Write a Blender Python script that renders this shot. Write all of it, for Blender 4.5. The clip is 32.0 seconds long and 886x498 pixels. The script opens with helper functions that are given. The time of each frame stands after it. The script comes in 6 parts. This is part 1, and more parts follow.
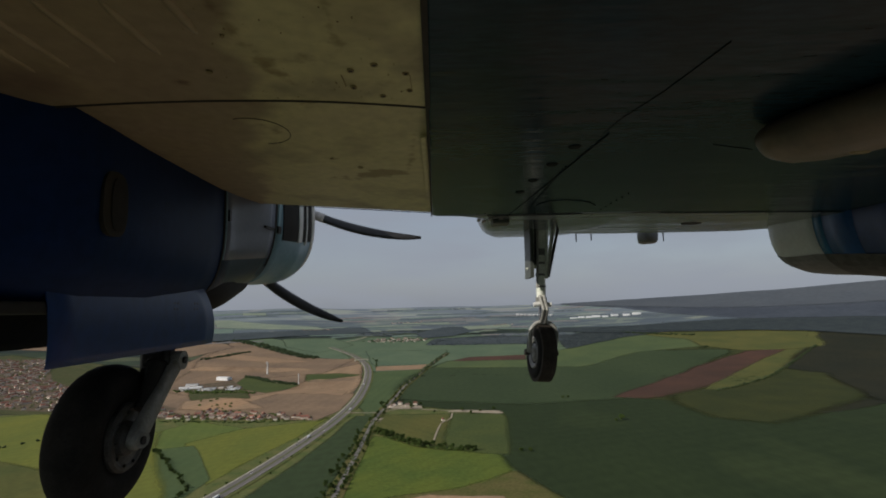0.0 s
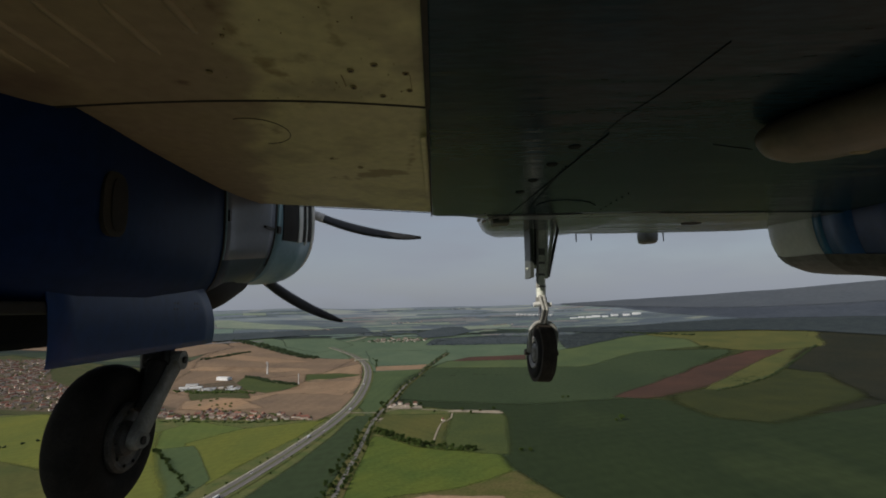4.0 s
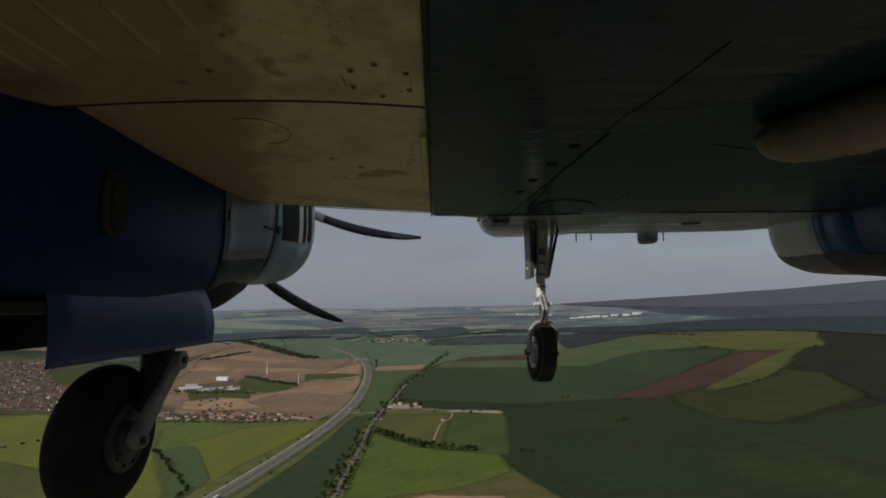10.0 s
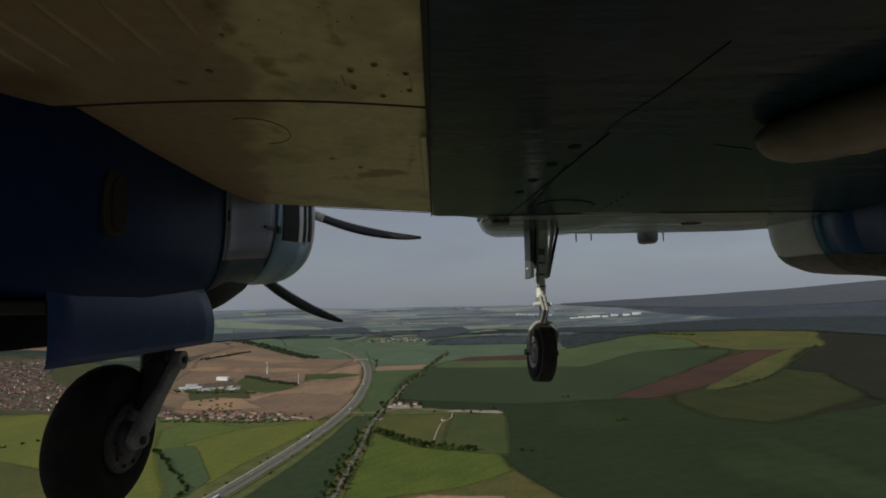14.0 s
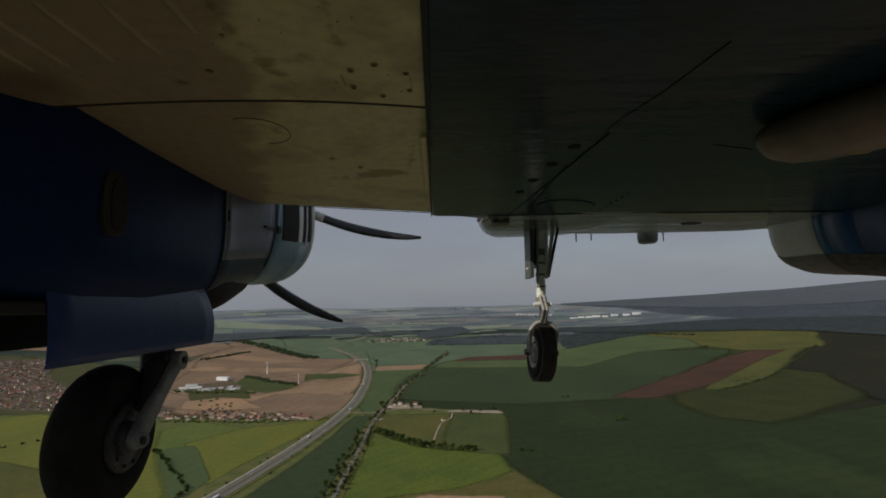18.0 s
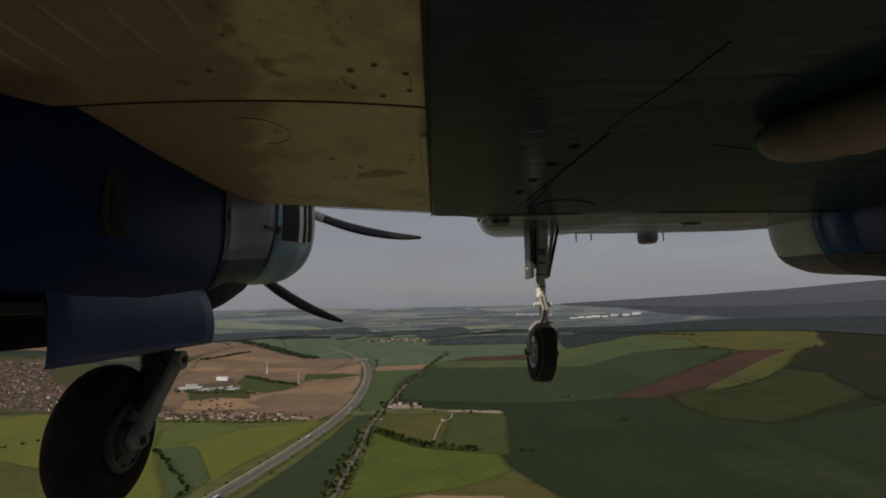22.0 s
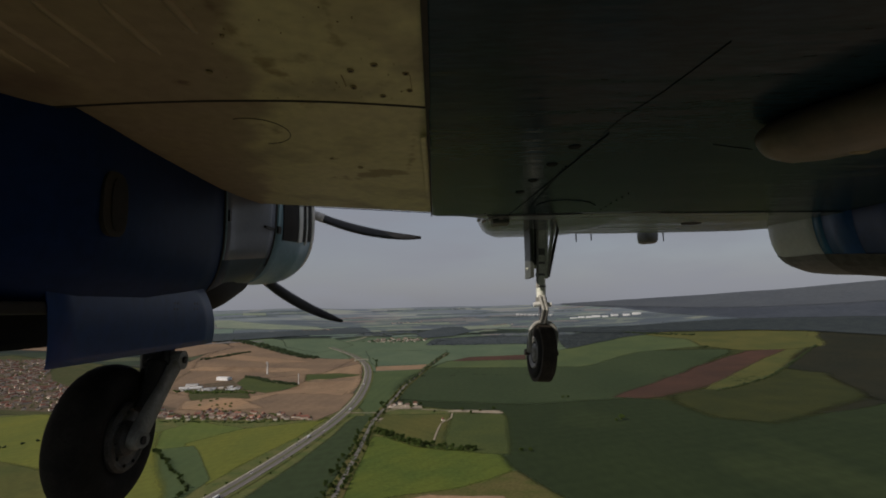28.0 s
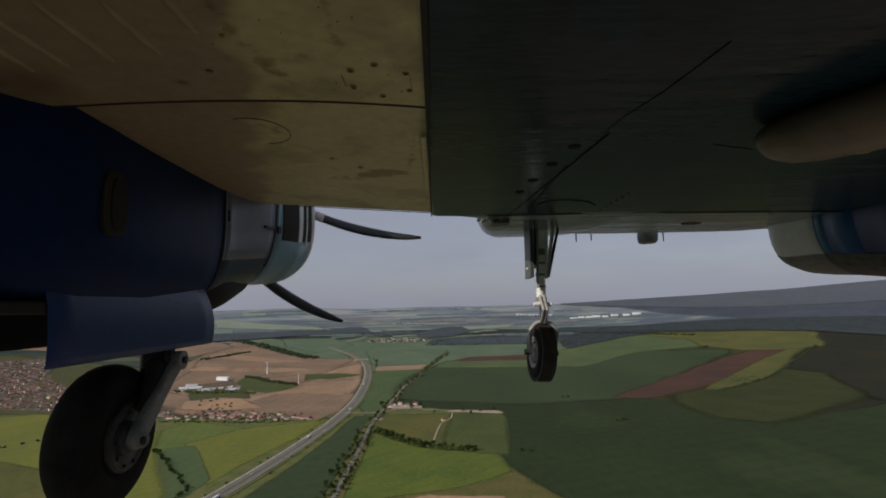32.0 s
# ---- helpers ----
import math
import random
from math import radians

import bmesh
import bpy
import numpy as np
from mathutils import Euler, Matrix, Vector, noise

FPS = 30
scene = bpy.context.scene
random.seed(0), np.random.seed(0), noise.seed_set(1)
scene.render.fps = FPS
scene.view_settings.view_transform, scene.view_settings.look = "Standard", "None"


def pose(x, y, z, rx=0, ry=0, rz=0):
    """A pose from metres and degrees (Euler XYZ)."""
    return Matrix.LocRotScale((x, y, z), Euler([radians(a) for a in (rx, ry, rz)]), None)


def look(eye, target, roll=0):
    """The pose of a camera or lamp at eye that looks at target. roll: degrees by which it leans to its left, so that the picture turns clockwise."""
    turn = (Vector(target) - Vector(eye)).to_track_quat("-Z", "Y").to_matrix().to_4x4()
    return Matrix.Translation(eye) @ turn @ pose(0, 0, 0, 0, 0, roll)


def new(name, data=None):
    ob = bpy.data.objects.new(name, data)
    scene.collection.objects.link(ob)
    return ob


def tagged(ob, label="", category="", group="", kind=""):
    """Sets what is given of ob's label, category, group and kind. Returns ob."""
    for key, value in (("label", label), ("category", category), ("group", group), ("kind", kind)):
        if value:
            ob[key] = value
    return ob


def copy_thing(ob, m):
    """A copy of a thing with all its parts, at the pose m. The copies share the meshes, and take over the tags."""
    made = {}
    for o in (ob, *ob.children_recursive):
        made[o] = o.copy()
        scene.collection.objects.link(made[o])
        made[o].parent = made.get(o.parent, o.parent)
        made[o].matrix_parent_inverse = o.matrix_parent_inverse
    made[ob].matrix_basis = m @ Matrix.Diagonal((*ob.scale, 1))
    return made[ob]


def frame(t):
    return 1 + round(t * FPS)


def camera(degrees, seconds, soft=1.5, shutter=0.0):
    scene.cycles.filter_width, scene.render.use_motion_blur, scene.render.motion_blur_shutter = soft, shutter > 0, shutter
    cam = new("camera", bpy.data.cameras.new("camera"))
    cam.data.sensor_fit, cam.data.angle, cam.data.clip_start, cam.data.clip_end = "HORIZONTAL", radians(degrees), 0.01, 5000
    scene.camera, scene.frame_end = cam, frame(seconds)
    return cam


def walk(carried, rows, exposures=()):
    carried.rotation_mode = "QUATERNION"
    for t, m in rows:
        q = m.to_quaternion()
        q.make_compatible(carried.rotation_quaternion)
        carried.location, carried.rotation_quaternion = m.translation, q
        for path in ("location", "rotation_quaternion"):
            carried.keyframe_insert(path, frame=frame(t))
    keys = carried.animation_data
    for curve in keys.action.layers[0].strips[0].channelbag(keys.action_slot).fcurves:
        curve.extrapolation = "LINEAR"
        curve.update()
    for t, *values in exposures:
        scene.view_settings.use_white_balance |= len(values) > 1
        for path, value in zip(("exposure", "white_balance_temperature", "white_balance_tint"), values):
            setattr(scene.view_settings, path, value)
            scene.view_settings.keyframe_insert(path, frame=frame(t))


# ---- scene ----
# ---- camera ----
ALT = 260.0
cam = camera(82.0, 32.0, soft=1.85)
_p = radians(6.58)
HOLD = look((0, 0, ALT), (0, math.cos(_p), ALT + math.sin(_p)), -1.2)
walk(cam, [(0.0, HOLD), (16.0, HOLD), (32.0, HOLD)], [(0.0, 0.30, 6600, 10), (3.0, 0.28, 6600, 10), (6.0, 0.06, 6680, 10), (9.0, 0.0, 6680, 10), (14.0, 0.0, 6600, 10), (17.0, 0.0, 6750, 11), (20.0, 0.0, 6900, 12.5), (24.0, -0.13, 7400, 15), (25.5, -0.14, 7350, 15), (28.0, 0.04, 6950, 14), (30.0, 0.12, 6850, 15), (32.0, 0.28, 6600, 16)])

# ---- sky and sun ----
SUN_EL, SUN_AZ = 31.0, 240.0      # azimuth clockwise from the line of flight
sun = new("sun", bpy.data.lights.new("sun", "SUN"))
sun.data.energy, sun.data.angle, sun.data.color = 2.85, radians(0.6), (1.0, 0.94, 0.84)
_e, _a = radians(SUN_EL), radians(SUN_AZ)
sun.matrix_world = look((300 * math.sin(_a) * math.cos(_e), 300 * math.cos(_a) * math.cos(_e), ALT + 300 * math.sin(_e)), (0, 0, ALT))

world = bpy.data.worlds.new("sky")
scene.world = world
world.use_nodes = True
_n, _l = world.node_tree.nodes, world.node_tree.links
_n.clear()
_out, _bg, _sky = _n.new("ShaderNodeOutputWorld"), _n.new("ShaderNodeBackground"), _n.new("ShaderNodeTexSky")
_sky.sky_type, _sky.sun_disc = "NISHITA", False
_sky.sun_elevation, _sky.sun_rotation, _sky.dust_density, _sky.altitude = _e, _a, 3.0, 300
_tc, _mp, _no, _ra = _n.new("ShaderNodeTexCoord"), _n.new("ShaderNodeMapping"), _n.new("ShaderNodeTexNoise"), _n.new("ShaderNodeValToRGB")
_mp.inputs["Scale"].default_value = (1.6, 1.6, 6.0)
_no.inputs["Scale"].default_value, _no.inputs["Detail"].default_value = 2.2, 7.0
_ra.color_ramp.elements[0].position, _ra.color_ramp.elements[1].position = 0.3, 0.72
_ra.color_ramp.elements[0].color, _ra.color_ramp.elements[1].color = (0.66, 0.66, 0.66, 1), (0.98, 0.98, 0.98, 1)
_mix, _cl = _n.new("ShaderNodeMix"), _n.new("ShaderNodeRGB")
_mix.data_type = "RGBA"
_cl.outputs[0].default_value = (2.30, 2.56, 3.05, 1)
_l.new(_tc.outputs["Generated"], _mp.inputs["Vector"])
_l.new(_mp.outputs[0], _no.inputs["Vector"])
_l.new(_no.outputs["Fac"], _ra.inputs[0])
_l.new(_ra.outputs[0], _mix.inputs["Factor"])
_l.new(_sky.outputs[0], _mix.inputs["A"])
_l.new(_cl.outputs[0], _mix.inputs["B"])
_l.new(_mix.outputs["Result"], _bg.inputs[0])
_l.new(_bg.outputs[0], _out.inputs[0])
_bg.inputs[1].default_value = 0.1


# ---- materials ----
def surface(name, c1, c2, size=1.0, fine=0.1, rough=0.6, metal=0.0, bump=0.0, stretch=(1, 1, 1), coat=0.0, vary=0.25, per_object=0.0, c3=None, bump_size=None, spec=0.5, rows=0.0, heading=0.0):
    """Two colours mixed by a broad noise, broken by a fine one; sizes in metres."""
    m = bpy.data.materials.new(name)
    m.use_nodes = True
    n, l = m.node_tree.nodes, m.node_tree.links
    b = n["Principled BSDF"]
    tc, mp = n.new("ShaderNodeTexCoord"), n.new("ShaderNodeMapping")
    mp.inputs["Scale"].default_value = stretch
    l.new(tc.outputs["Object"], mp.inputs["Vector"])
    big, small = n.new("ShaderNodeTexNoise"), n.new("ShaderNodeTexNoise")
    big.inputs["Scale"].default_value, big.inputs["Detail"].default_value = 1.0 / size, 4.0
    small.inputs["Scale"].default_value, small.inputs["Detail"].default_value = 1.0 / fine, 3.0
    l.new(mp.outputs[0], big.inputs["Vector"])
    l.new(mp.outputs[0], small.inputs["Vector"])
    ramp = n.new("ShaderNodeValToRGB")
    e = ramp.color_ramp.elements
    e[0].position, e[1].position = 0.34, 0.66
    e[0].color, e[1].color = (*c1, 1), (*c2, 1)
    if c3:
        x = e.new(0.52)
        x.color = (*c3, 1)
    l.new(big.outputs["Fac"], ramp.inputs[0])
    hsv = n.new("ShaderNodeHueSaturation")
    mr = n.new("ShaderNodeMapRange")
    mr.inputs["From Min"].default_value, mr.inputs["From Max"].default_value = 0.25, 0.75
    mr.inputs["To Min"].default_value, mr.inputs["To Max"].default_value = 1 - vary, 1 + vary
    l.new(small.outputs["Fac"], mr.inputs["Value"])
    val = mr.outputs[0]
    if per_object:
        oi, m2, mu = n.new("ShaderNodeObjectInfo"), n.new("ShaderNodeMapRange"), n.new("ShaderNodeMath")
        m2.inputs["To Min"].default_value, m2.inputs["To Max"].default_value = 1 - per_object, 1 + per_object
        mu.operation = "MULTIPLY"
        l.new(oi.outputs["Random"], m2.inputs["Value"])
        l.new(m2.outputs[0], mu.inputs[0])
        l.new(val, mu.inputs[1])
        val = mu.outputs[0]
    if rows:
        rm, wv, r2, mu = n.new("ShaderNodeMapping"), n.new("ShaderNodeTexWave"), n.new("ShaderNodeMapRange"), n.new("ShaderNodeMath")
        rm.inputs["Rotation"].default_value = (0, 0, radians(heading))
        wv.inputs["Scale"].default_value, wv.inputs["Distortion"].default_value = 0.314 / rows, 1.6
        wv.inputs["Detail"].default_value, wv.inputs["Detail Scale"].default_value = 2.0, 0.6
        r2.inputs["To Min"].default_value, r2.inputs["To Max"].default_value = 0.965, 1.03
        mu.operation = "MULTIPLY"
        l.new(tc.outputs["Object"], rm.inputs["Vector"])
        l.new(rm.outputs[0], wv.inputs["Vector"])
        l.new(wv.outputs["Fac"], r2.inputs["Value"])
        l.new(r2.outputs[0], mu.inputs[0])
        l.new(val, mu.inputs[1])
        val = mu.outputs[0]
    l.new(val, hsv.inputs["Value"])
    l.new(ramp.outputs[0], hsv.inputs["Color"])
    l.new(hsv.outputs[0], b.inputs["Base Color"])
    b.inputs["Roughness"].default_value, b.inputs["Metallic"].default_value = rough, metal
    b.inputs["Coat Weight"].default_value, b.inputs["Specular IOR Level"].default_value = coat, spec
    if bump:
        bp, bn = n.new("ShaderNodeBump"), n.new("ShaderNodeTexNoise")
        bn.inputs["Scale"].default_value, bn.inputs["Detail"].default_value = 1.0 / (bump_size or fine), 3.0
        l.new(mp.outputs[0], bn.inputs["Vector"])
        bp.inputs["Strength"].default_value, bp.inputs["Distance"].default_value = 0.6, bump
        l.new(bn.outputs["Fac"], bp.inputs["Height"])
        l.new(bp.outputs[0], b.inputs["Normal"])
    return m


# aircraft
M_CREAM = surface("cream_paint", (0.56, 0.51, 0.285), (0.35, 0.30, 0.17), 0.28, 0.03, 0.42, vary=0.13, bump=0.003, bump_size=0.25, c3=(0.56, 0.52, 0.27))


def soot(m, dirt):
    """A film of exhaust soot outboard of a wavering line across the wing."""
    n, l = m.node_tree.nodes, m.node_tree.links
    b = n["Principled BSDF"]
    src = b.inputs["Base Color"].links[0].from_socket
    tc, sp, no = n.new("ShaderNodeTexCoord"), n.new("ShaderNodeSeparateXYZ"), n.new("ShaderNodeTexNoise")
    l.new(tc.outputs["Object"], sp.inputs[0])
    l.new(tc.outputs["Object"], no.inputs["Vector"])
    no.inputs["Scale"].default_value, no.inputs["Detail"].default_value = 5.0, 4.0
    a, c, r, mx = n.new("ShaderNodeMath"), n.new("ShaderNodeMath"), n.new("ShaderNodeMapRange"), n.new("ShaderNodeMix")
    a.operation, c.operation = "MULTIPLY_ADD", "MULTIPLY_ADD"
    l.new(sp.outputs["Y"], a.inputs[0])
    a.inputs[1].default_value = 0.32
    l.new(sp.outputs["X"], a.inputs[2])
    l.new(no.outputs["Fac"], c.inputs[0])
    c.inputs[1].default_value = 0.26
    l.new(a.outputs[0], c.inputs[2])
    r.interpolation_type = "SMOOTHSTEP"
    r.inputs["From Min"].default_value, r.inputs["From Max"].default_value = 0.105, 0.03
    l.new(c.outputs[0], r.inputs["Value"])
    mx.data_type, mx.blend_type = "RGBA", "MULTIPLY"
    mx.inputs["B"].default_value = (*dirt, 1)
    l.new(r.outputs[0], mx.inputs["Factor"])
    l.new(src, mx.inputs["A"])
    l.new(mx.outputs["Result"], b.inputs["Base Color"])


soot(M_CREAM, (0.58, 0.50, 0.56))


def blotches(m, spots, tint):
    """Oily brown stains: soft ragged ovals (x, y, half width, half length, turn, strength)."""
    n, l = m.node_tree.nodes, m.node_tree.links
    b = n["Principled BSDF"]
    src = b.inputs["Base Color"].links[0].from_socket
    tc, no = n.new("ShaderNodeTexCoord"), n.new("ShaderNodeTexNoise")
    no.inputs["Scale"].default_value, no.inputs["Detail"].default_value = 26.0, 6.0
    l.new(tc.outputs["Object"], no.inputs["Vector"])
    total = None
    for x, y, rx, ry, turn, strength in spots:
        mp, gr, mu = n.new("ShaderNodeMapping"), n.new("ShaderNodeTexGradient"), n.new("ShaderNodeMath")
        mp.vector_type, gr.gradient_type, mu.operation = "TEXTURE", "SPHERICAL", "MULTIPLY_ADD"
        mp.inputs["Location"].default_value, mp.inputs["Rotation"].default_value = (x, y, 0.455), (0, 0, radians(turn))
        mp.inputs["Scale"].default_value = (rx, ry, 5.0)
        l.new(tc.outputs["Object"], mp.inputs["Vector"])
        l.new(mp.outputs[0], gr.inputs["Vector"])
        l.new(gr.outputs["Fac"], mu.inputs[0])
        mu.inputs[1].default_value = strength
        if total is None:
            mu.inputs[2].default_value = 0.0
        else:
            l.new(total, mu.inputs[2])
        total = mu.outputs[0]
    ad, mr, mx = n.new("ShaderNodeMath"), n.new("ShaderNodeMapRange"), n.new("ShaderNodeMix")
    ad.operation = "MULTIPLY_ADD"
    l.new(no.outputs["Fac"], ad.inputs[0])
    ad.inputs[1].default_value = 1.5
    l.new(total, ad.inputs[2])
    mr.interpolation_type = "SMOOTHSTEP"
    mr.inputs["From Min"].default_value, mr.inputs["From Max"].default_value = 0.98, 1.5
    l.new(ad.outputs[0], mr.inputs["Value"])
    mx.data_type, mx.blend_type = "RGBA", "MULTIPLY"
    mx.inputs["B"].default_value = (*tint, 1)
    l.new(mr.outputs[0], mx.inputs["Factor"])
    l.new(src, mx.inputs["A"])
    l.new(mx.outputs["Result"], b.inputs["Base Color"])


blotches(M_CREAM, ((-0.235, 1.70, 0.085, 0.065, 0, 1.3), (-0.165, 1.665, 0.105, 0.045, 22, 1.2), (-0.095, 1.54, 0.030, 0.13, 8, 0.55), (-0.075, 1.36, 0.02, 0.13, 2, 0.4), (-0.335, 0.80, 0.030, 0.20, -6, 0.62), (-0.30, 0.95, 0.04, 0.13, -14, 0.45), (-0.172, 0.76, 0.022, 0.12, 3, 0.6), (-0.24, 0.88, 0.10, 0.035, 0, 0.45), (-0.125, 0.985, 0.10, 0.07, 0, 0.35), (-0.44, 1.29, 0.085, 0.06, 10, 0.4), (-0.34, 1.76, 0.10, 0.06, 0, 0.6), (-0.30, 1.12, 0.09, 0.07, 0, 0.35), (-0.52, 0.98, 0.03, 0.03, 0, 0.6), (-0.33, 1.52, 0.03, 0.02, 0, 0.7), (-0.12, 2.34, 0.35, 0.10, -4, 0.45)), (0.50, 0.41, 0.33))
M_STAIN = surface("oil_stain", (0.20, 0.15, 0.07), (0.32, 0.25, 0.12), 0.05, 0.01, 0.5)
M_BELLY = surface("dark_belly_paint", (0.013, 0.034, 0.048), (0.018, 0.042, 0.056), 0.25, 0.02, 0.2, vary=0.3, bump=0.006, bump_size=0.12, stretch=(0.4, 1.7, 1.0), spec=0.08)
# pale streaks in this base colour stand for reflections of the sky
M_NOSE = surface("nose_reflection_streaks", (0.25, 0.275, 0.30), (0.045, 0.060, 0.072), 0.26, 0.03, 0.2, vary=0.4, bump=0.018, bump_size=0.14, stretch=(0.12, 1.0, 3.0), c3=(0.115, 0.135, 0.15), spec=0.5)
M_BELLY_SEAM = surface("belly_seam", (0.008, 0.012, 0.014), (0.012, 0.018, 0.020), 0.05, 0.01, 0.7, spec=0.1)
M_BLUE = surface("blue_paint", (0.005, 0.034, 0.150), (0.008, 0.044, 0.185), 0.4, 0.03, 0.38, vary=0.15, bump=0.003, bump_size=0.3)
M_BLUE_DARK = surface("dark_blue_paint", (0.00572, 0.021, 0.075), (0.0104, 0.03, 0.1063), 0.4, 0.03, 0.45, vary=0.15, bump=0.003, bump_size=0.3, spec=0.08)
M_TEAL = surface("light_blue_stripe", (0.03, 0.14, 0.28), (0.04, 0.17, 0.32), 0.3, 0.02, 0.25, vary=0.1)
M_COWL_DOOR = surface("blue_grey_cowling_door", (0.135, 0.165, 0.240), (0.165, 0.195, 0.270), 0.25, 0.02, 0.3, vary=0.08, bump=0.002, bump_size=0.2)
M_COWL = surface("cowling_paint", (0.020, 0.044, 0.084), (0.032, 0.060, 0.104), 0.3, 0.02, 0.36, vary=0.1, bump=0.002, bump_size=0.25)
M_COWL_FRONT = surface("pale_teal_cowling", (0.15, 0.29, 0.40), (0.22, 0.37, 0.48), 0.16, 0.02, 0.33, vary=0.08)
M_PALE_TEAL = surface("pale_teal_strip", (0.22, 0.40, 0.50), (0.28, 0.46, 0.56), 0.2, 0.02, 0.3, vary=0.08)
# blue band, its colour raised for the light on the cowling's side
M_LIT_BLUE = surface("lit_blue_band", (0.016, 0.075, 0.23), (0.022, 0.095, 0.28), 0.3, 0.02, 0.3, vary=0.12)
M_WHITE = surface("white_paint", (0.78, 0.78, 0.76), (0.68, 0.69, 0.68), 0.3, 0.02, 0.3, vary=0.07)
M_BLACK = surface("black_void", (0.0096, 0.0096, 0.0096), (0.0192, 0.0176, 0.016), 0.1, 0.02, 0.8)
M_SEAM = surface("seam_sealant", (0.015, 0.013, 0.010), (0.03, 0.026, 0.02), 0.05, 0.01, 0.7)
M_RUBBER = surface("tyre_rubber", (0.0102, 0.0102, 0.00935), (0.0204, 0.0187, 0.017), 0.08, 0.008, 0.85, bump=0.001, spec=0.15)
# paler brown than the tyre, to paint the highlight along its tread
M_TREAD = surface("highlit_tyre_tread", (0.030, 0.026, 0.022), (0.055, 0.046, 0.038), 0.06, 0.008, 0.8, bump=0.001, spec=0.2)
M_GREYMET = surface("grey_gear_paint", (0.15, 0.15, 0.142), (0.23, 0.23, 0.215), 0.06, 0.01, 0.45, vary=0.25)
M_DARKMET = surface("dark_steel", (0.025, 0.025, 0.025), (0.06, 0.058, 0.055), 0.05, 0.01, 0.4, metal=0.6)
# brake soot grey, also the shade colour under the right cowling
M_BRAKE_AND_SHADE = surface("brake_soot_and_chin_shade", (0.028, 0.027, 0.026), (0.075, 0.073, 0.070), 0.05, 0.008, 0.6, vary=0.4, bump=0.001)
M_LIGHTMET = surface("pale_gear_grey", (0.40, 0.40, 0.37), (0.28, 0.28, 0.26), 0.04, 0.008, 0.4, vary=0.25)
M_PALEGREEN = surface("pale_green_primer", (0.82, 0.84, 0.76), (0.62, 0.65, 0.57), 0.05, 0.01, 0.4, vary=0.2)
M_DOORIN = surface("grey_green_primer", (0.05, 0.058, 0.05), (0.08, 0.088, 0.076), 0.1, 0.02, 0.5)
# white cowling paint darkened for the shade on its underside
M_CHIN_SHADE = surface("chin_shade_grey", (0.21, 0.20, 0.195), (0.12, 0.12, 0.125), 0.2, 0.02, 0.5, vary=0.2)
M_CHROME = surface("polished_steel", (0.6, 0.6, 0.6), (0.5, 0.5, 0.5), 0.05, 0.01, 0.15, metal=1.0)
M_PROP = surface("propeller_black", (0.014, 0.014, 0.015), (0.03, 0.03, 0.03), 0.2, 0.02, 0.45)
# pale colour that paints the sun's glint on the blade roots
M_ROOT_GLINT = surface("blade_root_glint", (0.60, 0.57, 0.54), (0.50, 0.47, 0.44), 0.1, 0.02, 0.5)
M_FAIR = surface("pale_fairing_paint", (0.20, 0.145, 0.10), (0.135, 0.110, 0.080), 0.12, 0.02, 0.4, vary=0.12)
M_OCHRE = surface("ochre_exhaust_soot", (0.028, 0.022, 0.011), (0.016, 0.013, 0.008), 0.08, 0.02, 0.7)

# land
M_GROUND = bpy.data.materials.new("far_farmland")
M_SOIL = surface("ploughed_soil", (0.1898, 0.1242, 0.0782), (0.322, 0.2047, 0.1207), 150, 9, 0.95, vary=0.16, stretch=(1, 0.35, 1), c3=(0.2668, 0.184, 0.1173), spec=0.08, rows=30, heading=25)
M_SOIL_DARK = surface("dark_soil", (0.1584, 0.1144, 0.08078), (0.2181, 0.1516, 0.09979), 160, 12, 0.95, vary=0.16, spec=0.08, rows=40, heading=10)
M_SOIL_RED = surface("reddish_soil", (0.080, 0.043, 0.031), (0.056, 0.034, 0.026), 150, 10, 0.95, vary=0.14, spec=0.08, rows=26, heading=-40)
M_PEACH = surface("pale_sandy_soil", (0.275, 0.1815, 0.1155), (0.22, 0.154, 0.099), 80, 8, 0.95, vary=0.12, spec=0.08)
M_GREEN = surface("young_wheat", (0.1371, 0.1435, 0.02964), (0.09475, 0.117, 0.0285), 140, 8, 0.9, vary=0.14, stretch=(1, 0.4, 1), spec=0.08, rows=24, heading=60)
M_MEADOW = surface("lush_meadow", (0.09568, 0.1192, 0.02345), (0.06839, 0.09973, 0.02248), 90, 7, 0.9, vary=0.18, spec=0.08, rows=28, heading=40)
M_GREEN2 = surface("spring_barley", (0.108, 0.1344, 0.0336), (0.0792, 0.1128, 0.0324), 120, 7, 0.9, vary=0.14, stretch=(0.5, 1, 1), spec=0.08, rows=22, heading=-15)
# dark green crop, its colour lowered further for cloud shadow
M_DKGREEN = surface("cloud_darkened_crop", (0.026, 0.039, 0.016), (0.033, 0.047, 0.019), 260, 14, 0.9, vary=0.12, stretch=(1, 0.5, 1), c3=(0.023, 0.035, 0.015), spec=0.07, rows=36, heading=70)
# green crop with distance haze put into its colour
M_BLUEGREEN = surface("haze_tinted_far_crop", (0.0988, 0.1352, 0.0832), (0.078, 0.1144, 0.0728), 170, 10, 0.9, vary=0.14, spec=0.08, rows=30, heading=60)
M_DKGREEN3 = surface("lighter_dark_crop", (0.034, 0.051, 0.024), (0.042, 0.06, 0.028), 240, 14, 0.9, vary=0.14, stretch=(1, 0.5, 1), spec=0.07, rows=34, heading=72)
M_DKGREEN2 = surface("blue_green_crop", (0.0552, 0.084, 0.036), (0.0696, 0.0984, 0.0408), 160, 10, 0.9, vary=0.12, spec=0.10, rows=26, heading=5)
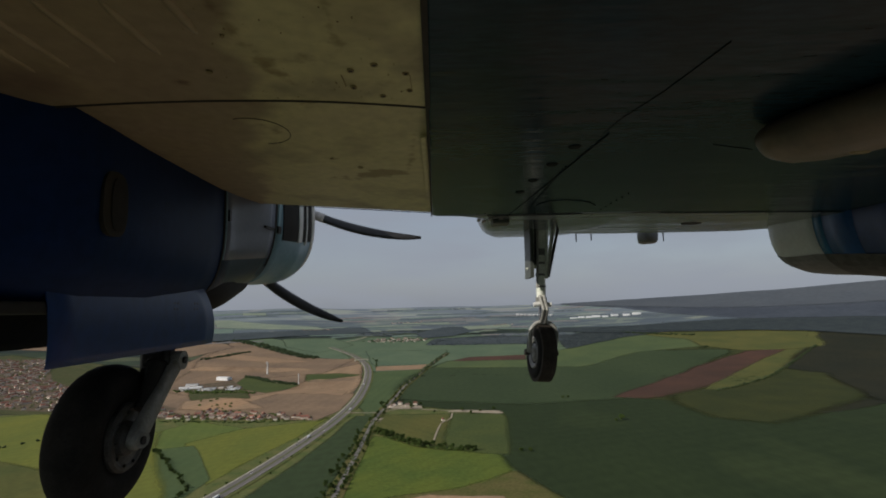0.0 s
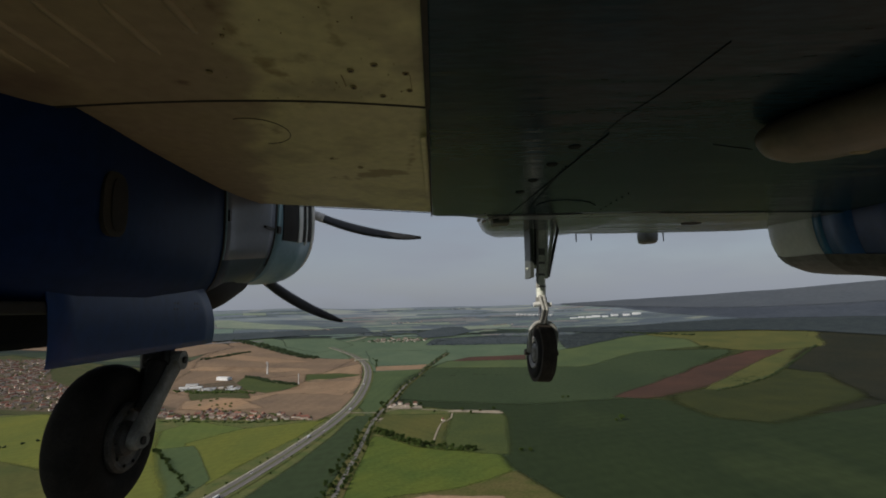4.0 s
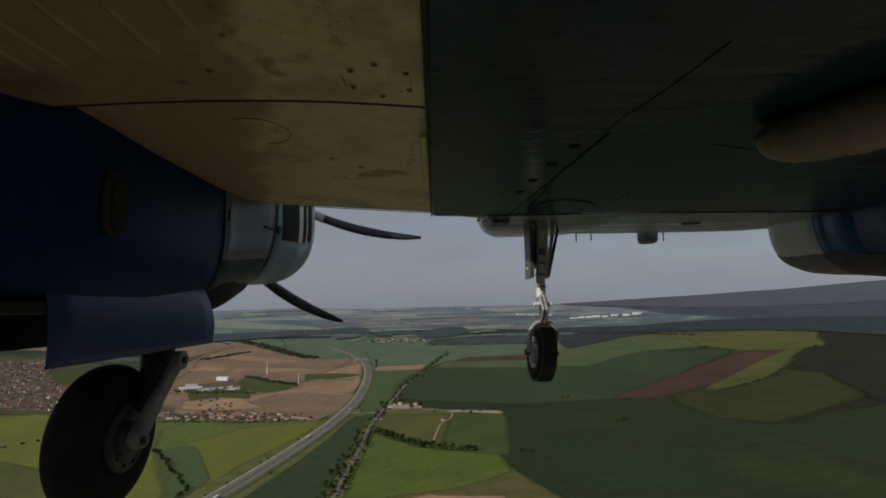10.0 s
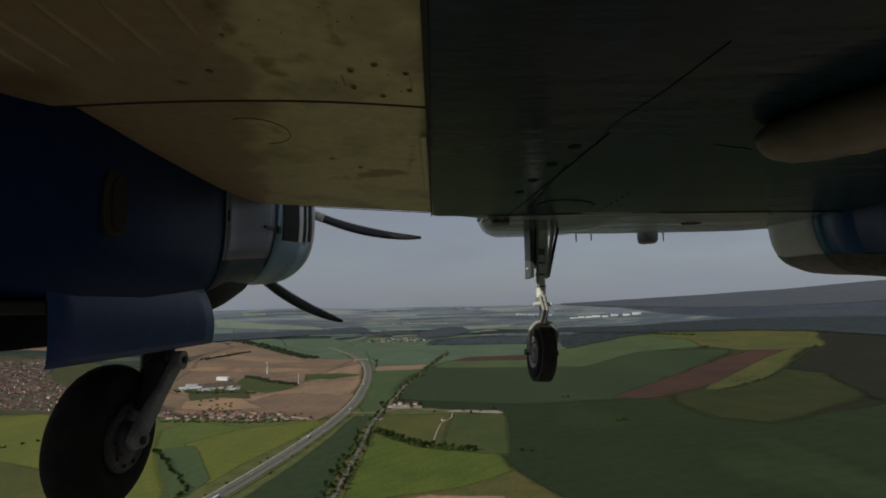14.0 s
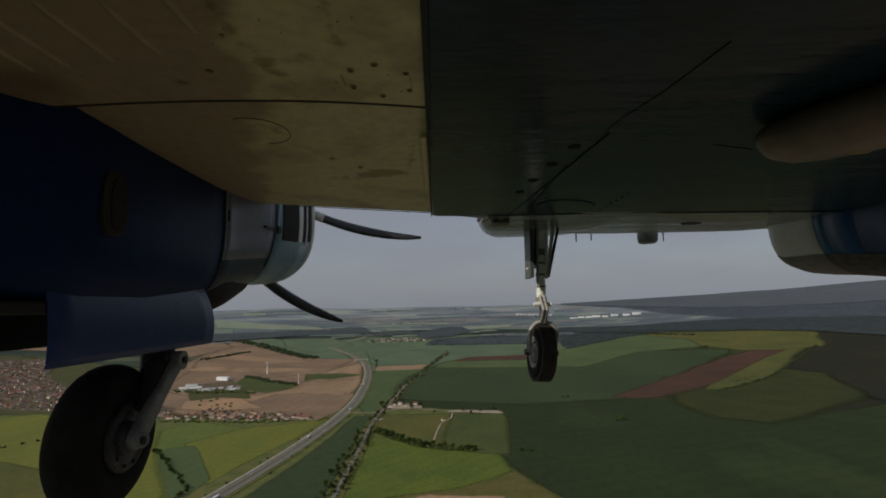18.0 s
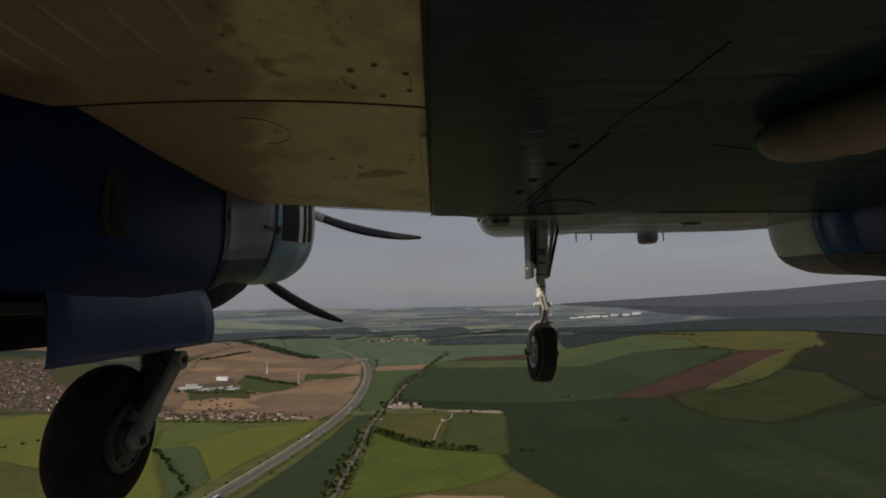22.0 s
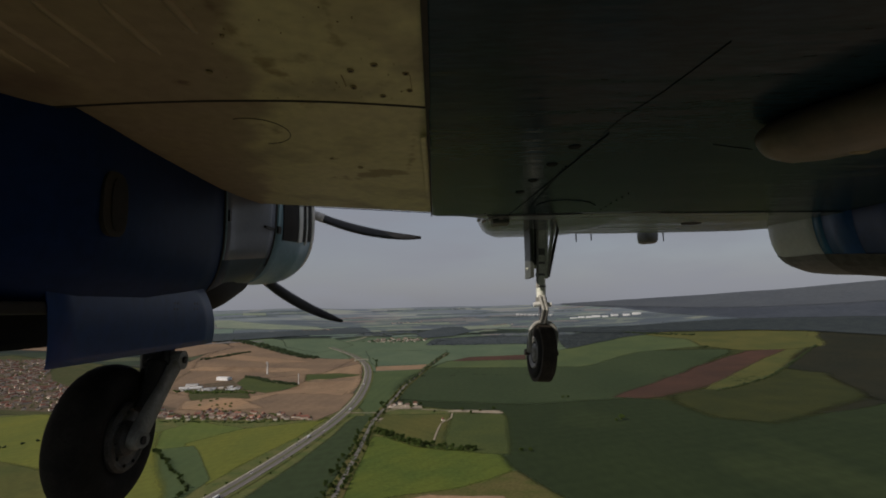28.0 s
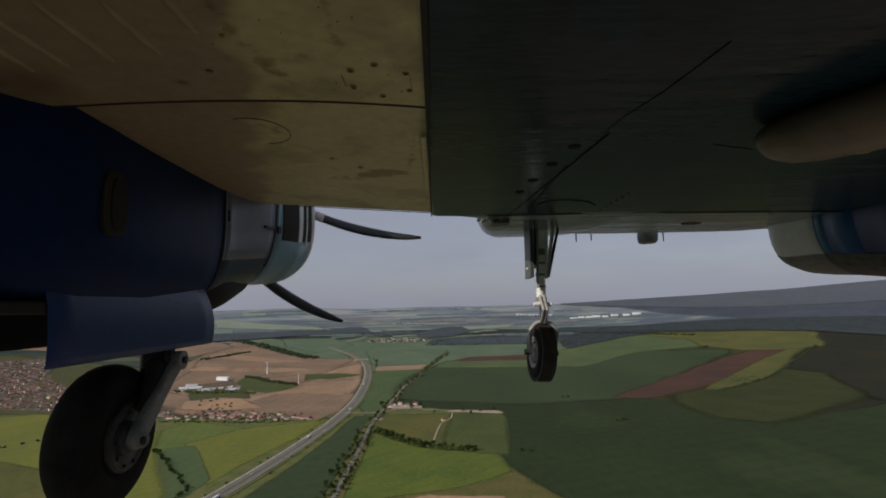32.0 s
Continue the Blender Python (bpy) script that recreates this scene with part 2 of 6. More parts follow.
M_YELGREEN = surface("ripening_rapeseed", (0.096, 0.094, 0.029), (0.067, 0.078, 0.025), 140, 9, 0.9, vary=0.14, spec=0.08, rows=26, heading=-38)
M_RAPE = surface("rapeseed_bloom", (0.42, 0.36, 0.03), (0.36, 0.31, 0.03), 90, 9, 0.9, spec=0.08)
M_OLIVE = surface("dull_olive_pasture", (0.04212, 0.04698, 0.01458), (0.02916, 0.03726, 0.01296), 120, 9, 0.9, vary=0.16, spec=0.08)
# lighter green for the land outside the painted cloud shadow
M_MIDGREEN = surface("sunlit_spring_crop", (0.0814, 0.1067, 0.044), (0.0616, 0.088, 0.0396), 180, 9, 0.9, vary=0.13, spec=0.08, rows=30, heading=75)
M_PASTURE = surface("rough_pasture", (0.066, 0.082, 0.026), (0.050, 0.068, 0.024), 90, 8, 0.9, vary=0.18, spec=0.08)
# brownish fallow, its colour lowered for the shade over the right-hand land
M_DKBROWN = surface("shade_darkened_fallow", (0.027, 0.027, 0.01575), (0.0195, 0.02175, 0.01425), 200, 14, 0.95, vary=0.18, spec=0.07)
M_GARDEN = surface("garden_green", (0.046, 0.060, 0.022), (0.075, 0.072, 0.034), 30, 5, 0.95, vary=0.3, spec=0.08)
M_TOWN = surface("trodden_town_ground", (0.125, 0.088, 0.066), (0.085, 0.076, 0.046), 22, 5, 0.95, vary=0.35, spec=0.08)
M_SCRUB = surface("rough_grass", (0.07225, 0.08075, 0.0238), (0.1062, 0.0935, 0.0357), 40, 5, 0.95, vary=0.25, spec=0.08)
M_ASPHALT = surface("grey_asphalt", (0.1298, 0.121, 0.1133), (0.165, 0.154, 0.143), 60, 3, 0.85, vary=0.1, stretch=(1, 0.2, 1), spec=0.08)
M_VERGE = surface("dry_verge", (0.1207, 0.1207, 0.046), (0.069, 0.0943, 0.0299), 25, 4, 0.95, vary=0.2, spec=0.08)
M_LINE = surface("road_paint", (0.32, 0.31, 0.29), (0.27, 0.26, 0.25), 8, 1, 0.7, spec=0.08)
M_TRACK = surface("gravel_track", (0.34, 0.29, 0.22), (0.26, 0.22, 0.17), 12, 2, 0.95, spec=0.08)
M_SAND = surface("quarry_sand", (0.24, 0.171, 0.115), (0.16, 0.117, 0.085), 60, 6, 0.95, vary=0.2, c3=(0.2, 0.1395, 0.095), spec=0.08)
M_SPOIL = surface("grey_spoil", (0.20, 0.19, 0.18), (0.28, 0.26, 0.24), 40, 5, 0.95, vary=0.2, spec=0.08)
M_POND = surface("murky_water", (0.10, 0.11, 0.12), (0.13, 0.135, 0.14), 40, 6, 0.12)
M_CONC = surface("pale_concrete", (0.50, 0.46, 0.38), (0.40, 0.37, 0.31), 6, 0.8, 0.85, vary=0.15, spec=0.08)
M_PLASTER = surface("light_plaster", (0.5368, 0.4736, 0.3944), (0.6588, 0.6016, 0.5304), 9, 1.2, 0.85, per_object=0.22, spec=0.08)
M_TILE = surface("red_roof_tile", (0.2295, 0.1088, 0.0792), (0.153, 0.08075, 0.063), 6, 0.6, 0.8, per_object=0.35, spec=0.08)
M_TILE_GREY = surface("brown_roof_tile", (0.16, 0.115, 0.095), (0.21, 0.16, 0.135), 6, 0.6, 0.8, per_object=0.3, spec=0.08)
M_SHEET = surface("white_sheet_metal", (0.74, 0.75, 0.76), (0.66, 0.67, 0.68), 12, 1.5, 0.45, per_object=0.08)
M_GREYROOF = surface("grey_sheet_roof", (0.30, 0.31, 0.33), (0.38, 0.39, 0.40), 12, 1.5, 0.5)
M_DARKGLASS = surface("dark_window", (0.03, 0.035, 0.04), (0.05, 0.055, 0.06), 2, 0.5, 0.15)
M_LEAF = surface("tree_leaves", (0.028, 0.048, 0.012), (0.058, 0.080, 0.022), 7, 1.2, 0.8, vary=0.35, per_object=0.3, spec=0.08)
M_BARK = surface("tree_bark", (0.07, 0.052, 0.036), (0.10, 0.078, 0.055), 1.0, 0.2, 0.9, spec=0.08)
M_WOODS = surface("distant_woodland", (0.020, 0.032, 0.016), (0.036, 0.050, 0.022), 40, 9, 0.9, vary=0.35, spec=0.08)
M_CARBODY = surface("car_paint", (0.55, 0.56, 0.58), (0.5, 0.5, 0.52), 2, 0.4, 0.3, per_object=0.6)


def farmland_nodes(m, stops, wood, sx, sy):
    """Patchwork of distant fields and woods for the land beyond the modelled fields."""
    m.use_nodes = True
    n, l = m.node_tree.nodes, m.node_tree.links
    b = n["Principled BSDF"]
    tc, mp = n.new("ShaderNodeTexCoord"), n.new("ShaderNodeMapping")
    mp.inputs["Scale"].default_value = (sx, sy, 0.0)
    mp.inputs["Rotation"].default_value = (0, 0, 0.35)
    vo, no = n.new("ShaderNodeTexVoronoi"), n.new("ShaderNodeTexNoise")
    vo.inputs["Scale"].default_value, vo.inputs["Randomness"].default_value = 1.0, 0.9
    l.new(tc.outputs["Object"], mp.inputs["Vector"])
    l.new(mp.outputs[0], vo.inputs["Vector"])
    sep = n.new("ShaderNodeSeparateColor")
    l.new(vo.outputs["Color"], sep.inputs[0])
    ramp = n.new("ShaderNodeValToRGB")
    ramp.color_ramp.interpolation = "CONSTANT"
    stops = stops or [(0.0, (0.036, 0.052, 0.034)), (0.2, (0.062, 0.080, 0.046)), (0.36, (0.030, 0.042, 0.034)), (0.52, (0.050, 0.066, 0.042)), (0.66, (0.072, 0.066, 0.052)), (0.78, (0.040, 0.056, 0.040)), (0.9, (0.072, 0.084, 0.050))]
    e = ramp.color_ramp.elements
    e[0].position, e[0].color = stops[0][0], (*stops[0][1], 1)
    e[1].position, e[1].color = stops[-1][0], (*stops[-1][1], 1)
    for p, c in stops[1:-1]:
        e.new(p).color = (*c, 1)
    l.new(sep.outputs[0], ramp.inputs[0])
    m2 = n.new("ShaderNodeMapping")
    m2.inputs["Scale"].default_value = (sx * 0.9, sy * 1.6, 0.0)
    no.inputs["Scale"].default_value, no.inputs["Detail"].default_value = 1.0, 6.0
    l.new(tc.outputs["Object"], m2.inputs["Vector"])
    l.new(m2.outputs[0], no.inputs["Vector"])
    wr = n.new("ShaderNodeValToRGB")
    wr.color_ramp.elements[0].position, wr.color_ramp.elements[1].position = 0.49, 0.53
    l.new(no.outputs["Fac"], wr.inputs[0])
    mx = n.new("ShaderNodeMix")
    mx.data_type = "RGBA"
    mx.inputs["B"].default_value = (*wood, 1)
    l.new(wr.outputs[0], mx.inputs["Factor"])
    l.new(ramp.outputs[0], mx.inputs["A"])
    l.new(mx.outputs["Result"], b.inputs["Base Color"])
    b.inputs["Roughness"].default_value, b.inputs["Specular IOR Level"].default_value = 0.95, 0.08


# patchwork kept muted and bluish, with the haze in its colours
farmland_nodes(M_GROUND, None, (0.022, 0.032, 0.028), 0.0024, 0.0046)
M_HILLS = bpy.data.materials.new("haze_glow_hill_land")
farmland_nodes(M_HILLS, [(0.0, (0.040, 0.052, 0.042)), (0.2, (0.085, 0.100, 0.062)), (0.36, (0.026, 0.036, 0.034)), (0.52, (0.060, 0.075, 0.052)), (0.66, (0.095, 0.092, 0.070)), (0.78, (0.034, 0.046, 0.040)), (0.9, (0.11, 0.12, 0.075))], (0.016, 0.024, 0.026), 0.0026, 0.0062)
# faint bluish emission stands in for haze over the far hills
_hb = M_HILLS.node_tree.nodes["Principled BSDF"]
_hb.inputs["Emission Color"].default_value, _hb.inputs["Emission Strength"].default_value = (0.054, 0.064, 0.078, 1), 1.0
# stronger glow where the haze would thicken at the horizon
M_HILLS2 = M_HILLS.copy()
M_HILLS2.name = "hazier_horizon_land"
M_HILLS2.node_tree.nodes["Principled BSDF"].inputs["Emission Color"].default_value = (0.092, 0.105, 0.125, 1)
# far woods and crops: distance haze is mixed into the base colours
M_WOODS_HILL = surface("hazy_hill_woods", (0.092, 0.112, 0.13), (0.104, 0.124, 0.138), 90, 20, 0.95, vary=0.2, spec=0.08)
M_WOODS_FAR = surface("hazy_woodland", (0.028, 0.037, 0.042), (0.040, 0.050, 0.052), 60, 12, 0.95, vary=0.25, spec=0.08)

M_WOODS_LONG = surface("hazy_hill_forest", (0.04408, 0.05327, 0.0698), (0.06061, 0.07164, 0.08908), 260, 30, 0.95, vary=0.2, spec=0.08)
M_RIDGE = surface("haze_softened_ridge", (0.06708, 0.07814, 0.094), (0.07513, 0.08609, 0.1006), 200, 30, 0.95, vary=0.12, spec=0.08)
M_WOODS_MID = surface("haze_tinted_woodland", (0.044, 0.057, 0.064), (0.058, 0.070, 0.076), 90, 14, 0.95, vary=0.25, spec=0.08)
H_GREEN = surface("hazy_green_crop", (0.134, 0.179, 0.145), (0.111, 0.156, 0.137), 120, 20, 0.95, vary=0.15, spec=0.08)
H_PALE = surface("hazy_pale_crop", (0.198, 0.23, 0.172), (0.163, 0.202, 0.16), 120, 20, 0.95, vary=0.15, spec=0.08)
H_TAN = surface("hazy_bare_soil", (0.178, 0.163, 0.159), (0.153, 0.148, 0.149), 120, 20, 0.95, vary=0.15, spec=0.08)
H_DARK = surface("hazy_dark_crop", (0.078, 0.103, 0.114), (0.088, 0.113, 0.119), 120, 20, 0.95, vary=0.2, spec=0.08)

def feather(m):
    """Lets a crop thin out raggedly where its mesh says its edge is."""
    n, l = m.node_tree.nodes, m.node_tree.links
    out = next(q for q in n if q.type == "OUTPUT_MATERIAL")
    at, no, tc = n.new("ShaderNodeAttribute"), n.new("ShaderNodeTexNoise"), n.new("ShaderNodeTexCoord")
    at.attribute_name = "edge"
    no.inputs["Scale"].default_value, no.inputs["Detail"].default_value = 0.45, 3.0
    l.new(tc.outputs["Object"], no.inputs["Vector"])
    ad, mr = n.new("ShaderNodeMath"), n.new("ShaderNodeMapRange")
    ad.operation = "MULTIPLY_ADD"
    l.new(no.outputs["Fac"], ad.inputs[0])
    ad.inputs[1].default_value = 0.8
    l.new(at.outputs["Fac"], ad.inputs[2])
    mr.interpolation_type = "SMOOTHSTEP"
    mr.inputs["From Min"].default_value, mr.inputs["From Max"].default_value = 0.86, 1.34
    l.new(ad.outputs[0], mr.inputs["Value"])
    tr, mx = n.new("ShaderNodeBsdfTransparent"), n.new("ShaderNodeMixShader")
    l.new(mr.outputs["Result"], mx.inputs[0])
    l.new(n["Principled BSDF"].outputs[0], mx.inputs[1])
    l.new(tr.outputs[0], mx.inputs[2])
    l.new(mx.outputs[0], out.inputs["Surface"])


for _m in (M_SOIL, M_SOIL_DARK, M_SOIL_RED, M_PEACH, M_GREEN, M_MEADOW, M_GREEN2, M_DKGREEN, M_DKGREEN2, M_DKGREEN3, M_BLUEGREEN, M_YELGREEN, M_OLIVE, M_MIDGREEN, M_GARDEN, M_PASTURE, M_DKBROWN, M_TOWN, M_SCRUB, M_SAND, M_WOODS_FAR, M_WOODS_MID, M_WOODS_LONG, M_RIDGE, H_GREEN, H_PALE, H_TAN, H_DARK):
    feather(_m)


# ---- building helpers ----
def part(name, bm, material, parent=None, label="", smooth=False):
    """Links a bmesh as one mesh object, under a thing or a part."""
    me = bpy.data.meshes.new(name)
    if smooth:
        for f in bm.faces:
            f.smooth = True
    bm.to_mesh(me)
    bm.free()
    me.materials.append(material)
    ob = new(name, me)
    if parent is not None:
        ob.parent = parent
    if label:
        ob["label"] = label
    return ob


def thing(name, m, label, category, group="", kind=""):
    ob = new(name)
    ob.empty_display_size = 0.2
    ob.matrix_world = m
    return tagged(ob, label, category, group, kind)


def add_box(bm, cx, cy, cz, sx, sy, sz, bevel=0.0, m=None):
    r = bmesh.ops.create_cube(bm, size=1.0)["verts"]
    bmesh.ops.scale(bm, vec=(sx, sy, sz), verts=r)
    if bevel:
        ed = list({e for v in r for e in v.link_edges})
        out = bmesh.ops.bevel(bm, geom=ed, offset=bevel, segments=2, affect="EDGES", profile=0.6)
        r = list({v for f in out["faces"] for v in f.verts} | {v for v in r if v.is_valid})
    if m is not None:
        bmesh.ops.transform(bm, matrix=m, verts=r)
    bmesh.ops.translate(bm, vec=(cx, cy, cz), verts=r)
    return r


def box(cx, cy, cz, sx, sy, sz, bevel=0.0, m=None):
    bm = bmesh.new()
    add_box(bm, cx, cy, cz, sx, sy, sz, bevel, m)
    return bm


def add_tube(bm, a, b, r1, r2=None, seg=16):
    a, b = Vector(a), Vector(b)
    d = b - a
    v = bmesh.ops.create_cone(bm, cap_ends=True, segments=seg, radius1=r1, radius2=r1 if r2 is None else r2, depth=d.length)["verts"]
    bmesh.ops.transform(bm, matrix=Matrix.Translation((a + b) / 2) @ d.to_track_quat("Z", "Y").to_matrix().to_4x4(), verts=v)
    return v


def tube(a, b, r1, r2=None, seg=16):
    bm = bmesh.new()
    add_tube(bm, a, b, r1, r2, seg)
    return bm


def lathe(profile, seg=32, axis="X"):
    """Turns (radius, offset) pairs round an axis; closed at radius 0."""
    bm = bmesh.new()
    rings = []
    for r, o in profile:
        ring = []
        for k in range(seg):
            a = 2 * math.pi * k / seg
            p = (o, r * math.cos(a), r * math.sin(a)) if axis == "X" else ((r * math.cos(a), o, r * math.sin(a)) if axis == "Y" else (r * math.cos(a), r * math.sin(a), o))
            ring.append(bm.verts.new(p))
        rings.append(ring)
    for p, q in zip(rings, rings[1:]):
        for k in range(seg):
            bm.faces.new((p[k], p[(k + 1) % seg], q[(k + 1) % seg], q[k]))
    bm.faces.new(rings[0])
    bm.faces.new(rings[-1])
    bmesh.ops.remove_doubles(bm, verts=bm.verts, dist=1e-5)
    bmesh.ops.recalc_face_normals(bm, faces=bm.faces)
    return bm


def loft(sections, caps=True):
    """Skins rings of points, each with the same count."""
    bm = bmesh.new()
    rings = [[bm.verts.new(p) for p in s] for s in sections]
    for p, q in zip(rings, rings[1:]):
        for k in range(len(p)):
            bm.faces.new((p[k], p[(k + 1) % len(p)], q[(k + 1) % len(p)], q[k]))
    if caps:
        bm.faces.new(rings[0])
        bm.faces.new(rings[-1])
    bmesh.ops.recalc_face_normals(bm, faces=bm.faces)
    return bm


def oval(y, cx, z0, z1, half, n=2.6, count=40, mid=0.5):
    """A rounded-square ring across the line of flight, from height z0 to z1."""
    cz = z0 + (z1 - z0) * mid
    out = []
    for k in range(count):
        a = 2 * math.pi * k / count
        c, s = math.cos(a), math.sin(a)
        x = cx + half * math.copysign(abs(c) ** (2 / n), c)
        z = cz + ((z1 - cz) if s > 0 else (cz - z0)) * math.copysign(abs(s) ** (2 / n), s)
        out.append((x, y, z))
    return out


def bent_tube(pts, r, seg=6):
    """A round rod bent along points."""
    p = [Vector(q) for q in pts]
    rings = []
    for i, c in enumerate(p):
        d = (p[min(i + 1, len(p) - 1)] - p[max(i - 1, 0)]).normalized()
        u = d.orthogonal().normalized() if i == 0 else (u - d * u.dot(d)).normalized()
        w = d.cross(u)
        rings.append([tuple(c + u * r * math.cos(2 * math.pi * k / seg) + w * r * math.sin(2 * math.pi * k / seg)) for k in range(seg)])
    return loft(rings)


def spline(pts, steps=8):
    """A smooth line through points (x, y)."""
    out = []
    p = [Vector(q) for q in pts]
    p = [p[0] * 2 - p[1]] + p + [p[-1] * 2 - p[-2]]
    for i in range(1, len(p) - 2):
        for k in range(steps):
            t = k / steps
            a, b, c, d = p[i - 1], p[i], p[i + 1], p[i + 2]
            out.append(0.5 * ((2 * b) + (c - a) * t + (2 * a - 5 * b + 4 * c - d) * t * t + (3 * b - a - 3 * c + d) * t ** 3))
    out.append(p[-2])
    return out


# ---- the land ----
def lie(x, y):
    """Height of the land: a plain that climbs to far hills."""
    r = math.hypot(x, y)
    z = 225 * min(max((r - 2000) / 2900, 0), 1.0) ** 1.35
    if r > 2600:
        az = math.degrees(math.atan2(x, y))
        d = Vector((x * 0.0012, y * 0.0012, 0))
        n = noise.noise(d) + 0.5 * noise.noise(d * 2.7)
        s = min((r - 2600) / 2300, 1.0)
        far = 105 * math.exp(-((az - 46) / 13) ** 2) + 10 * math.exp(-((az - 22) / 8) ** 2) + 14 * math.exp(-((az + 17) / 4) ** 2)
        rim = 36 + 42 * math.exp(-((az - 33) / 14) ** 2) + 10 * math.exp(-((az + 24) / 5) ** 2)
        z += s * s * (12 * max(n, -0.2) + 4 + far) + rim * s ** 5
    return z


def build_ground():
    bm = bmesh.new()
    rings = [0.01, 150, 300, 500, 700, 900, 1100, 1300, 1500, 1700, 1900] + [2000 + 75 * k for k in range(40)]
    seg, prev = 240, None
    for r in rings:
        cur = [bm.verts.new((r * math.cos(2 * math.pi * k / seg), r * math.sin(2 * math.pi * k / seg), lie(r * math.cos(2 * math.pi * k / seg), r * math.sin(2 * math.pi * k / seg)))) for k in range(seg)]
        if prev:
            for k in range(seg):
                bm.faces.new((prev[k], cur[k], cur[(k + 1) % seg], prev[(k + 1) % seg]))
        prev = cur
    bmesh.ops.remove_doubles(bm, verts=bm.verts, dist=0.05)
    bmesh.ops.recalc_face_normals(bm, faces=bm.faces)
    return tagged(part("ground", bm, M_GROUND, smooth=True), "patchwork of distant fields and woods", "ground", kind="structure")


def sheet(pts, lift, step=140.0, soft=0.0):
    """A flat patch of land over an outline, laid over the ground, with a thinning edge."""
    bm = bmesh.new()
    lay = bm.verts.layers.float.new("edge")
    n = len(pts)
    turn = 1 if sum(a[0] * b[1] - b[0] * a[1] for a, b in zip(pts, pts[1:] + pts[:1])) > 0 else -1
    inner, outer = [], []
    for i in range(n):
        d = (Vector(pts[(i + 1) % n]) - Vector(pts[i - 1])).normalized()
        room = min(((Vector(pts[i]) - Vector(q)).length for j, q in enumerate(pts) if 3 <= abs(i - j) <= n - 3), default=soft)
        w, back = Vector((d.y, -d.x)) * turn, min(soft / 2, 0.12 * room)
        inner.append(bm.verts.new((pts[i][0] - w.x * back, pts[i][1] - w.y * back, 0)))
        outer.append(bm.verts.new((pts[i][0] + w.x * soft / 2, pts[i][1] + w.y * soft / 2, 0)))
        outer[-1][lay] = 1.0
    bm.faces.new(inner)
    if soft:
        for i in range(n):
            k = (i + 1) % n
            bm.faces.new((inner[i], outer[i], outer[k], inner[k]))
    else:
        for v in outer:
            bm.verts.remove(v)
    bmesh.ops.triangulate(bm, faces=bm.faces)
    for _ in range(7):
        long = [e for e in bm.edges if e.calc_length() > step]
        if not long:
            break
        bmesh.ops.subdivide_edges(bm, edges=long, cuts=1)
        bmesh.ops.triangulate(bm, faces=[f for f in bm.faces if len(f.verts) > 3])
    for v in bm.verts:
        v.co.z = lie(v.co.x, v.co.y) + lift
    for f in bm.faces:
        if f.normal.z < 0:
            f.normal_flip()
    return bm


FIELDS = 0


def field(pts, material, label, lift=0.5, name="field", margin=0.0):
    """A field with slightly wavering edges."""
    global FIELDS
    FIELDS += 1
    ring = []
    n = len(pts)
    for i in range(n):
        a, b = Vector(pts[i]), Vector(pts[(i + 1) % n])
        k = max(1, int((b - a).length // 55))
        for j in range(k):
            p = a.lerp(b, j / k)
            w = 0.035 * (b - a).length
            q = noise.noise_vector(Vector((p.x * 0.006, p.y * 0.006, 3.0)))
            ring.append((p.x + q.x * min(w, 15), p.y + q.y * min(w, 15)))
    area = abs(sum(a[0] * b[1] - b[0] * a[1] for a, b in zip(ring, ring[1:] + ring[:1]))) / 2
    soft = min(max(0.10 * math.sqrt(area), 6.0), 250.0 if name == "woodland" and lift > 4 else 60.0) if name in ("field", "meadow", "woodland", "grass_plot", "terrace", "gravel_pit") else 0.0
    soft = margin or soft
    lift = 0.15 * lift + 0.005 * FIELDS + 0.3 if max(math.hypot(*p) for p in ring) < 3500 else 0.5 * lift + 0.012 * FIELDS
    return tagged(part(name, sheet(ring, lift, 75.0, soft), material), label, name.replace("_", " "), kind="structure")


def ribbon(line, half, lift, side=0.0):
    """A strip along a line, set off to one side."""
    bm = bmesh.new()
    prev = None
    for i, p in enumerate(line):
        q = line[min(i + 1, len(line) - 1)] - line[max(i - 1, 0)]
        nrm = Vector((-q.y, q.x)).normalized()
        c = p + nrm * side
        pair = [bm.verts.new((c.x + nrm.x * s * half, c.y + nrm.y * s * half, lie(c.x, c.y) + lift)) for s in (1, -1)]
        if prev:
            f = bm.faces.new((prev[0], pair[0], pair[1], prev[1]))
        prev = pair
    bmesh.ops.recalc_face_normals(bm, faces=bm.faces)
    for f in bm.faces:
        if f.normal.z < 0:
            f.normal_flip()
    return bm


def fine(line, step):
    """Even points along a line."""
    out, need = [line[0]], step
    for a, b in zip(line, line[1:]):
        d, at = (b - a).length, 0.0
        while d - at >= need:
            at += need
            out.append(a.lerp(b, at / d))
            need = step
        need -= d - at
    return out


build_ground()

HIGHWAY = fine(spline([(-640, -260), (-563, 3), (-457, 300), (-372, 600), (-329, 754), (-304, 890), (-282, 1046), (-262, 1250), (-258, 1527), (-290, 1929), (-341, 2265), (-414, 2497), (-503, 2683), (-640, 2900)], 10), 12)
LANE = fine(spline([(-133, -250), (-142, 182), (-150, 525), (-160, 766), (-164, 985), (-170, 1161), (-167, 1311), (-152, 1505), (-136, 1770), (-107, 2024), (-80, 2208), (-40, 2425), (15, 2660)], 8), 12)

field([(120, 560), (-120, 1500), (-80, 2150), (900, 2650), (1900, 2700), (2400, 2400), (2300, 900), (1200, 480)], M_OLIVE, "dull grassland about the large fields", 0.1, "meadow")
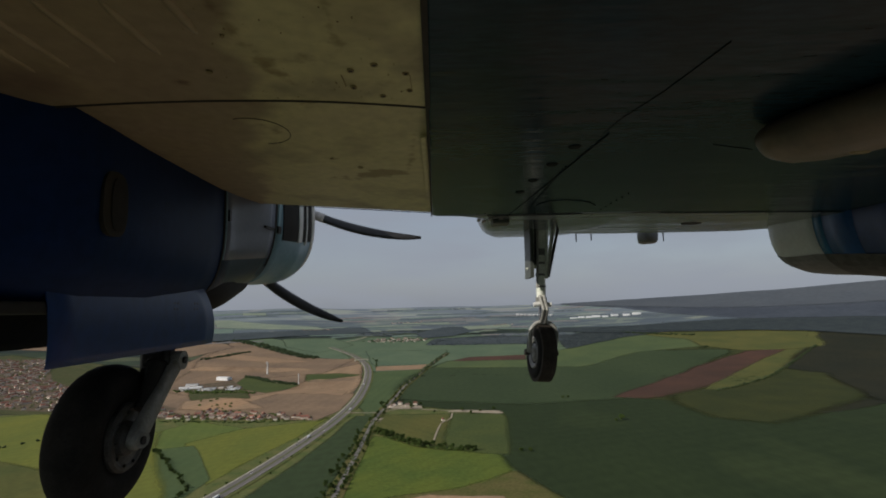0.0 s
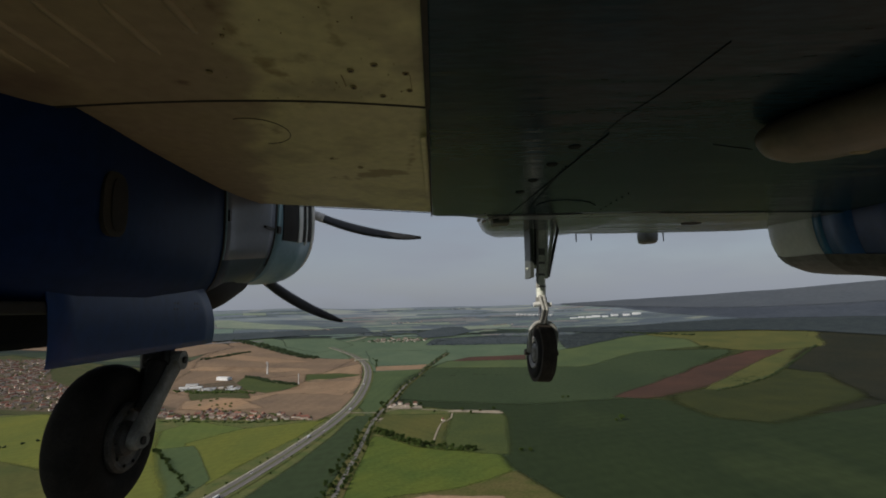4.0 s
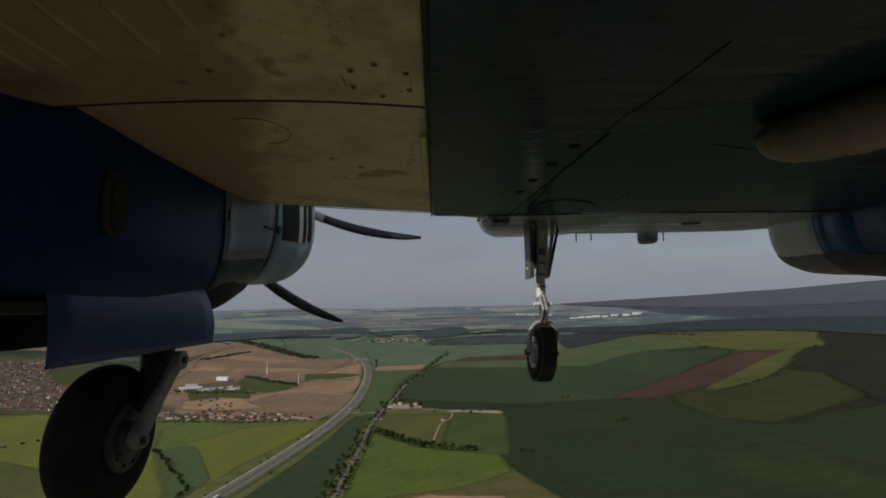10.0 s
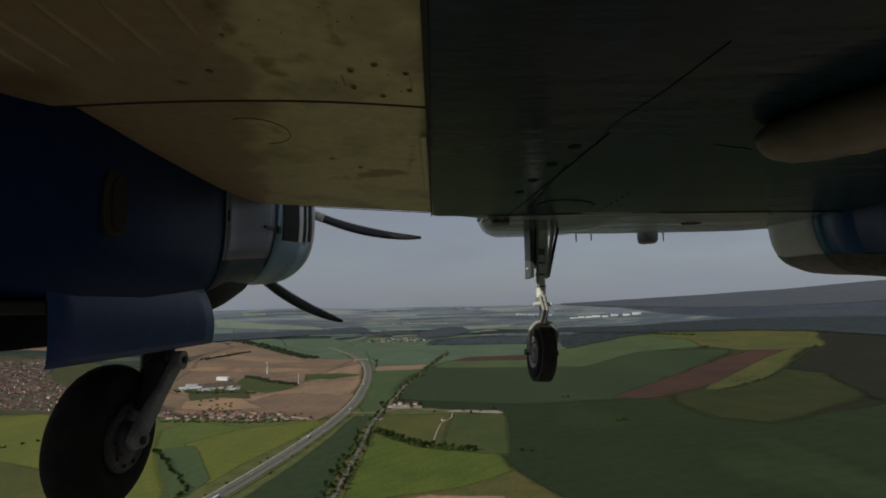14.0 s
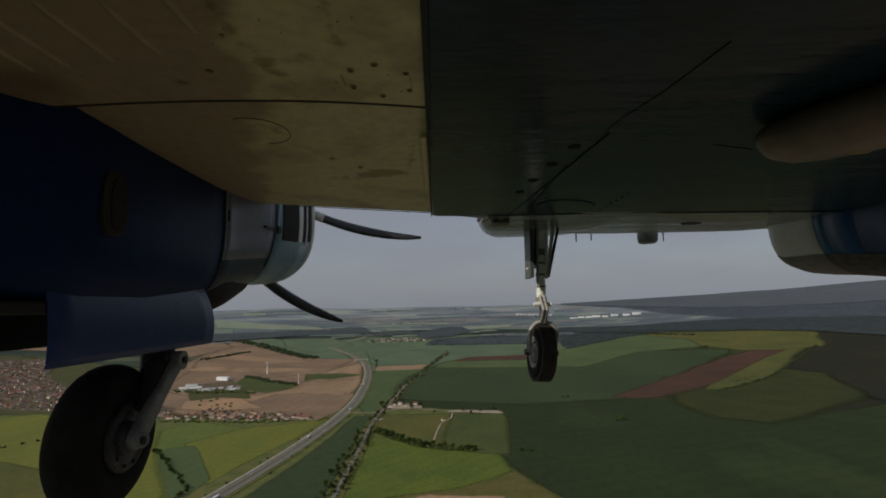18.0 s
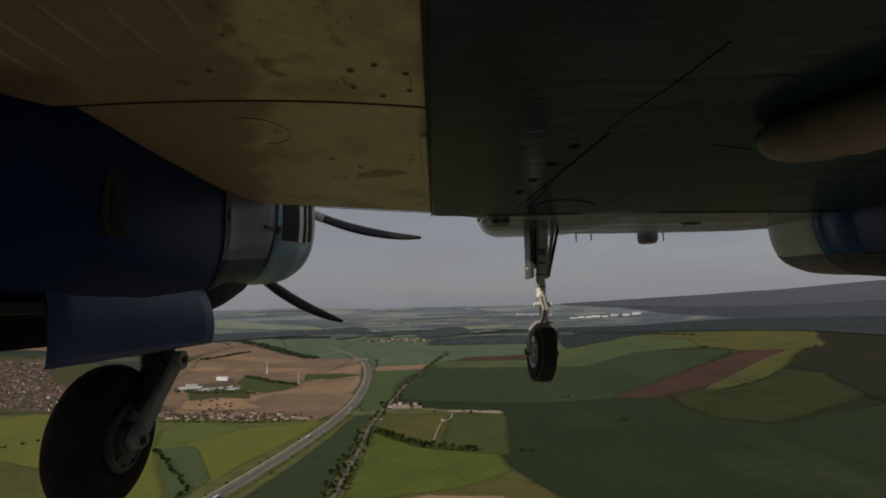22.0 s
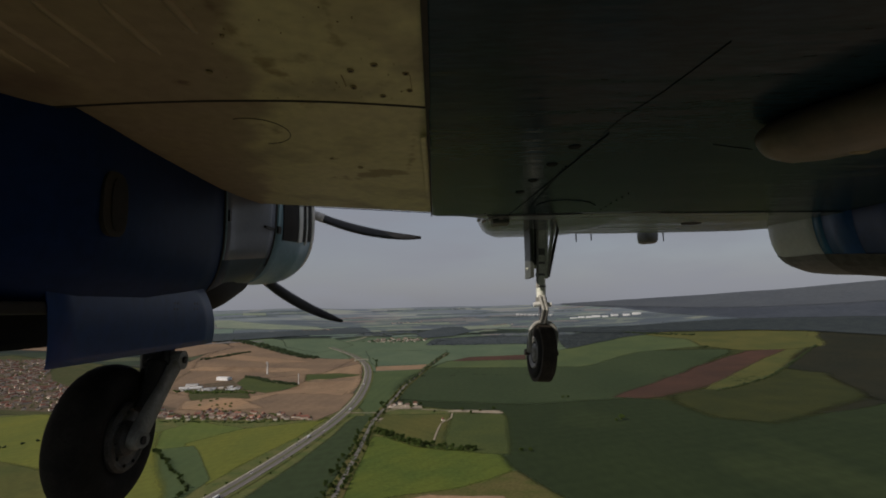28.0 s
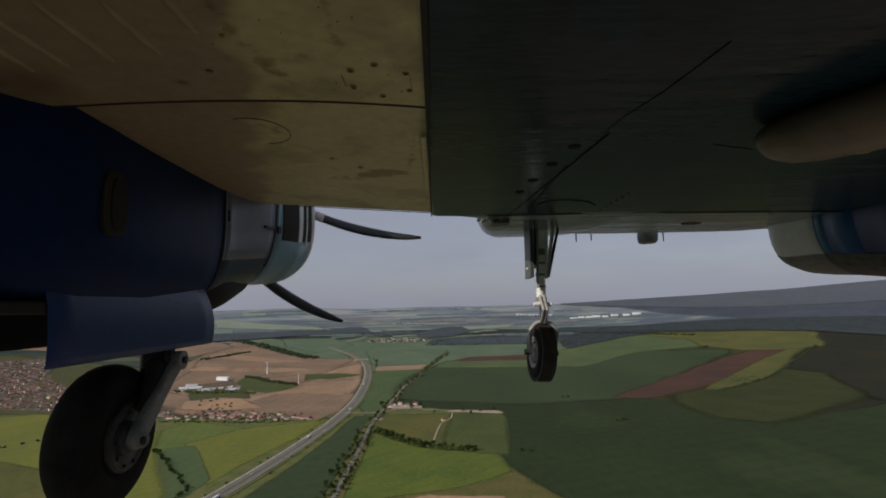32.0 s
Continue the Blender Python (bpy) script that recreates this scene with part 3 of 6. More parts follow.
field([(-2100, 2500), (-1047, 2148), (-808, 1662), (-575, 1434), (-330, 1304), (-330, 1240), (-640, 1150), (-1069, 1387), (-1264, 1440), (-1900, 1750), (-2300, 2100)], M_GARDEN, "gardens and rough grass about the village", 0.3, "meadow")
field([(-260, 2116), (800, 2520), (1250, 3080), (300, 3330), (-520, 3300), (-900, 3000), (-430, 2500)], M_BLUEGREEN, "dull green land before the far woods", 0.3)
field([(-1150, 2200), (-1270, 3140), (-970, 2840), (-420, 2480), (-345, 2100), (-310, 1300), (-560, 1290), (-1000, 1600)], M_SOIL_DARK, "dull ploughed land about the industrial yard", 0.35)
field([(-1150, 1380), (-330, 1270), (-262, 1330), (-150, 1400), (135, 1320), (200, 900), (240, 640), (-60, 600), (-420, 500), (-900, 850)], M_VERGE, "rough grass between the fields", 0.25, "meadow")
field([(60, 810), (112, 845), (140, 771), (165, 720), (170, 640), (-60, 640), (-80, 748), (10, 770)], M_SCRUB, "yellowish rough grass at the edge of the dark field", 0.6)
field([(-330, 2116), (-102, 2167), (-133, 1783), (-152, 1524), (-196, 1300), (-245, 1481), (-253, 1702)], M_DKGREEN2, "green strip of young barley beside the highway")
field([(-414, 2755), (7, 2750), (-48, 2426), (-83, 2301), (-310, 2309)], M_BLUEGREEN, "green meadow before a village")
field([(-303, 2270), (-83, 2311), (-104, 2186), (-285, 2165)], M_PEACH, "narrow band of pale sandy soil")
field([(-632, 1174), (-606, 1261), (-454, 1180), (-480, 1060), (-557, 1011)], M_GREEN2, "green wheat field below the village")
field([(-520, 1060), (-452, 1172), (-311, 1239), (-285, 1288), (-312, 1087), (-362, 874), (-370, 810), (-490, 997)], M_GREEN, "bright green field of young wheat beside the highway")
field([(-567, 1011), (-501, 1039), (-375, 831), (-380, 720), (-413, 764)], M_DKGREEN2, "darker green wedge of crop")
field([(-300, 640), (-262, 867), (-232, 1106), (-218, 1290), (-176, 1291), (-178, 993), (-174, 640)], M_DKGREEN3, "dark green strip between highway and lane")
field([(-152, 940), (-148, 1085), (-104, 1045), (-54, 992), (58, 958), (104, 950), (110, 860), (66, 815), (10, 775), (-75, 750), (-146, 723)], M_MEADOW, "bright green meadow behind a hedge")
field([(20, 1290), (129, 1275), (112, 1070), (102, 945), (60, 962), (5, 990)], M_PASTURE, "green plot beside the pasture", 0.7, "field", 46.0)
def patch(x, y, rx, ry, seed):
    """A ragged rounded outline."""
    out = []
    for k in range(30):
        a = 2 * math.pi * k / 30
        w = 1 + 0.35 * noise.noise(Vector((math.cos(a) * 1.8 + seed, math.sin(a) * 1.8, seed))) + 0.12 * noise.noise(Vector((math.cos(a) * 6, math.sin(a) * 6, seed)))
        out.append((x + rx * w * math.cos(a), y + ry * w * math.sin(a)))
    return out


field(patch(0, 712, 76, 34, 3.0), M_SOIL, "ragged patch of bare brown earth", 0.9)
field([(768, 1173), (950, 1290), (1290, 1630), (2300, 1720), (2300, 900), (1500, 450), (1100, 500), (1000, 900)], M_DKBROWN, "fallow running up to the hills, darkened for shade", 0.3)
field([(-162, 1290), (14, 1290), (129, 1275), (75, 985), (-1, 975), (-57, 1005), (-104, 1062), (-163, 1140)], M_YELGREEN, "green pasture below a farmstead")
# one green field in two tones: cloud shadow painted on the near half
field([(-126, 1685), (-94, 1976), (-32, 2212), (347, 2262), (810, 2497), (1290, 2420), (830, 1936), (497, 1460), (642, 1379), (768, 1173), (1054, 1273), (1500, 1500), (1200, 700), (600, 620), (240, 640), (165, 720), (136, 790), (108, 870), (100, 955), (116, 1077), (133, 1280), (-118, 1440)], M_DKGREEN, "vast dark green field, darkened for cloud shade", 0.5, "field", 34.0)
field([(-110, 1540), (-94, 1976), (-32, 2212), (347, 2262), (810, 2497), (1290, 2420), (830, 1936), (520, 1500), (200, 1440)], M_DKGREEN3, "far half of the green field, less darkened for cloud shade", 0.9, "field", 150.0)
# its near border is the cloud shadow's edge, drawn as a field
field([(-32, 2233), (31, 2382), (365, 2361), (610, 2634), (1010, 2955), (1251, 3068), (1381, 2886), (1265, 2593), (910, 2505), (549, 2172)], M_MIDGREEN, "green land before the woods, coloured as sunlit", 1.0, "field", 90.0)
field([(114, 2500), (389, 2523), (367, 2388), (31, 2392)], M_SOIL_RED, "faint band of reddish earth", 1.2)
field([(486, 1476), (595, 1592), (772, 1800), (1059, 2089), (1379, 2356), (1549, 2360), (1273, 2100), (1017, 1846), (821, 1630), (665, 1502), (552, 1461)], M_SOIL_RED, "long reddish brown ploughed field", 1.0, "field", 56.0)
field([(1209, 3047), (1438, 3182), (1648, 3182), (1861, 3129), (2007, 2989), (1960, 2762), (1726, 2405), (1578, 2365), (1384, 2409), (1300, 2578), (1348, 2820)], M_YELGREEN, "yellow-green field of ripening rapeseed", 1.0, "field", 90.0)
field([(780, 1569), (894, 1619), (1108, 1798), (1295, 1976), (1513, 2200), (1715, 2393), (1587, 2378), (1305, 2118), (1043, 1864), (849, 1647)], M_YELGREEN, "yellow-green strip beside a hedge", 1.1, "field", 45.0)
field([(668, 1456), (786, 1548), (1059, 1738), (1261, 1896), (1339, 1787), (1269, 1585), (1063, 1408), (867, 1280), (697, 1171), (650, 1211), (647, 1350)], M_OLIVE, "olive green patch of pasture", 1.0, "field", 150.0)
field([(2063, 2886), (2410, 2819), (2464, 2319), (1571, 1441), (1135, 1302), (1223, 1509), (1353, 1807), (1289, 1927), (1504, 2171), (1720, 2389)], M_DKBROWN, "brownish fallow slope below the hills, darkened for shade", 0.9, "field", 110.0)
field([(-686, 1522), (-580, 1634), (-523, 1737), (-504, 2105), (-391, 2350), (-339, 2048), (-302, 1618), (-305, 1380), (-326, 1304), (-437, 1317), (-575, 1434)], M_SOIL, "large brown ploughed field inside the highway bend")
field([(-647, 1493), (-560, 1527), (-519, 1690), (-430, 1628), (-288, 1622), (-281, 1359), (-311, 1256), (-441, 1281), (-553, 1317)], M_SOIL_DARK, "darker foot of the ploughed field", 0.8, "field", 30.0)
field([(-560, 1650), (-420, 1660), (-318, 1600), (-318, 1680), (-400, 1730), (-525, 1735)], M_PEACH, "pale band of the ploughed field", 0.8)
field([(-500, 1900), (-345, 1930), (-345, 1990), (-500, 1980)], M_SOIL_DARK, "dark band across the ploughed field", 0.8)
field([(-1100, 2200), (-700, 2160), (-560, 2200), (-620, 2250), (-1080, 2300)], M_SOIL, "lighter strip of ploughed land", 0.8)
field([(-1180, 2560), (-820, 2400), (-640, 2430), (-860, 2560), (-1150, 2700)], M_PEACH, "pale strip of ploughed land", 0.8)
field([(-1250, 3150), (-960, 2830), (-720, 2580), (-470, 2500), (-560, 2760), (-800, 3000), (-1100, 3250)], M_BLUEGREEN, "green land beyond the ploughed fields", 0.9)
field([(-2400, 2700), (-1500, 2650), (-1270, 2560), (-1200, 2900), (-1500, 3200), (-2400, 3200)], M_SOIL_DARK, "dull brown land far off", 0.9)
field([(-782, 2044), (-654, 1923), (-515, 1822), (-541, 1730), (-580, 1679), (-684, 1761), (-760, 1892)], M_PASTURE, "dull green patch between ploughed fields", 0.9)
field([(-551, 2085), (-430, 2101), (-333, 2065), (-429, 1993), (-506, 1917)], M_PASTURE, "narrow green band across the ploughed field", 0.9, "field", 40.0)
field([(-1047, 2148), (-1162, 2490), (-1258, 3130), (-975, 2810), (-716, 2546), (-449, 2480), (-511, 2133), (-682, 2036), (-765, 1965), (-764, 1769), (-808, 1662), (-980, 1800)], M_SOIL_DARK, "dull brown ploughed land with faint strips", 0.5)
field([(-1159, 1361), (-1069, 1387), (-640, 1150), (-567, 1000), (-420, 760), (-400, 640), (-648, 700), (-900, 1000)], M_GREEN, "bright green wheat field below the village")
field([(-1650, 1444), (-1240, 1100), (-1087, 794), (-1286, 732), (-1531, 488), (-2200, 900)], M_DKGREEN2, "dark green field on the plain")
field([(-1531, 488), (-1286, 720), (-1033, 780), (-832, 509), (-820, 284), (-653, 82), (-625, 17), (-1089, 124)], M_GREEN, "bright green field of young wheat")
field([(-799, 257), (-808, 470), (-660, 500), (-560, 300), (-600, 127), (-640, 78)], M_DKGREEN2, "dark wedge of crop ringed by bushes", 0.9)
field([(-805, 500), (-924, 1000), (-600, 860), (-420, 640), (-520, 330), (-590, 320), (-660, 520)], M_YELGREEN, "dull yellow-green field beside the highway", 0.7, "field", 24.0)
field([(-1363, 1124), (-1280, 1313), (-1077, 874)], M_PEACH, "pale bare soil by the village", 1.0)
field([(-2300, 2000), (-1900, 1750), (-1650, 1460), (-2200, 1000), (-2900, 1500)], M_SOIL_DARK, "dull brown ploughed land")
field([(-2900, 3080), (-2500, 3300), (-2400, 3150), (-2800, 2900)], M_RAPE, "distant field of yellow rapeseed", 1.5)


def lay_road(line, half, name, label, material=M_ASPHALT):
    return tagged(part(name, ribbon(line, half, 1.6), material), label, "road", kind="structure")


verge = tagged(part("verge", ribbon(HIGHWAY, 20, 1.2), M_VERGE), "dry grass verges of the highway", "verge", kind="structure")
highway = lay_road(HIGHWAY, 13.0, "road", "grey dual carriageway sweeping through the fields")
for s, w in ((0.0, 1.7), (12.0, 0.28), (-12.0, 0.28)):
    part("median" if s == 0 else "edge_line", ribbon(HIGHWAY, w, 1.9, s), M_VERGE if s == 0 else M_LINE, highway)
lane_verge = tagged(part("verge", ribbon(LANE, 13, 1.1), M_SCRUB), "rough grass along the old lane", "verge", kind="structure")
lane = lay_road(LANE, 3.6, "road", "narrow country lane lined with trees")
part("hard_shoulder", ribbon(HIGHWAY, 1.0, 1.85, 14.0), M_CONC, highway, "pale concrete shoulder")


# ---- the aircraft: origin at the camera's mount, y along the flight, z up ----
AIR = thing("aircraft", pose(0, 0, ALT), "blue and cream twin-engined aircraft in flight with its wheels down", "aircraft")
CX = 0.59          # centre line of the fuselage


def airfoil(x, le, te, zb, thick, lift=0.0, count=18):
    """A closed wing ring at span x, lower side near zb."""
    ring = []
    for k in range(count + 1):
        s = 0.5 - 0.5 * math.cos(math.pi * k / count)
        y = te + (le - te) * s
        d = (le - y) / (le - te)
        ring.append((x, y, zb + lift * s + 0.05 * max(0.0, 1 - d / 0.055) ** 2 + 0.03 * max(0.0, (d - 0.6) / 0.4) ** 2))
    for k in range(count - 1, 0, -1):
        s = 0.5 - 0.5 * math.cos(math.pi * k / count)
        y = te + (le - te) * s
        d = (le - y) / (le - te)
        ring.append((x, y, zb + lift * s + 0.045 + thick * (math.sqrt(max(d, 0)) * 1.55 * (1 - d) + 0.02)))
    return ring


def hinge(x):
    """Chordwise place of the bowed gap between wing and flap."""
    return min(1.071 + (0.284 if x > -0.4 else 0.172) * (x + 0.4) ** 2, 1.11)


def build_left_wing():
    inboard = [airfoil(x, 2.46 + 0.055 * (x + 0.055), hinge(x) + 0.003, 0.450 - 0.022 * (x + 0.055), 0.25, -0.044 * (x + 0.055)) for x in (-0.15, -0.25, -0.35, -0.45, -0.55, -0.65, -0.75, -0.87, -1.0)]
    wing = part("wing", loft([[(x - 0.0175 * (y - 2.45), y, z) for x, y, z in airfoil(-0.055, 2.46, hinge(-0.03) + 0.003, 0.450, 0.26)], *inboard, airfoil(-1.5, 2.38, 1.105, 0.50, 0.22, 0.05), airfoil(-3.4, 2.25, 1.05, 0.62, 0.18), airfoil(-5.6, 2.05, 1.02, 0.78, 0.10)]), M_CREAM, AIR, "cream-yellow wing underside with stains")
    flap = part("flap", loft([[(x - (0.0175 * y - 0.016 if x > -0.1 else 0), y, z + dz) for y, z in ((hinge(x) - 0.004, 0.452), (hinge(x) - 0.005, 0.50), (0.3, 0.56), (-0.25, 0.50), (-0.25, 0.488), (0.2, 0.462), (0.6, 0.452), (0.9, 0.4515))] for x, dz in ((-0.030, 0.0), (-0.11, 0.0014), (-0.2, 0.0034), (-0.3, 0.0056), (-0.4, 0.0078), (-0.5, 0.010), (-0.6, 0.0122), (-0.7, 0.0144), (-0.8, 0.0166), (-0.9, 0.0188), (-1.0, 0.024), (-2.2, 0.09), (-3.4, 0.17))]), M_CREAM, AIR, "cream-yellow landing flap with pressed beads")
    part("root_seam", box(-0.0405, 1.78, 0.4475, 0.006, 1.36, 0.004, m=pose(0, 0, 0, 0, 0, 1.0)), M_SEAM, wing)
    part("hinge_gap", bent_tube([(-0.03 - 0.04 * k, hinge(-0.03 - 0.04 * k), 0.4535 - 0.022 * (-0.03 - 0.04 * k + 0.046)) for k in range(27)], 0.0046), M_SEAM, wing)
    part("gap_strip", box(-0.0155, 0.42, 0.4475, 0.010, 1.36, 0.006, m=pose(0, 0, 0, 0, 0, 1.0)), M_SEAM, wing)
    part("leading_edge_seam", bent_tube([(-0.06 - 0.05 * k, 2.400 - 0.00275 * k, 0.4522 + 0.0032 * k + 0.0006 * math.sin(2.1 * k)) for k in range(14)], 0.0018), M_SEAM, wing, "grimy seam along the leading edge")
    # drain strip beside the root
    part("edge_strip", box(-0.054, 1.75, 0.4472, 0.014, 0.9, 0.003, 0.001, pose(0, 0, 0, 0, 0, 1.0)), M_CREAM, wing)
    # access panel of the flap: two short edges and six screws in rings
    for cx, cy, ln in ((-0.0575, 0.985, 0.075), (-0.190, 0.965, 0.05)):
        part("panel_edge", box(cx, cy, 0.4512, 0.0016, ln, 0.0012), M_STAIN, flap)
    for x, y in ((-0.1691, 0.9235), (-0.1211, 0.9029), (-0.065, 0.94), (-0.0626, 1.0174), (-0.121, 1.043), (-0.1758, 0.9982)):
        ring = part("screw_ring", lathe([(0.0050, -0.0006), (0.0068, -0.0010), (0.0068, 0.001), (0.0050, 0.001)], 16, "Z"), M_STAIN, flap)
        ring.location = (x, y, 0.4512)
        part("screw", lathe([(0.0, -0.0012), (0.0036, -0.0010), (0.0045, 0.001), (0.0, 0.001)], 10, "Z"), M_SEAM, ring).location = (0.0, 0.0, 0.0)
    # pressed beads along the outer flap
    for x, y0, y1 in ((-0.500, 0.70, 0.87), (-0.60, 0.69, 0.90), (-0.70, 0.70, 0.92), (-0.78, 0.72, 0.94), (-0.40, 0.66, 0.80)):
        bm = bmesh.new()
        v = bmesh.ops.create_uvsphere(bm, u_segments=12, v_segments=8, radius=1.0)["verts"]
        bmesh.ops.scale(bm, vec=(0.010, (y1 - y0) / 2, 0.006), verts=v)
        bmesh.ops.translate(bm, vec=(x, (y0 + y1) / 2, 0.452 - 0.022 * (x + 0.046)), verts=v)
        part("pressed_bead", bm, M_CREAM, flap, smooth=True)
    # rivet heads and chipped paint spots scattered over the flap
    g = random.Random(5)
    for k in range(34):
        x, y = g.uniform(-0.42, -0.08), g.uniform(0.70, 1.08)
        s = part("paint_chip", lathe([(0.0, -0.0012), (0.8, -0.001), (1.0, 0.001), (0.0, 0.001)], 7, "Z"), M_STAIN, flap)
        r = g.uniform(0.0008, 0.0021)
        s.matrix_local = Matrix.Translation((x, y, 0.4515 - 0.022 * (x + 0.046))) @ Matrix.Diagonal((r, r * g.uniform(0.8, 2.0), 1, 1))
    # oval inspection cover on the wing
    part("inspection_cover", bent_tube([(-0.47 + 0.080 * math.cos(a), 1.265 + 0.095 * math.sin(a), 0.4590) for a in [-1.9 + 0.16 * k for k in range(23)]], 0.0011), M_SEAM, wing, "round cover outlined by a dark seam")
    # stains
    for x, y, sx, sy, a in ((-0.44, 0.93, 0.006, 0.006, 5), (-0.26, 1.60, 0.008, 0.008, 0), (-0.36, 0.80, 0.004, 0.004, 0), (-0.33, 1.50, 0.006, 0.006, 0)):
        part("stain", lathe([(0.0, 0.0), (1.0, 0.0), (1.0, 0.004), (0.0, 0.004)], 20, "Z"), M_STAIN, wing).matrix_local = Matrix.Translation((x, y, 0.4525 - 0.022 * (x + 0.056) - 0.0045)) @ pose(0, 0, 0, 0, 0, a) @ Matrix.Diagonal((sx, sy, 0.5, 1))
    return wing


def hull_ring(y, cx, z0, z1, half, corner):
    """A fuselage ring: flat belly, rounded lower corners, domed roof."""
    out = []
    for k in range(17):
        out.append((cx - half + corner + (2 * half - 2 * corner) * k / 16, y, z0))
    for k in range(1, 7):
        a = -math.pi / 2 + math.pi / 2 * k / 6
        out.append((cx + half - corner + corner * math.cos(a), y, z0 + corner + corner * math.sin(a)))
    zs = z0 + corner + (z1 - z0 - corner) * 0.45
    for k in range(1, 4):
        out.append((cx + half, y, z0 + corner + (zs - z0 - corner) * k / 3))
    for k in range(1, 20):
        a = math.pi * k / 20
        out.append((cx + half * math.cos(a), y, zs + (z1 - zs) * math.sin(a)))
    for k in range(3, 0, -1):
        out.append((cx - half, y, z0 + corner + (zs - z0 - corner) * k / 3))
    for k in range(6, 0, -1):
        a = -math.pi / 2 + math.pi / 2 * k / 6
        out.append((cx - half + corner - corner * math.cos(a), y, z0 + corner + corner * math.sin(a)))
    return out


def build_fuselage():
    rings = []
    for y, z0, z1, h, c in ((-4.4, 1.0, 1.25, 0.08, 0.05), (-3.6, 0.82, 1.38, 0.24, 0.14), (-2.0, 0.53, 1.62, 0.50, 0.14), (-1.0, 0.455, 1.80, 0.588, 0.03), (0.0, 0.447, 1.95, 0.604, 0.015), (1.0, 0.446, 2.0, 0.622, 0.015), (2.0, 0.444, 1.98, 0.640, 0.015), (2.42, 0.443, 1.85, 0.648, 0.02), (2.44, 0.443, 1.84, 0.640, 0.025), (2.47, 0.4435, 1.83, 0.52, 0.035), (2.55, 0.4440, 1.80, 0.425, 0.05), (2.7, 0.4455, 1.72, 0.408, 0.06), (3.0, 0.4505, 1.60, 0.385, 0.08), (3.2, 0.4600, 1.52, 0.365, 0.09), (3.4, 0.4740, 1.45, 0.345, 0.10), (3.6, 0.4930, 1.40, 0.32, 0.12), (3.8, 0.516, 1.34, 0.30, 0.13), (4.2, 0.588, 1.22, 0.24, 0.13), (4.6, 0.71, 1.08, 0.15, 0.09), (4.75, 0.84, 0.98, 0.05, 0.03)):
        rings.append(hull_ring(y, CX, z0, z1, h, c))
    body = part("fuselage", loft(rings[:9]), M_BELLY, AIR, "dark glossy painted belly with oil streaks", smooth=True)
    part("nose_skin", loft(rings[8:]), M_NOSE, body, "grey-green nose skin with reflection streaks in its colour", smooth=True)
    # seams and rivet lines of the belly
    part("keel_seam", bent_tube([(0.427, 1.299, 0.445), (0.437, 1.187, 0.445), (0.474, 1.039, 0.445), (0.487, 0.953, 0.445), (0.504, 0.832, 0.445)], 0.0010), M_BELLY_SEAM, body)
    part("cross_seam", box(0.45, 2.455, 0.4415, 0.46, 0.004, 0.004), M_BELLY_SEAM, body)
    part("keel_edge", box(0.3795, 1.907, 0.4435, 0.003, 1.24, 0.004, 0.001, pose(0, 0, 0, 0, 0, 5.7)), M_BELLY_SEAM, body, "dark edge of the keel panel")
    for x0, y0, x1, y1, count in ((0.401, 1.60, 0.394, 2.30, 20), (0.05, 2.40, 0.36, 2.40, 9), (0.736, 2.549, 0.754, 2.023, 9)):
        for k in range(count):
            s = k / (count - 1)
            part("rivet", lathe([(0.0, -0.0025), (0.0036, -0.0012), (0.005, 0.001), (0.0, 0.002)], 8, "Z"), M_BELLY_SEAM, body).location = (x0 + (x1 - x0) * s, y0 + (y1 - y0) * s, 0.443)
    for x, y, r in ((0.378, 1.399, 0.019), (0.351, 1.574, 0.020), (0.325, 1.773, 0.020), (0.306, 1.958, 0.020)):
        part("drain_plate", lathe([(0.0, -0.003), (r * 0.8, -0.003), (r, 0.001), (0.0, 0.002)], 20, "Z"), M_BELLY_SEAM, body).location = (x, y, 0.4445)
    part("wheel_bay_edge", bent_tube([(0.419, 2.222, 0.442), (0.43, 2.174, 0.442), (0.457, 2.135, 0.442), (0.52, 2.118, 0.442), (0.594, 2.143, 0.442), (0.644, 2.184, 0.442), (0.688, 2.25, 0.442)], 0.0016), M_BELLY_SEAM, body)
    part("panel_seam", tube((0.773, 1.405, 0.445), (0.919, 1.462, 0.445), 0.0016, seg=6), M_BELLY_SEAM, body)
    for k in range(5):
        part("vent_slat", box(0.185 + 0.028 * k, 2.56 + 0.05 * (k % 2), 0.4395, 0.018, 0.07, 0.004, 0.001), M_GREYMET, body, "pale vent slat")
    part("drain_port", lathe([(0.0, -0.004), (0.05, -0.004), (0.062, 0.0), (0.062, 0.006), (0.0, 0.006)], 24, "Z"), M_BLACK, body, "black oval drain port").matrix_local = Matrix.Translation((1.42, 2.87, 0.4495)) @ Matrix.Diagonal((1.0, 0.8, 1, 1))
    # steps and aerials under the nose
    part("footstep", box(0.30, 2.62, 0.437, 0.09, 0.12, 0.03, 0.010), M_DOORIN, body)
    for x, ln in ((1.055, 0.040), (1.175, 0.032), (1.745, 0.050)):
        part("aerial", tube((x, 4.0, 0.56), (x, 4.0, 0.535 - ln), 0.006, 0.004, 8), M_DARKMET, body)
    part("lamp_housing", loft([oval(3.95 + 0.03 * k, 1.600, 0.462 + 0.0008 * abs(k) ** 2, 0.58, 0.082 - 0.012 * abs(k), 3.4, 16) for k in (-3, -2, -1, 0, 1, 2, 3)]), M_GREYMET, body, "pale rounded lamp housing", smooth=True)
    # long pale fairing under the belly
    rings = []
    # its axis runs outboard as it goes aft
    ax, wd = Vector((0.47, -0.883, 0.0)), Vector((0.883, 0.47, 0.0))
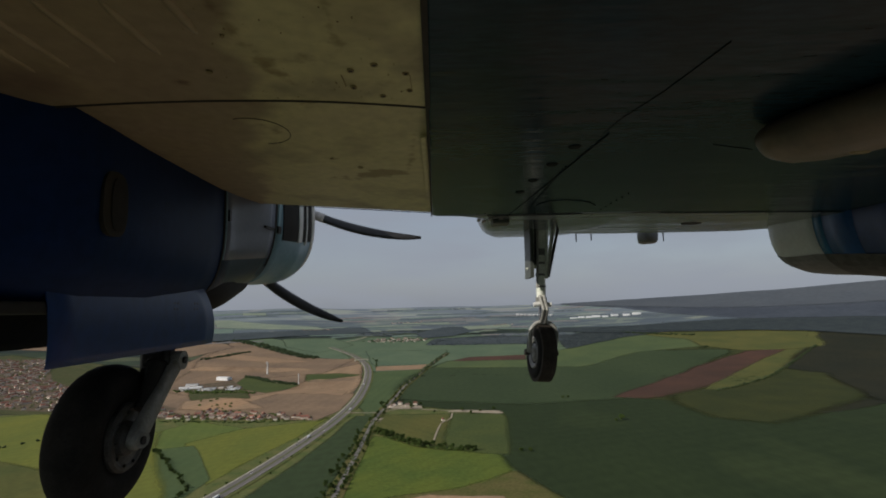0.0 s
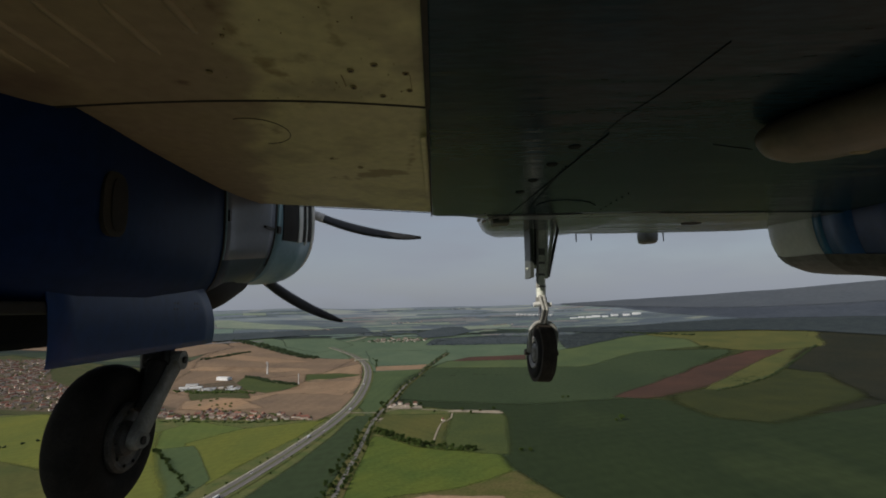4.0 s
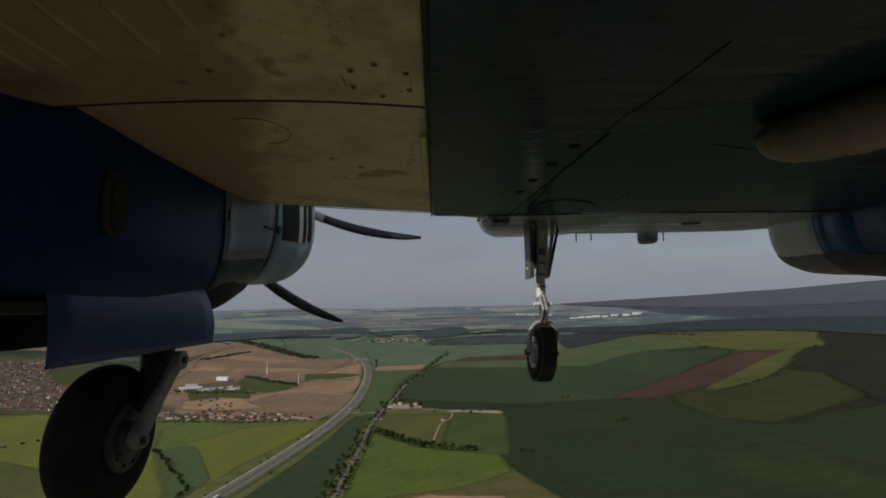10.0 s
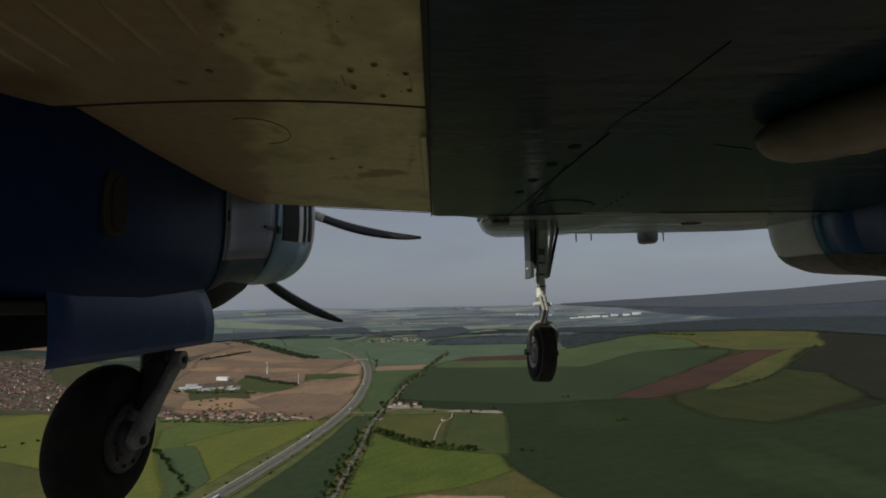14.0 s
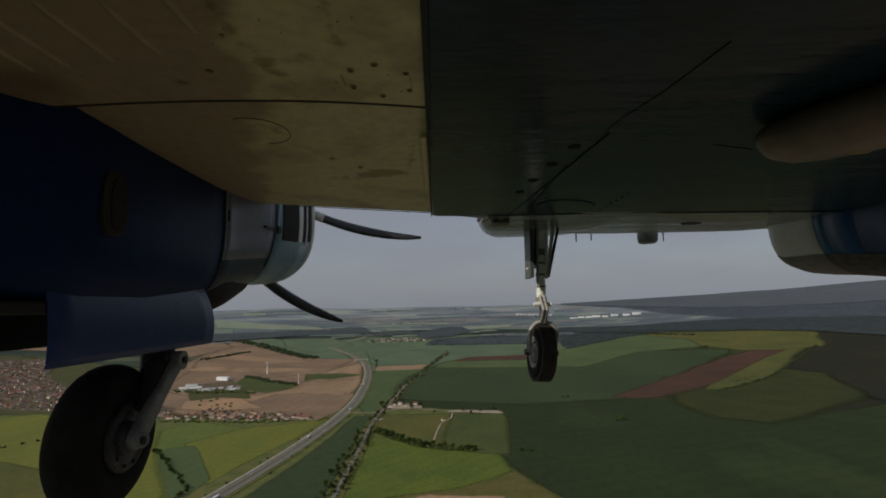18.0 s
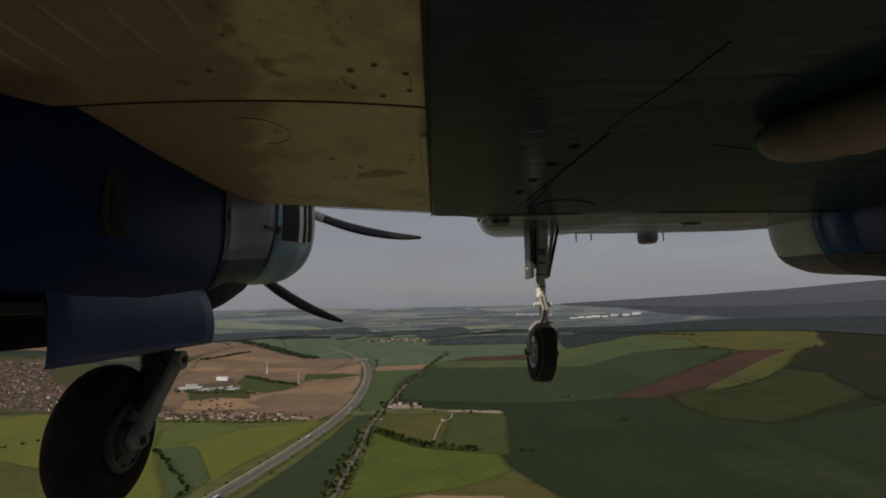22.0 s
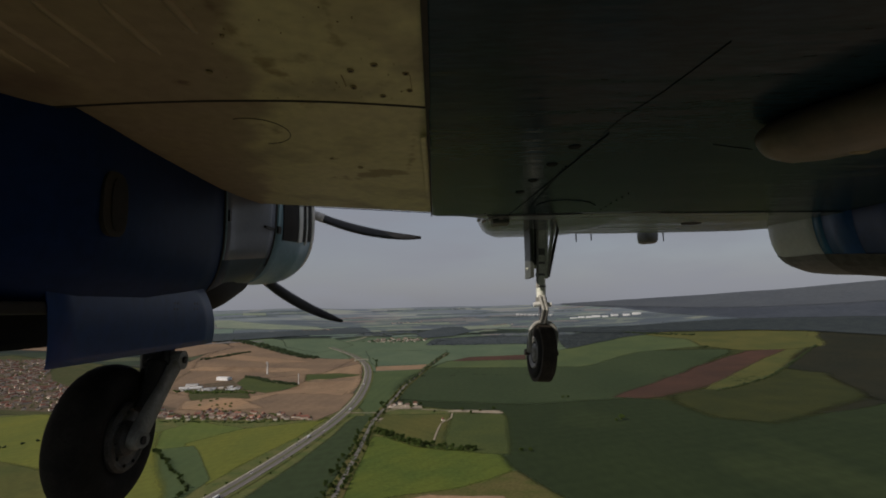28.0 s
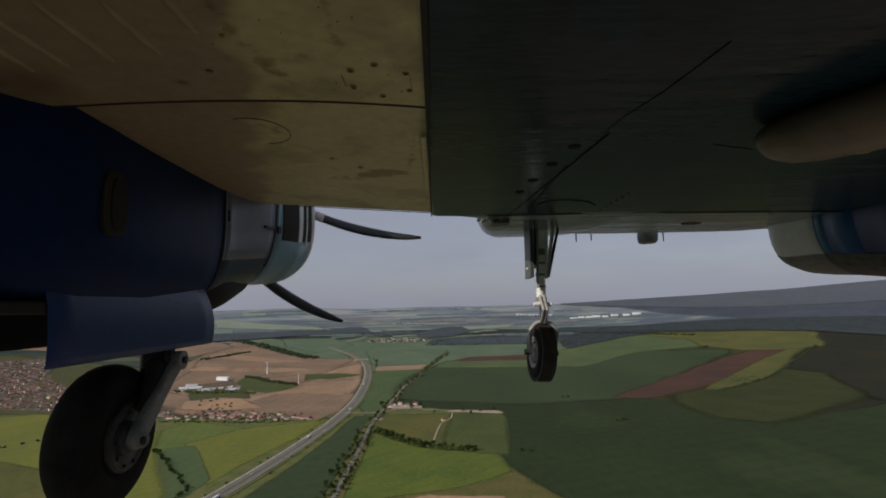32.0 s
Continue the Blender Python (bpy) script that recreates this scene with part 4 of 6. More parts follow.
    for d, r in ((0.0, 0.014), (0.006, 0.048), (0.022, 0.078), (0.055, 0.102), (0.12, 0.118), (0.22, 0.124), (0.36, 0.118), (0.48, 0.095), (0.56, 0.058), (0.59, 0.014)):
        c = Vector((0.848, 1.300, 0.408)) + ax * d
        rings.append([tuple(c + wd * r * math.cos(2 * math.pi * k / 28) + Vector((0, 0, -0.10 * r + r * 0.52 * math.sin(2 * math.pi * k / 28)))) for k in range(28)])
    fair = part("belly_fairing", loft(rings), M_FAIR, AIR, "pale scuffed streamlined fairing", smooth=True)
    part("dent_mark", lathe([(0.0, -0.002), (0.016, -0.0015), (0.02, 0.001), (0.0, 0.002)], 14, "Z"), M_STAIN, fair).matrix_local = Matrix.Translation((0.955, 1.13, 0.3315)) @ Matrix.Diagonal((1.2, 0.7, 1, 1))
    return body


def build_right_wing():
    rings = []
    for x, le, te, zb, th in ((0.80, 3.75, -0.6, 0.448, 0.25), (1.2, 3.75, -0.6, 0.441, 0.25), (1.95, 3.6, -0.6, 0.430, 0.24), (2.4, 3.1, -0.5, 0.428, 0.24), (3.0, 2.7, -0.1, 0.47, 0.22), (4.6, 2.3, 0.3, 0.62, 0.16), (6.8, 2.05, 0.6, 0.80, 0.08)):
        rings.append([(a, b, c + 0.047 * max(0.0, b - 2.45) ** 1.3) for a, b, c in airfoil(x, le, te, zb, th, 0.0, 30)])
    wing = part("wing", loft(rings), M_BELLY, AIR, "dark underside of the far wing")
    # paler skin of the leading edge, with the nose's painted reflections
    bm, grid = bmesh.new(), []
    for k in range(12):
        x = 0.80 + 1.6 * k / 11
        le = float(np.interp(x, (0.8, 1.2, 1.95, 2.4), (3.75, 3.75, 3.6, 3.1)))
        te, zb = -0.6, float(np.interp(x, (0.8, 1.2, 1.95, 2.4), (0.448, 0.441, 0.430, 0.428)))
        row = []
        for j in range(17):
            y = 2.475 + (le - 2.475) * j / 16
            d = (le - y) / (le - te)
            row.append((x, y, zb + 0.05 * max(0.0, 1 - d / 0.055) ** 2 + 0.047 * max(0.0, y - 2.45) ** 1.3))
        grid.append([[bm.verts.new((a, b, c + t)) for a, b, c in row] for t in (-0.0035, 0.004)])
    for p, q in zip(grid, grid[1:]):
        for a, b in ((p[0], q[0]), (p[1], q[1])):
            for j in range(16):
                bm.faces.new((a[j], a[j + 1], b[j + 1], b[j]))
    bmesh.ops.recalc_face_normals(bm, faces=bm.faces)
    part("leading_edge_skin", bm, M_NOSE, wing, "grey-green leading edge with reflection streaks in its colour", smooth=True)
    return wing


def nacelle_rings(cx, rows):
    return [oval(y, cx, z0, z1, h, n, 48, 0.55) for y, z0, z1, h, n in rows]


def build_blade(parent, start, end, sag):
    """A tapered, twisted and bowed propeller blade in the plane across the flight."""
    rings = []
    a, b = Vector(start), Vector(end)
    d = (b - a).normalized()
    q2 = Vector((-d.y, d.x))
    for k in range(19):
        s = k / 18
        c = a.lerp(b, s) + q2 * sag * (4 * s * (1 - s))
        chord = 0.015 + 0.026 * math.sin(math.pi * min(1.0, s * 0.9 + 0.12)) ** 0.8 * (1 - 0.35 * s)
        if k > 15:
            chord *= (1.0, 0.85, 0.6)[k - 16]
        th = 0.022 * (1 - 0.8 * s) + 0.004
        tw = radians(62 - 44 * s)
        ring = []
        for q in range(12):
            u = 2 * math.pi * q / 12
            e, f = chord * math.cos(u), th * math.sin(u)
            t_, n_ = e * math.cos(tw) - f * math.sin(tw), e * math.sin(tw) + f * math.cos(tw)
            ring.append((c.x + t_ * q2.x, n_, c.y + t_ * q2.y))
        rings.append(ring)
    blade = part("blade", loft(rings), M_PROP, parent, smooth=True)
    # added sleeve carries the glint at the blade root
    big = []
    for r in rings[0:4]:
        m = sum((Vector(p) for p in r), Vector()) / len(r)
        big.append([tuple(m + (Vector(p) - m) * 1.08) for p in r])
    part("root_glint", loft(big), M_ROOT_GLINT, blade, "pale blade root with a glint as its colour", smooth=True)
    return blade


def build_propeller(hub, blades):
    prop = part("propeller", lathe([(0.0, 0.30), (0.05, 0.28), (0.10, 0.20), (0.135, 0.08), (0.14, -0.02), (0.0, -0.02)], 28, "Y"), M_WHITE, AIR, "spinner of the propeller", smooth=True)
    prop.location = hub
    for a, b, sag in blades:
        build_blade(prop, a, b, sag)
    return prop


COWL = ((2.04, 0.041, 0.70, 0.218, 3.0), (2.14, 0.052, 0.76, 0.219, 3.0), (2.28, 0.085, 0.84, 0.242, 3.0), (2.42, 0.112, 0.88, 0.267, 3.0), (2.56, 0.132, 0.89, 0.290, 3.0), (2.66, 0.140, 0.89, 0.306, 3.0), (2.80, 0.145, 0.89, 0.318, 3.0), (2.97, 0.160, 0.87, 0.328, 2.8))


def cowl_side(cx, y, z):
    """The inner side of the cowling at a place along the flight and a height."""
    z0, z1, half, n = (float(np.interp(y, [r[0] for r in COWL], [r[k] for r in COWL])) for k in (1, 2, 3, 4))
    cz = z0 + (z1 - z0) * 0.55
    s = min(abs(z - cz) / ((z1 - cz) if z > cz else (cz - z0)), 1.0) ** (n / 2)
    return cx + half * max(1 - s * s, 0.0) ** (1 / n)


def skin_panel(cx, corners, proud, steps=8):
    """A plate that follows the cowling's side between four corners (y, z)."""
    a, b, c, d = (Vector(q) for q in corners)
    bm = bmesh.new()
    out, inn = [], []
    for i in range(steps + 1):
        for k in range(steps + 1):
            p = a.lerp(b, k / steps).lerp(d.lerp(c, k / steps), i / steps)
            x = cowl_side(cx, p.x, p.y)
            out.append(bm.verts.new((x + proud, p.x, p.y)))
            inn.append(bm.verts.new((x - 0.006, p.x, p.y)))
    w = steps + 1
    for i in range(steps):
        for k in range(steps):
            q = (i * w + k, i * w + k + 1, (i + 1) * w + k + 1, (i + 1) * w + k)
            bm.faces.new([out[j] for j in q])
            bm.faces.new([inn[j] for j in reversed(q)])
    rim = [k for k in range(w)] + [i * w + steps for i in range(1, w)] + [steps * w + k for k in range(steps - 1, -1, -1)] + [i * w for i in range(steps - 1, 0, -1)]
    for j, k in zip(rim, rim[1:] + rim[:1]):
        bm.faces.new((out[j], inn[j], inn[k], out[k]))
    bmesh.ops.recalc_face_normals(bm, faces=bm.faces)
    return bm


def build_left_nacelle():
    cx = -1.10
    body = part("engine_nacelle", loft(nacelle_rings(cx, ((-0.35, 0.36, 0.52, 0.04, 2.4), (0.1, 0.22, 0.58, 0.11, 2.6), (0.6, 0.10, 0.62, 0.10, 2.8), (1.0, 0.035, 0.63, 0.15, 3.0), (1.06, 0.03, 0.63, 0.19, 3.0), (1.11, 0.026, 0.63, 0.238, 3.0), (1.3, 0.012, 0.64, 0.250, 3.0), (1.6, 0.010, 0.64, 0.243, 3.0), (1.9, 0.03, 0.66, 0.222, 3.0), (2.13, 0.05, 0.72, 0.210, 3.0)))), M_BLUE_DARK, AIR, "dark blue engine nacelle", smooth=True)
    cowl = part("cowling", loft(nacelle_rings(cx, (*COWL[:4], (2.492, 0.122, 0.885, 0.278, 3.0)))), M_COWL, AIR, "dark navy engine cowling", smooth=True)
    part("cowling_front", loft(nacelle_rings(cx, ((2.492, 0.1215, 0.886, 0.2790, 3.0), *COWL[4:8]))), M_COWL_FRONT, cowl, "pale teal front of the cowling", smooth=True)
    part("cowling_nose", loft(nacelle_rings(cx, ((2.97, 0.158, 0.872, 0.330, 2.8), (3.04, 0.178, 0.86, 0.330, 2.7), (3.10, 0.215, 0.83, 0.312, 2.6), (3.14, 0.30, 0.79, 0.27, 2.5), (3.15, 0.36, 0.74, 0.24, 2.4)))), M_WHITE, cowl, "white nose ring of the cowling", smooth=True)
    part("lip_seam", loft(nacelle_rings(cx, ((2.038, 0.040, 0.70, 0.2185, 3.0), (2.045, 0.040, 0.70, 0.2190, 3.0)))), M_SEAM, cowl)
    part("cowling_door", skin_panel(cx, ((2.055, 0.56), (2.483, 0.60), (2.475, 0.26), (2.055, 0.21)), 0.0015), M_COWL_DOOR, cowl, "smooth blue-grey hinged cowling door", smooth=True)
    part("door_trim", skin_panel(cx, ((2.049, 0.56), (2.054, 0.56), (2.054, 0.21), (2.049, 0.21)), 0.004), M_COWL_FRONT, cowl, "thin pale rear edge of the door")
    part("door_seam", skin_panel(cx, ((2.487, 0.60), (2.497, 0.60), (2.480, 0.22), (2.472, 0.22)), 0.004), M_SEAM, cowl)
    part("door_hinge", skin_panel(cx, ((2.512, 0.60), (2.535, 0.60), (2.520, 0.40), (2.500, 0.40)), 0.006), M_PALE_TEAL, cowl, "pale blue hinge strip")
    # cooling louvres let into the inner side
    for y0, y1, d in ((2.560, 2.742, 0.006), (2.800, 2.858, 0.006), (2.878, 2.955, 0.006)):
        part("louvre", skin_panel(cx, ((y0 - 0.010, 0.66), (y1 - 0.010, 0.66), (y1 + 0.008, 0.372 + 0.12 * (y1 - 2.74)), (y0 + 0.008, 0.358 + 0.12 * (y0 - 2.56))), d), M_BLACK, cowl, "black cooling slot")
    for y0, y1 in ((2.746, 2.796), (2.860, 2.874)):
        part("louvre_rib", skin_panel(cx, ((y0 - 0.006, 0.66), (y1 - 0.006, 0.66), (y1 + 0.006, 0.375), (y0 + 0.006, 0.370)), 0.010), M_WHITE, cowl, "pale rib between the cooling slots")
    # latches
    for y, z, w, h in ((2.42, 0.398, 0.085, 0.012), (2.515, 0.402, 0.03, 0.035), (2.070, 0.395, 0.014, 0.045)):
        part("latch", skin_panel(cx, ((y - w / 2, z + h / 2), (y + w / 2, z + h / 2), (y + w / 2, z - h / 2), (y - w / 2, z - h / 2)), 0.010), M_DARKMET, cowl)
    # air scoop beneath the cowling
    rings = []
    for y, z0, h in ((1.95, 0.035, 0.06), (2.06, 0.002, 0.12), (2.17, -0.004, 0.14), (2.25, 0.012, 0.14), (2.38, 0.046, 0.12), (2.52, 0.086, 0.10), (2.66, 0.130, 0.06)):
        rings.append(oval(y, cx + 0.03, z0, 0.22, h, 2.4, 24))
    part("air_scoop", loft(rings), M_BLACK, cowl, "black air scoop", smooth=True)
    # slotted exhaust opening
    slot = [[(cx + d, 1.30 + 0.05 * math.copysign(abs(math.cos(a)) ** 0.7, math.cos(a)) * s, 0.285 + 0.085 * math.copysign(abs(math.sin(a)) ** 0.7, math.sin(a)) * s) for a in [2 * math.pi * k / 24 for k in range(24)]] for d, s in ((0.22, 1.0), (0.254, 1.0))]
    part("vent_frame", loft(slot), M_OCHRE, body, "soot-stained vent")
    slot = [[(px + 0.003 if i else px, 1.30 + (py - 1.30) * 0.62 + 0.012, 0.285 + (pz - 0.285) * 0.85) for px, py, pz in r] for i, r in enumerate(slot)]
    part("vent_opening", loft(slot), M_BLACK, body)
    build_propeller((cx - 0.03, 3.18, 0.46), (((0.27, 0.165), (0.993, -0.019), -0.038), ((-0.04, -0.215), (0.500, -0.530), -0.034), ((-0.1, 0.05), (-0.85, 0.42), 0.0)))
    return body


def belly_plate(cx, rows, first, last):
    """A thin plate wrapped about the underside of a cowling."""
    rings = []
    for r in nacelle_rings(cx, rows):
        mid = Vector((cx, r[0][1], (r[0][2] + min(p[2] for p in r)) / 2))
        out, inn = ([tuple(mid + (Vector(p) - mid) * f) for p in r[first:last + 1]] for f in (1.008, 0.985))
        rings.append(out + inn[::-1])
    return loft(rings)


def build_right_nacelle():
    cx = 2.33
    body = part("engine_nacelle", loft(nacelle_rings(cx, ((0.2, 0.2, 0.62, 0.1, 2.4), (0.8, 0.06, 0.8, 0.28, 2.6), (1.4, -0.02, 0.9, 0.315, 3.0), (2.0, 0.01, 0.92, 0.325, 3.0), (2.24, 0.06, 0.91, 0.335, 3.0), (2.44, 0.091, 0.907, 0.347, 3.0)))), M_BLUE, AIR, "dark blue engine nacelle", smooth=True)
    cowl = part("cowling", loft(nacelle_rings(cx, ((2.44, 0.091, 0.907, 0.3475, 3.0), (2.54, 0.104, 0.904, 0.353, 3.0), (2.63, 0.1145, 0.899, 0.3585, 3.0)))), M_LIT_BLUE, AIR, "blue band of the cowling, coloured as lit", smooth=True)
    part("cowling_stripe", loft(nacelle_rings(cx, ((2.63, 0.1145, 0.899, 0.359, 3.0), (2.69, 0.121, 0.897, 0.362, 3.0)))), M_TEAL, cowl, "light blue stripe", smooth=True)
    nose = ((2.69, 0.121, 0.897, 0.363, 3.0), (2.75, 0.128, 0.895, 0.367, 3.0), (2.88, 0.138, 0.89, 0.374, 3.2), (2.98, 0.150, 0.88, 0.374, 3.4), (3.06, 0.175, 0.86, 0.360, 3.4), (3.11, 0.215, 0.82, 0.325, 3.2), (3.13, 0.29, 0.76, 0.26, 2.8))
    part("cowling_nose", loft(nacelle_rings(cx, nose)), M_WHITE, cowl, "white nose ring of the cowling", smooth=True)
    # added plates closing the underside, coloured dark for the shade there
    part("chin_shade", belly_plate(cx, nose[:6], 29, 43), M_CHIN_SHADE, cowl, "grey plate for the shade under the cowling nose", smooth=False)
    part("chin_shade", belly_plate(cx, ((2.24, 0.062, 0.91, 0.336, 3.0), (2.44, 0.091, 0.907, 0.3475, 3.0), (2.63, 0.1145, 0.899, 0.3585, 3.0), (2.688, 0.121, 0.897, 0.3625, 3.0)), 29, 43), M_BRAKE_AND_SHADE, cowl, "near-black plate for the shade under the cowling", smooth=False)
    build_propeller((cx - 0.03, 3.18, 0.46), (((0.0, 0.1), (0.25, 0.92), 0.0), ((0.1, -0.05), (0.80, -0.48), 0.0)))
    return body


def tyre(r, w, seg=48):
    prof = []
    for k in range(17):
        a = math.pi * k / 16
        prof.append((r * 0.60 + r * 0.40 * math.sin(a) ** 0.62, -w / 2 * math.cos(a)))
    return lathe([(r * 0.5, -w * 0.40)] + prof + [(r * 0.5, w * 0.40)], seg, "X")


def build_main_gear():
    hub = Vector((-1.122, 1.728, -0.397))
    leg = part("main_gear_leg", tube((-1.06, 1.90, 0.30), (-1.05, 1.86, -0.27), 0.05, 0.04), M_DARKMET, AIR, "dark steel gear leg", smooth=False)
    wheel = part("wheel", tyre(0.233, 0.148), M_RUBBER, AIR, "worn black rubber main wheel", smooth=True)
    wheel.matrix_local = Matrix.Translation(hub) @ pose(0, 0, 0, 0, 2, 3)
    part("rim", lathe([(0.0, 0.060), (0.066, 0.060), (0.078, 0.078), (0.094, 0.084), (0.104, 0.082), (0.110, 0.072), (0.110, 0.03), (0.0, 0.03)], 36, "X"), M_BRAKE_AND_SHADE, wheel, "sooty dull wheel rim", smooth=False)
    for k in range(10):
        a = 2 * math.pi * k / 10
        part("rim_bolt", tube((0.058, 0.088 * math.cos(a), 0.088 * math.sin(a)), (0.090, 0.088 * math.cos(a), 0.088 * math.sin(a)), 0.006, seg=6), M_DARKMET, wheel)
    # trailing arm: a narrow grey beam before a black strut
    top, axle = Vector((-0.978, 1.885, -0.178)), Vector((-0.985, 1.665, -0.396))
    rings = []
    d = (axle - top).normalized()
    side = Vector((1, 0, 0))
    nrm = d.cross(side)
    for s, w, h in ((-0.03, 0.018, 0.022), (0.04, 0.020, 0.028), (0.20, 0.018, 0.027), (0.5, 0.018, 0.030), (0.75, 0.020, 0.033), (0.92, 0.022, 0.034), (1.0, 0.022, 0.030), (1.07, 0.018, 0.020)):
        c = top + (axle - top) * s
        rings.append([tuple(c + side * w * math.copysign(abs(math.cos(a)) ** 0.7, math.cos(a)) + nrm * h * math.copysign(abs(math.sin(a)) ** 0.7, math.sin(a))) for a in [2 * math.pi * k / 20 for k in range(20)]])
    arm = part("trailing_arm", loft(rings), M_GREYMET, AIR, "grey painted trailing arm", smooth=True)
    part("pivot", tube(top + Vector((-0.05, 0.01, 0.008)), top + Vector((0.022, 0.01, 0.008)), 0.034, seg=24), M_GREYMET, arm)
    part("pivot_pin", tube(top + Vector((0.020, 0.01, 0.008)), top + Vector((0.030, 0.01, 0.008)), 0.012, seg=12), M_BLACK, arm)
    part("axle", tube(axle + Vector((-0.10, 0.045, 0)), axle + Vector((0.026, 0, 0)), 0.024, seg=24), M_GREYMET, arm)
    part("axle_end", tube(axle + Vector((0.024, 0, 0)), axle + Vector((0.030, 0, 0)), 0.013, seg=16), M_BLACK, arm)
    part("hub_boss", lathe([(0.0, 0.010), (0.040, 0.008), (0.052, -0.006), (0.058, -0.050), (0.0, -0.050)], 28, "X"), M_BRAKE_AND_SHADE, arm, "sooty hub boss").location = axle + Vector((-0.028, 0.030, 0.0))
    part("brake_plate", lathe([(0.052, 0.0), (0.088, -0.004), (0.094, -0.014), (0.094, -0.026), (0.052, -0.026)], 32, "X"), M_BRAKE_AND_SHADE, arm, "dull brake plate").location = axle + Vector((-0.052, 0.045, 0.0))
    part("shock_strut", tube((-1.022, 1.885, -0.10), (-1.012, 1.745, -0.315), 0.032, 0.026, 20), M_BLACK, arm, "black shock strut")
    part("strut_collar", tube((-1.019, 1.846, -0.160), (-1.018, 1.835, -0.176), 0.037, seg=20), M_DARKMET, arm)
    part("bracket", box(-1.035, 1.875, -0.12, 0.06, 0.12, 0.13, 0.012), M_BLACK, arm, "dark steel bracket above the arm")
    part("brake_hose", bent_tube([(-0.992, 1.80, -0.262), (-0.982, 1.765, -0.300), (-0.986, 1.725, -0.330), (-0.990, 1.700, -0.362)], 0.0055, 8), M_GREYMET, arm, "pale scuffed brake hose")
    for y, z in ((1.834, -0.205), (1.806, -0.250)):
        part("hose_clip", box(-0.986, y, z, 0.010, 0.010, 0.016, 0.002), M_WHITE, arm)
    return leg


def curved_panel(x0, y0, y1, z0, z1, bulge, slope=0.0, rows=10, cols=10, t=0.006, lead=0.0):
    """A thin bowed door panel standing along the flight."""
    bm = bmesh.new()
    grid = []
    for side in (0, 1):
        g = []
        for i in range(rows + 1):
            u = i / rows
            row = []
            for j in range(cols + 1):
                v = j / cols
                y = y0 + (y1 - y0) * v + 0.4 * lead * u * (1 - v) - lead * (1 - u) ** 2 * v
                z = z1 + (z0 + slope * v - z1) * u
                row.append(bm.verts.new((x0 + bulge * (1 - (1.5 * u - 0.5) ** 2) - t * side, y, z)))
            g.append(row)
        grid.append(g)
    for s in (0, 1):
        for i in range(rows):
            for j in range(cols):
                g = grid[s]
                bm.faces.new((g[i][j], g[i][j + 1], g[i + 1][j + 1], g[i + 1][j]))
    a, b = grid
    for i in range(rows):
        bm.faces.new((a[i][0], a[i + 1][0], b[i + 1][0], b[i][0]))
        bm.faces.new((a[i][-1], a[i + 1][-1], b[i + 1][-1], b[i][-1]))
    for j in range(cols):
        bm.faces.new((a[0][j], a[0][j + 1], b[0][j + 1], b[0][j]))
        bm.faces.new((a[-1][j], a[-1][j + 1], b[-1][j + 1], b[-1][j]))
    bmesh.ops.recalc_face_normals(bm, faces=bm.faces)
    return bm


def build_gear_doors():
    door = part("gear_door", curved_panel(-0.955, 1.195, 2.115, -0.128, 0.095, 0.02, 0.004, lead=0.12), M_BLUE, AIR, "blue main wheel door hanging open", smooth=True)
    for y in (1.78, 1.80, 1.92, 1.94):
        for z in (0.035, 0.015):
            part("rivet", lathe([(0.0, 0.004), (0.004, 0.003), (0.005, 0.0), (0.0, -0.001)], 8, "X"), M_DARKMET, door).location = (-0.938, y, z)
    outer = part("gear_door", curved_panel(-1.36, 0.75, 1.90, -0.105, 0.16, -0.02), M_BLACK, AIR, "black outer wheel door", smooth=True)
    # solid black plate paints the darkness inside the wheel bay
    part("wheel_bay", box(-1.14, 1.45, 0.02, 0.40, 1.0, 0.03, 0.008), M_BLACK, AIR, "black plate for the dark inside of the wheel bay")
    return door


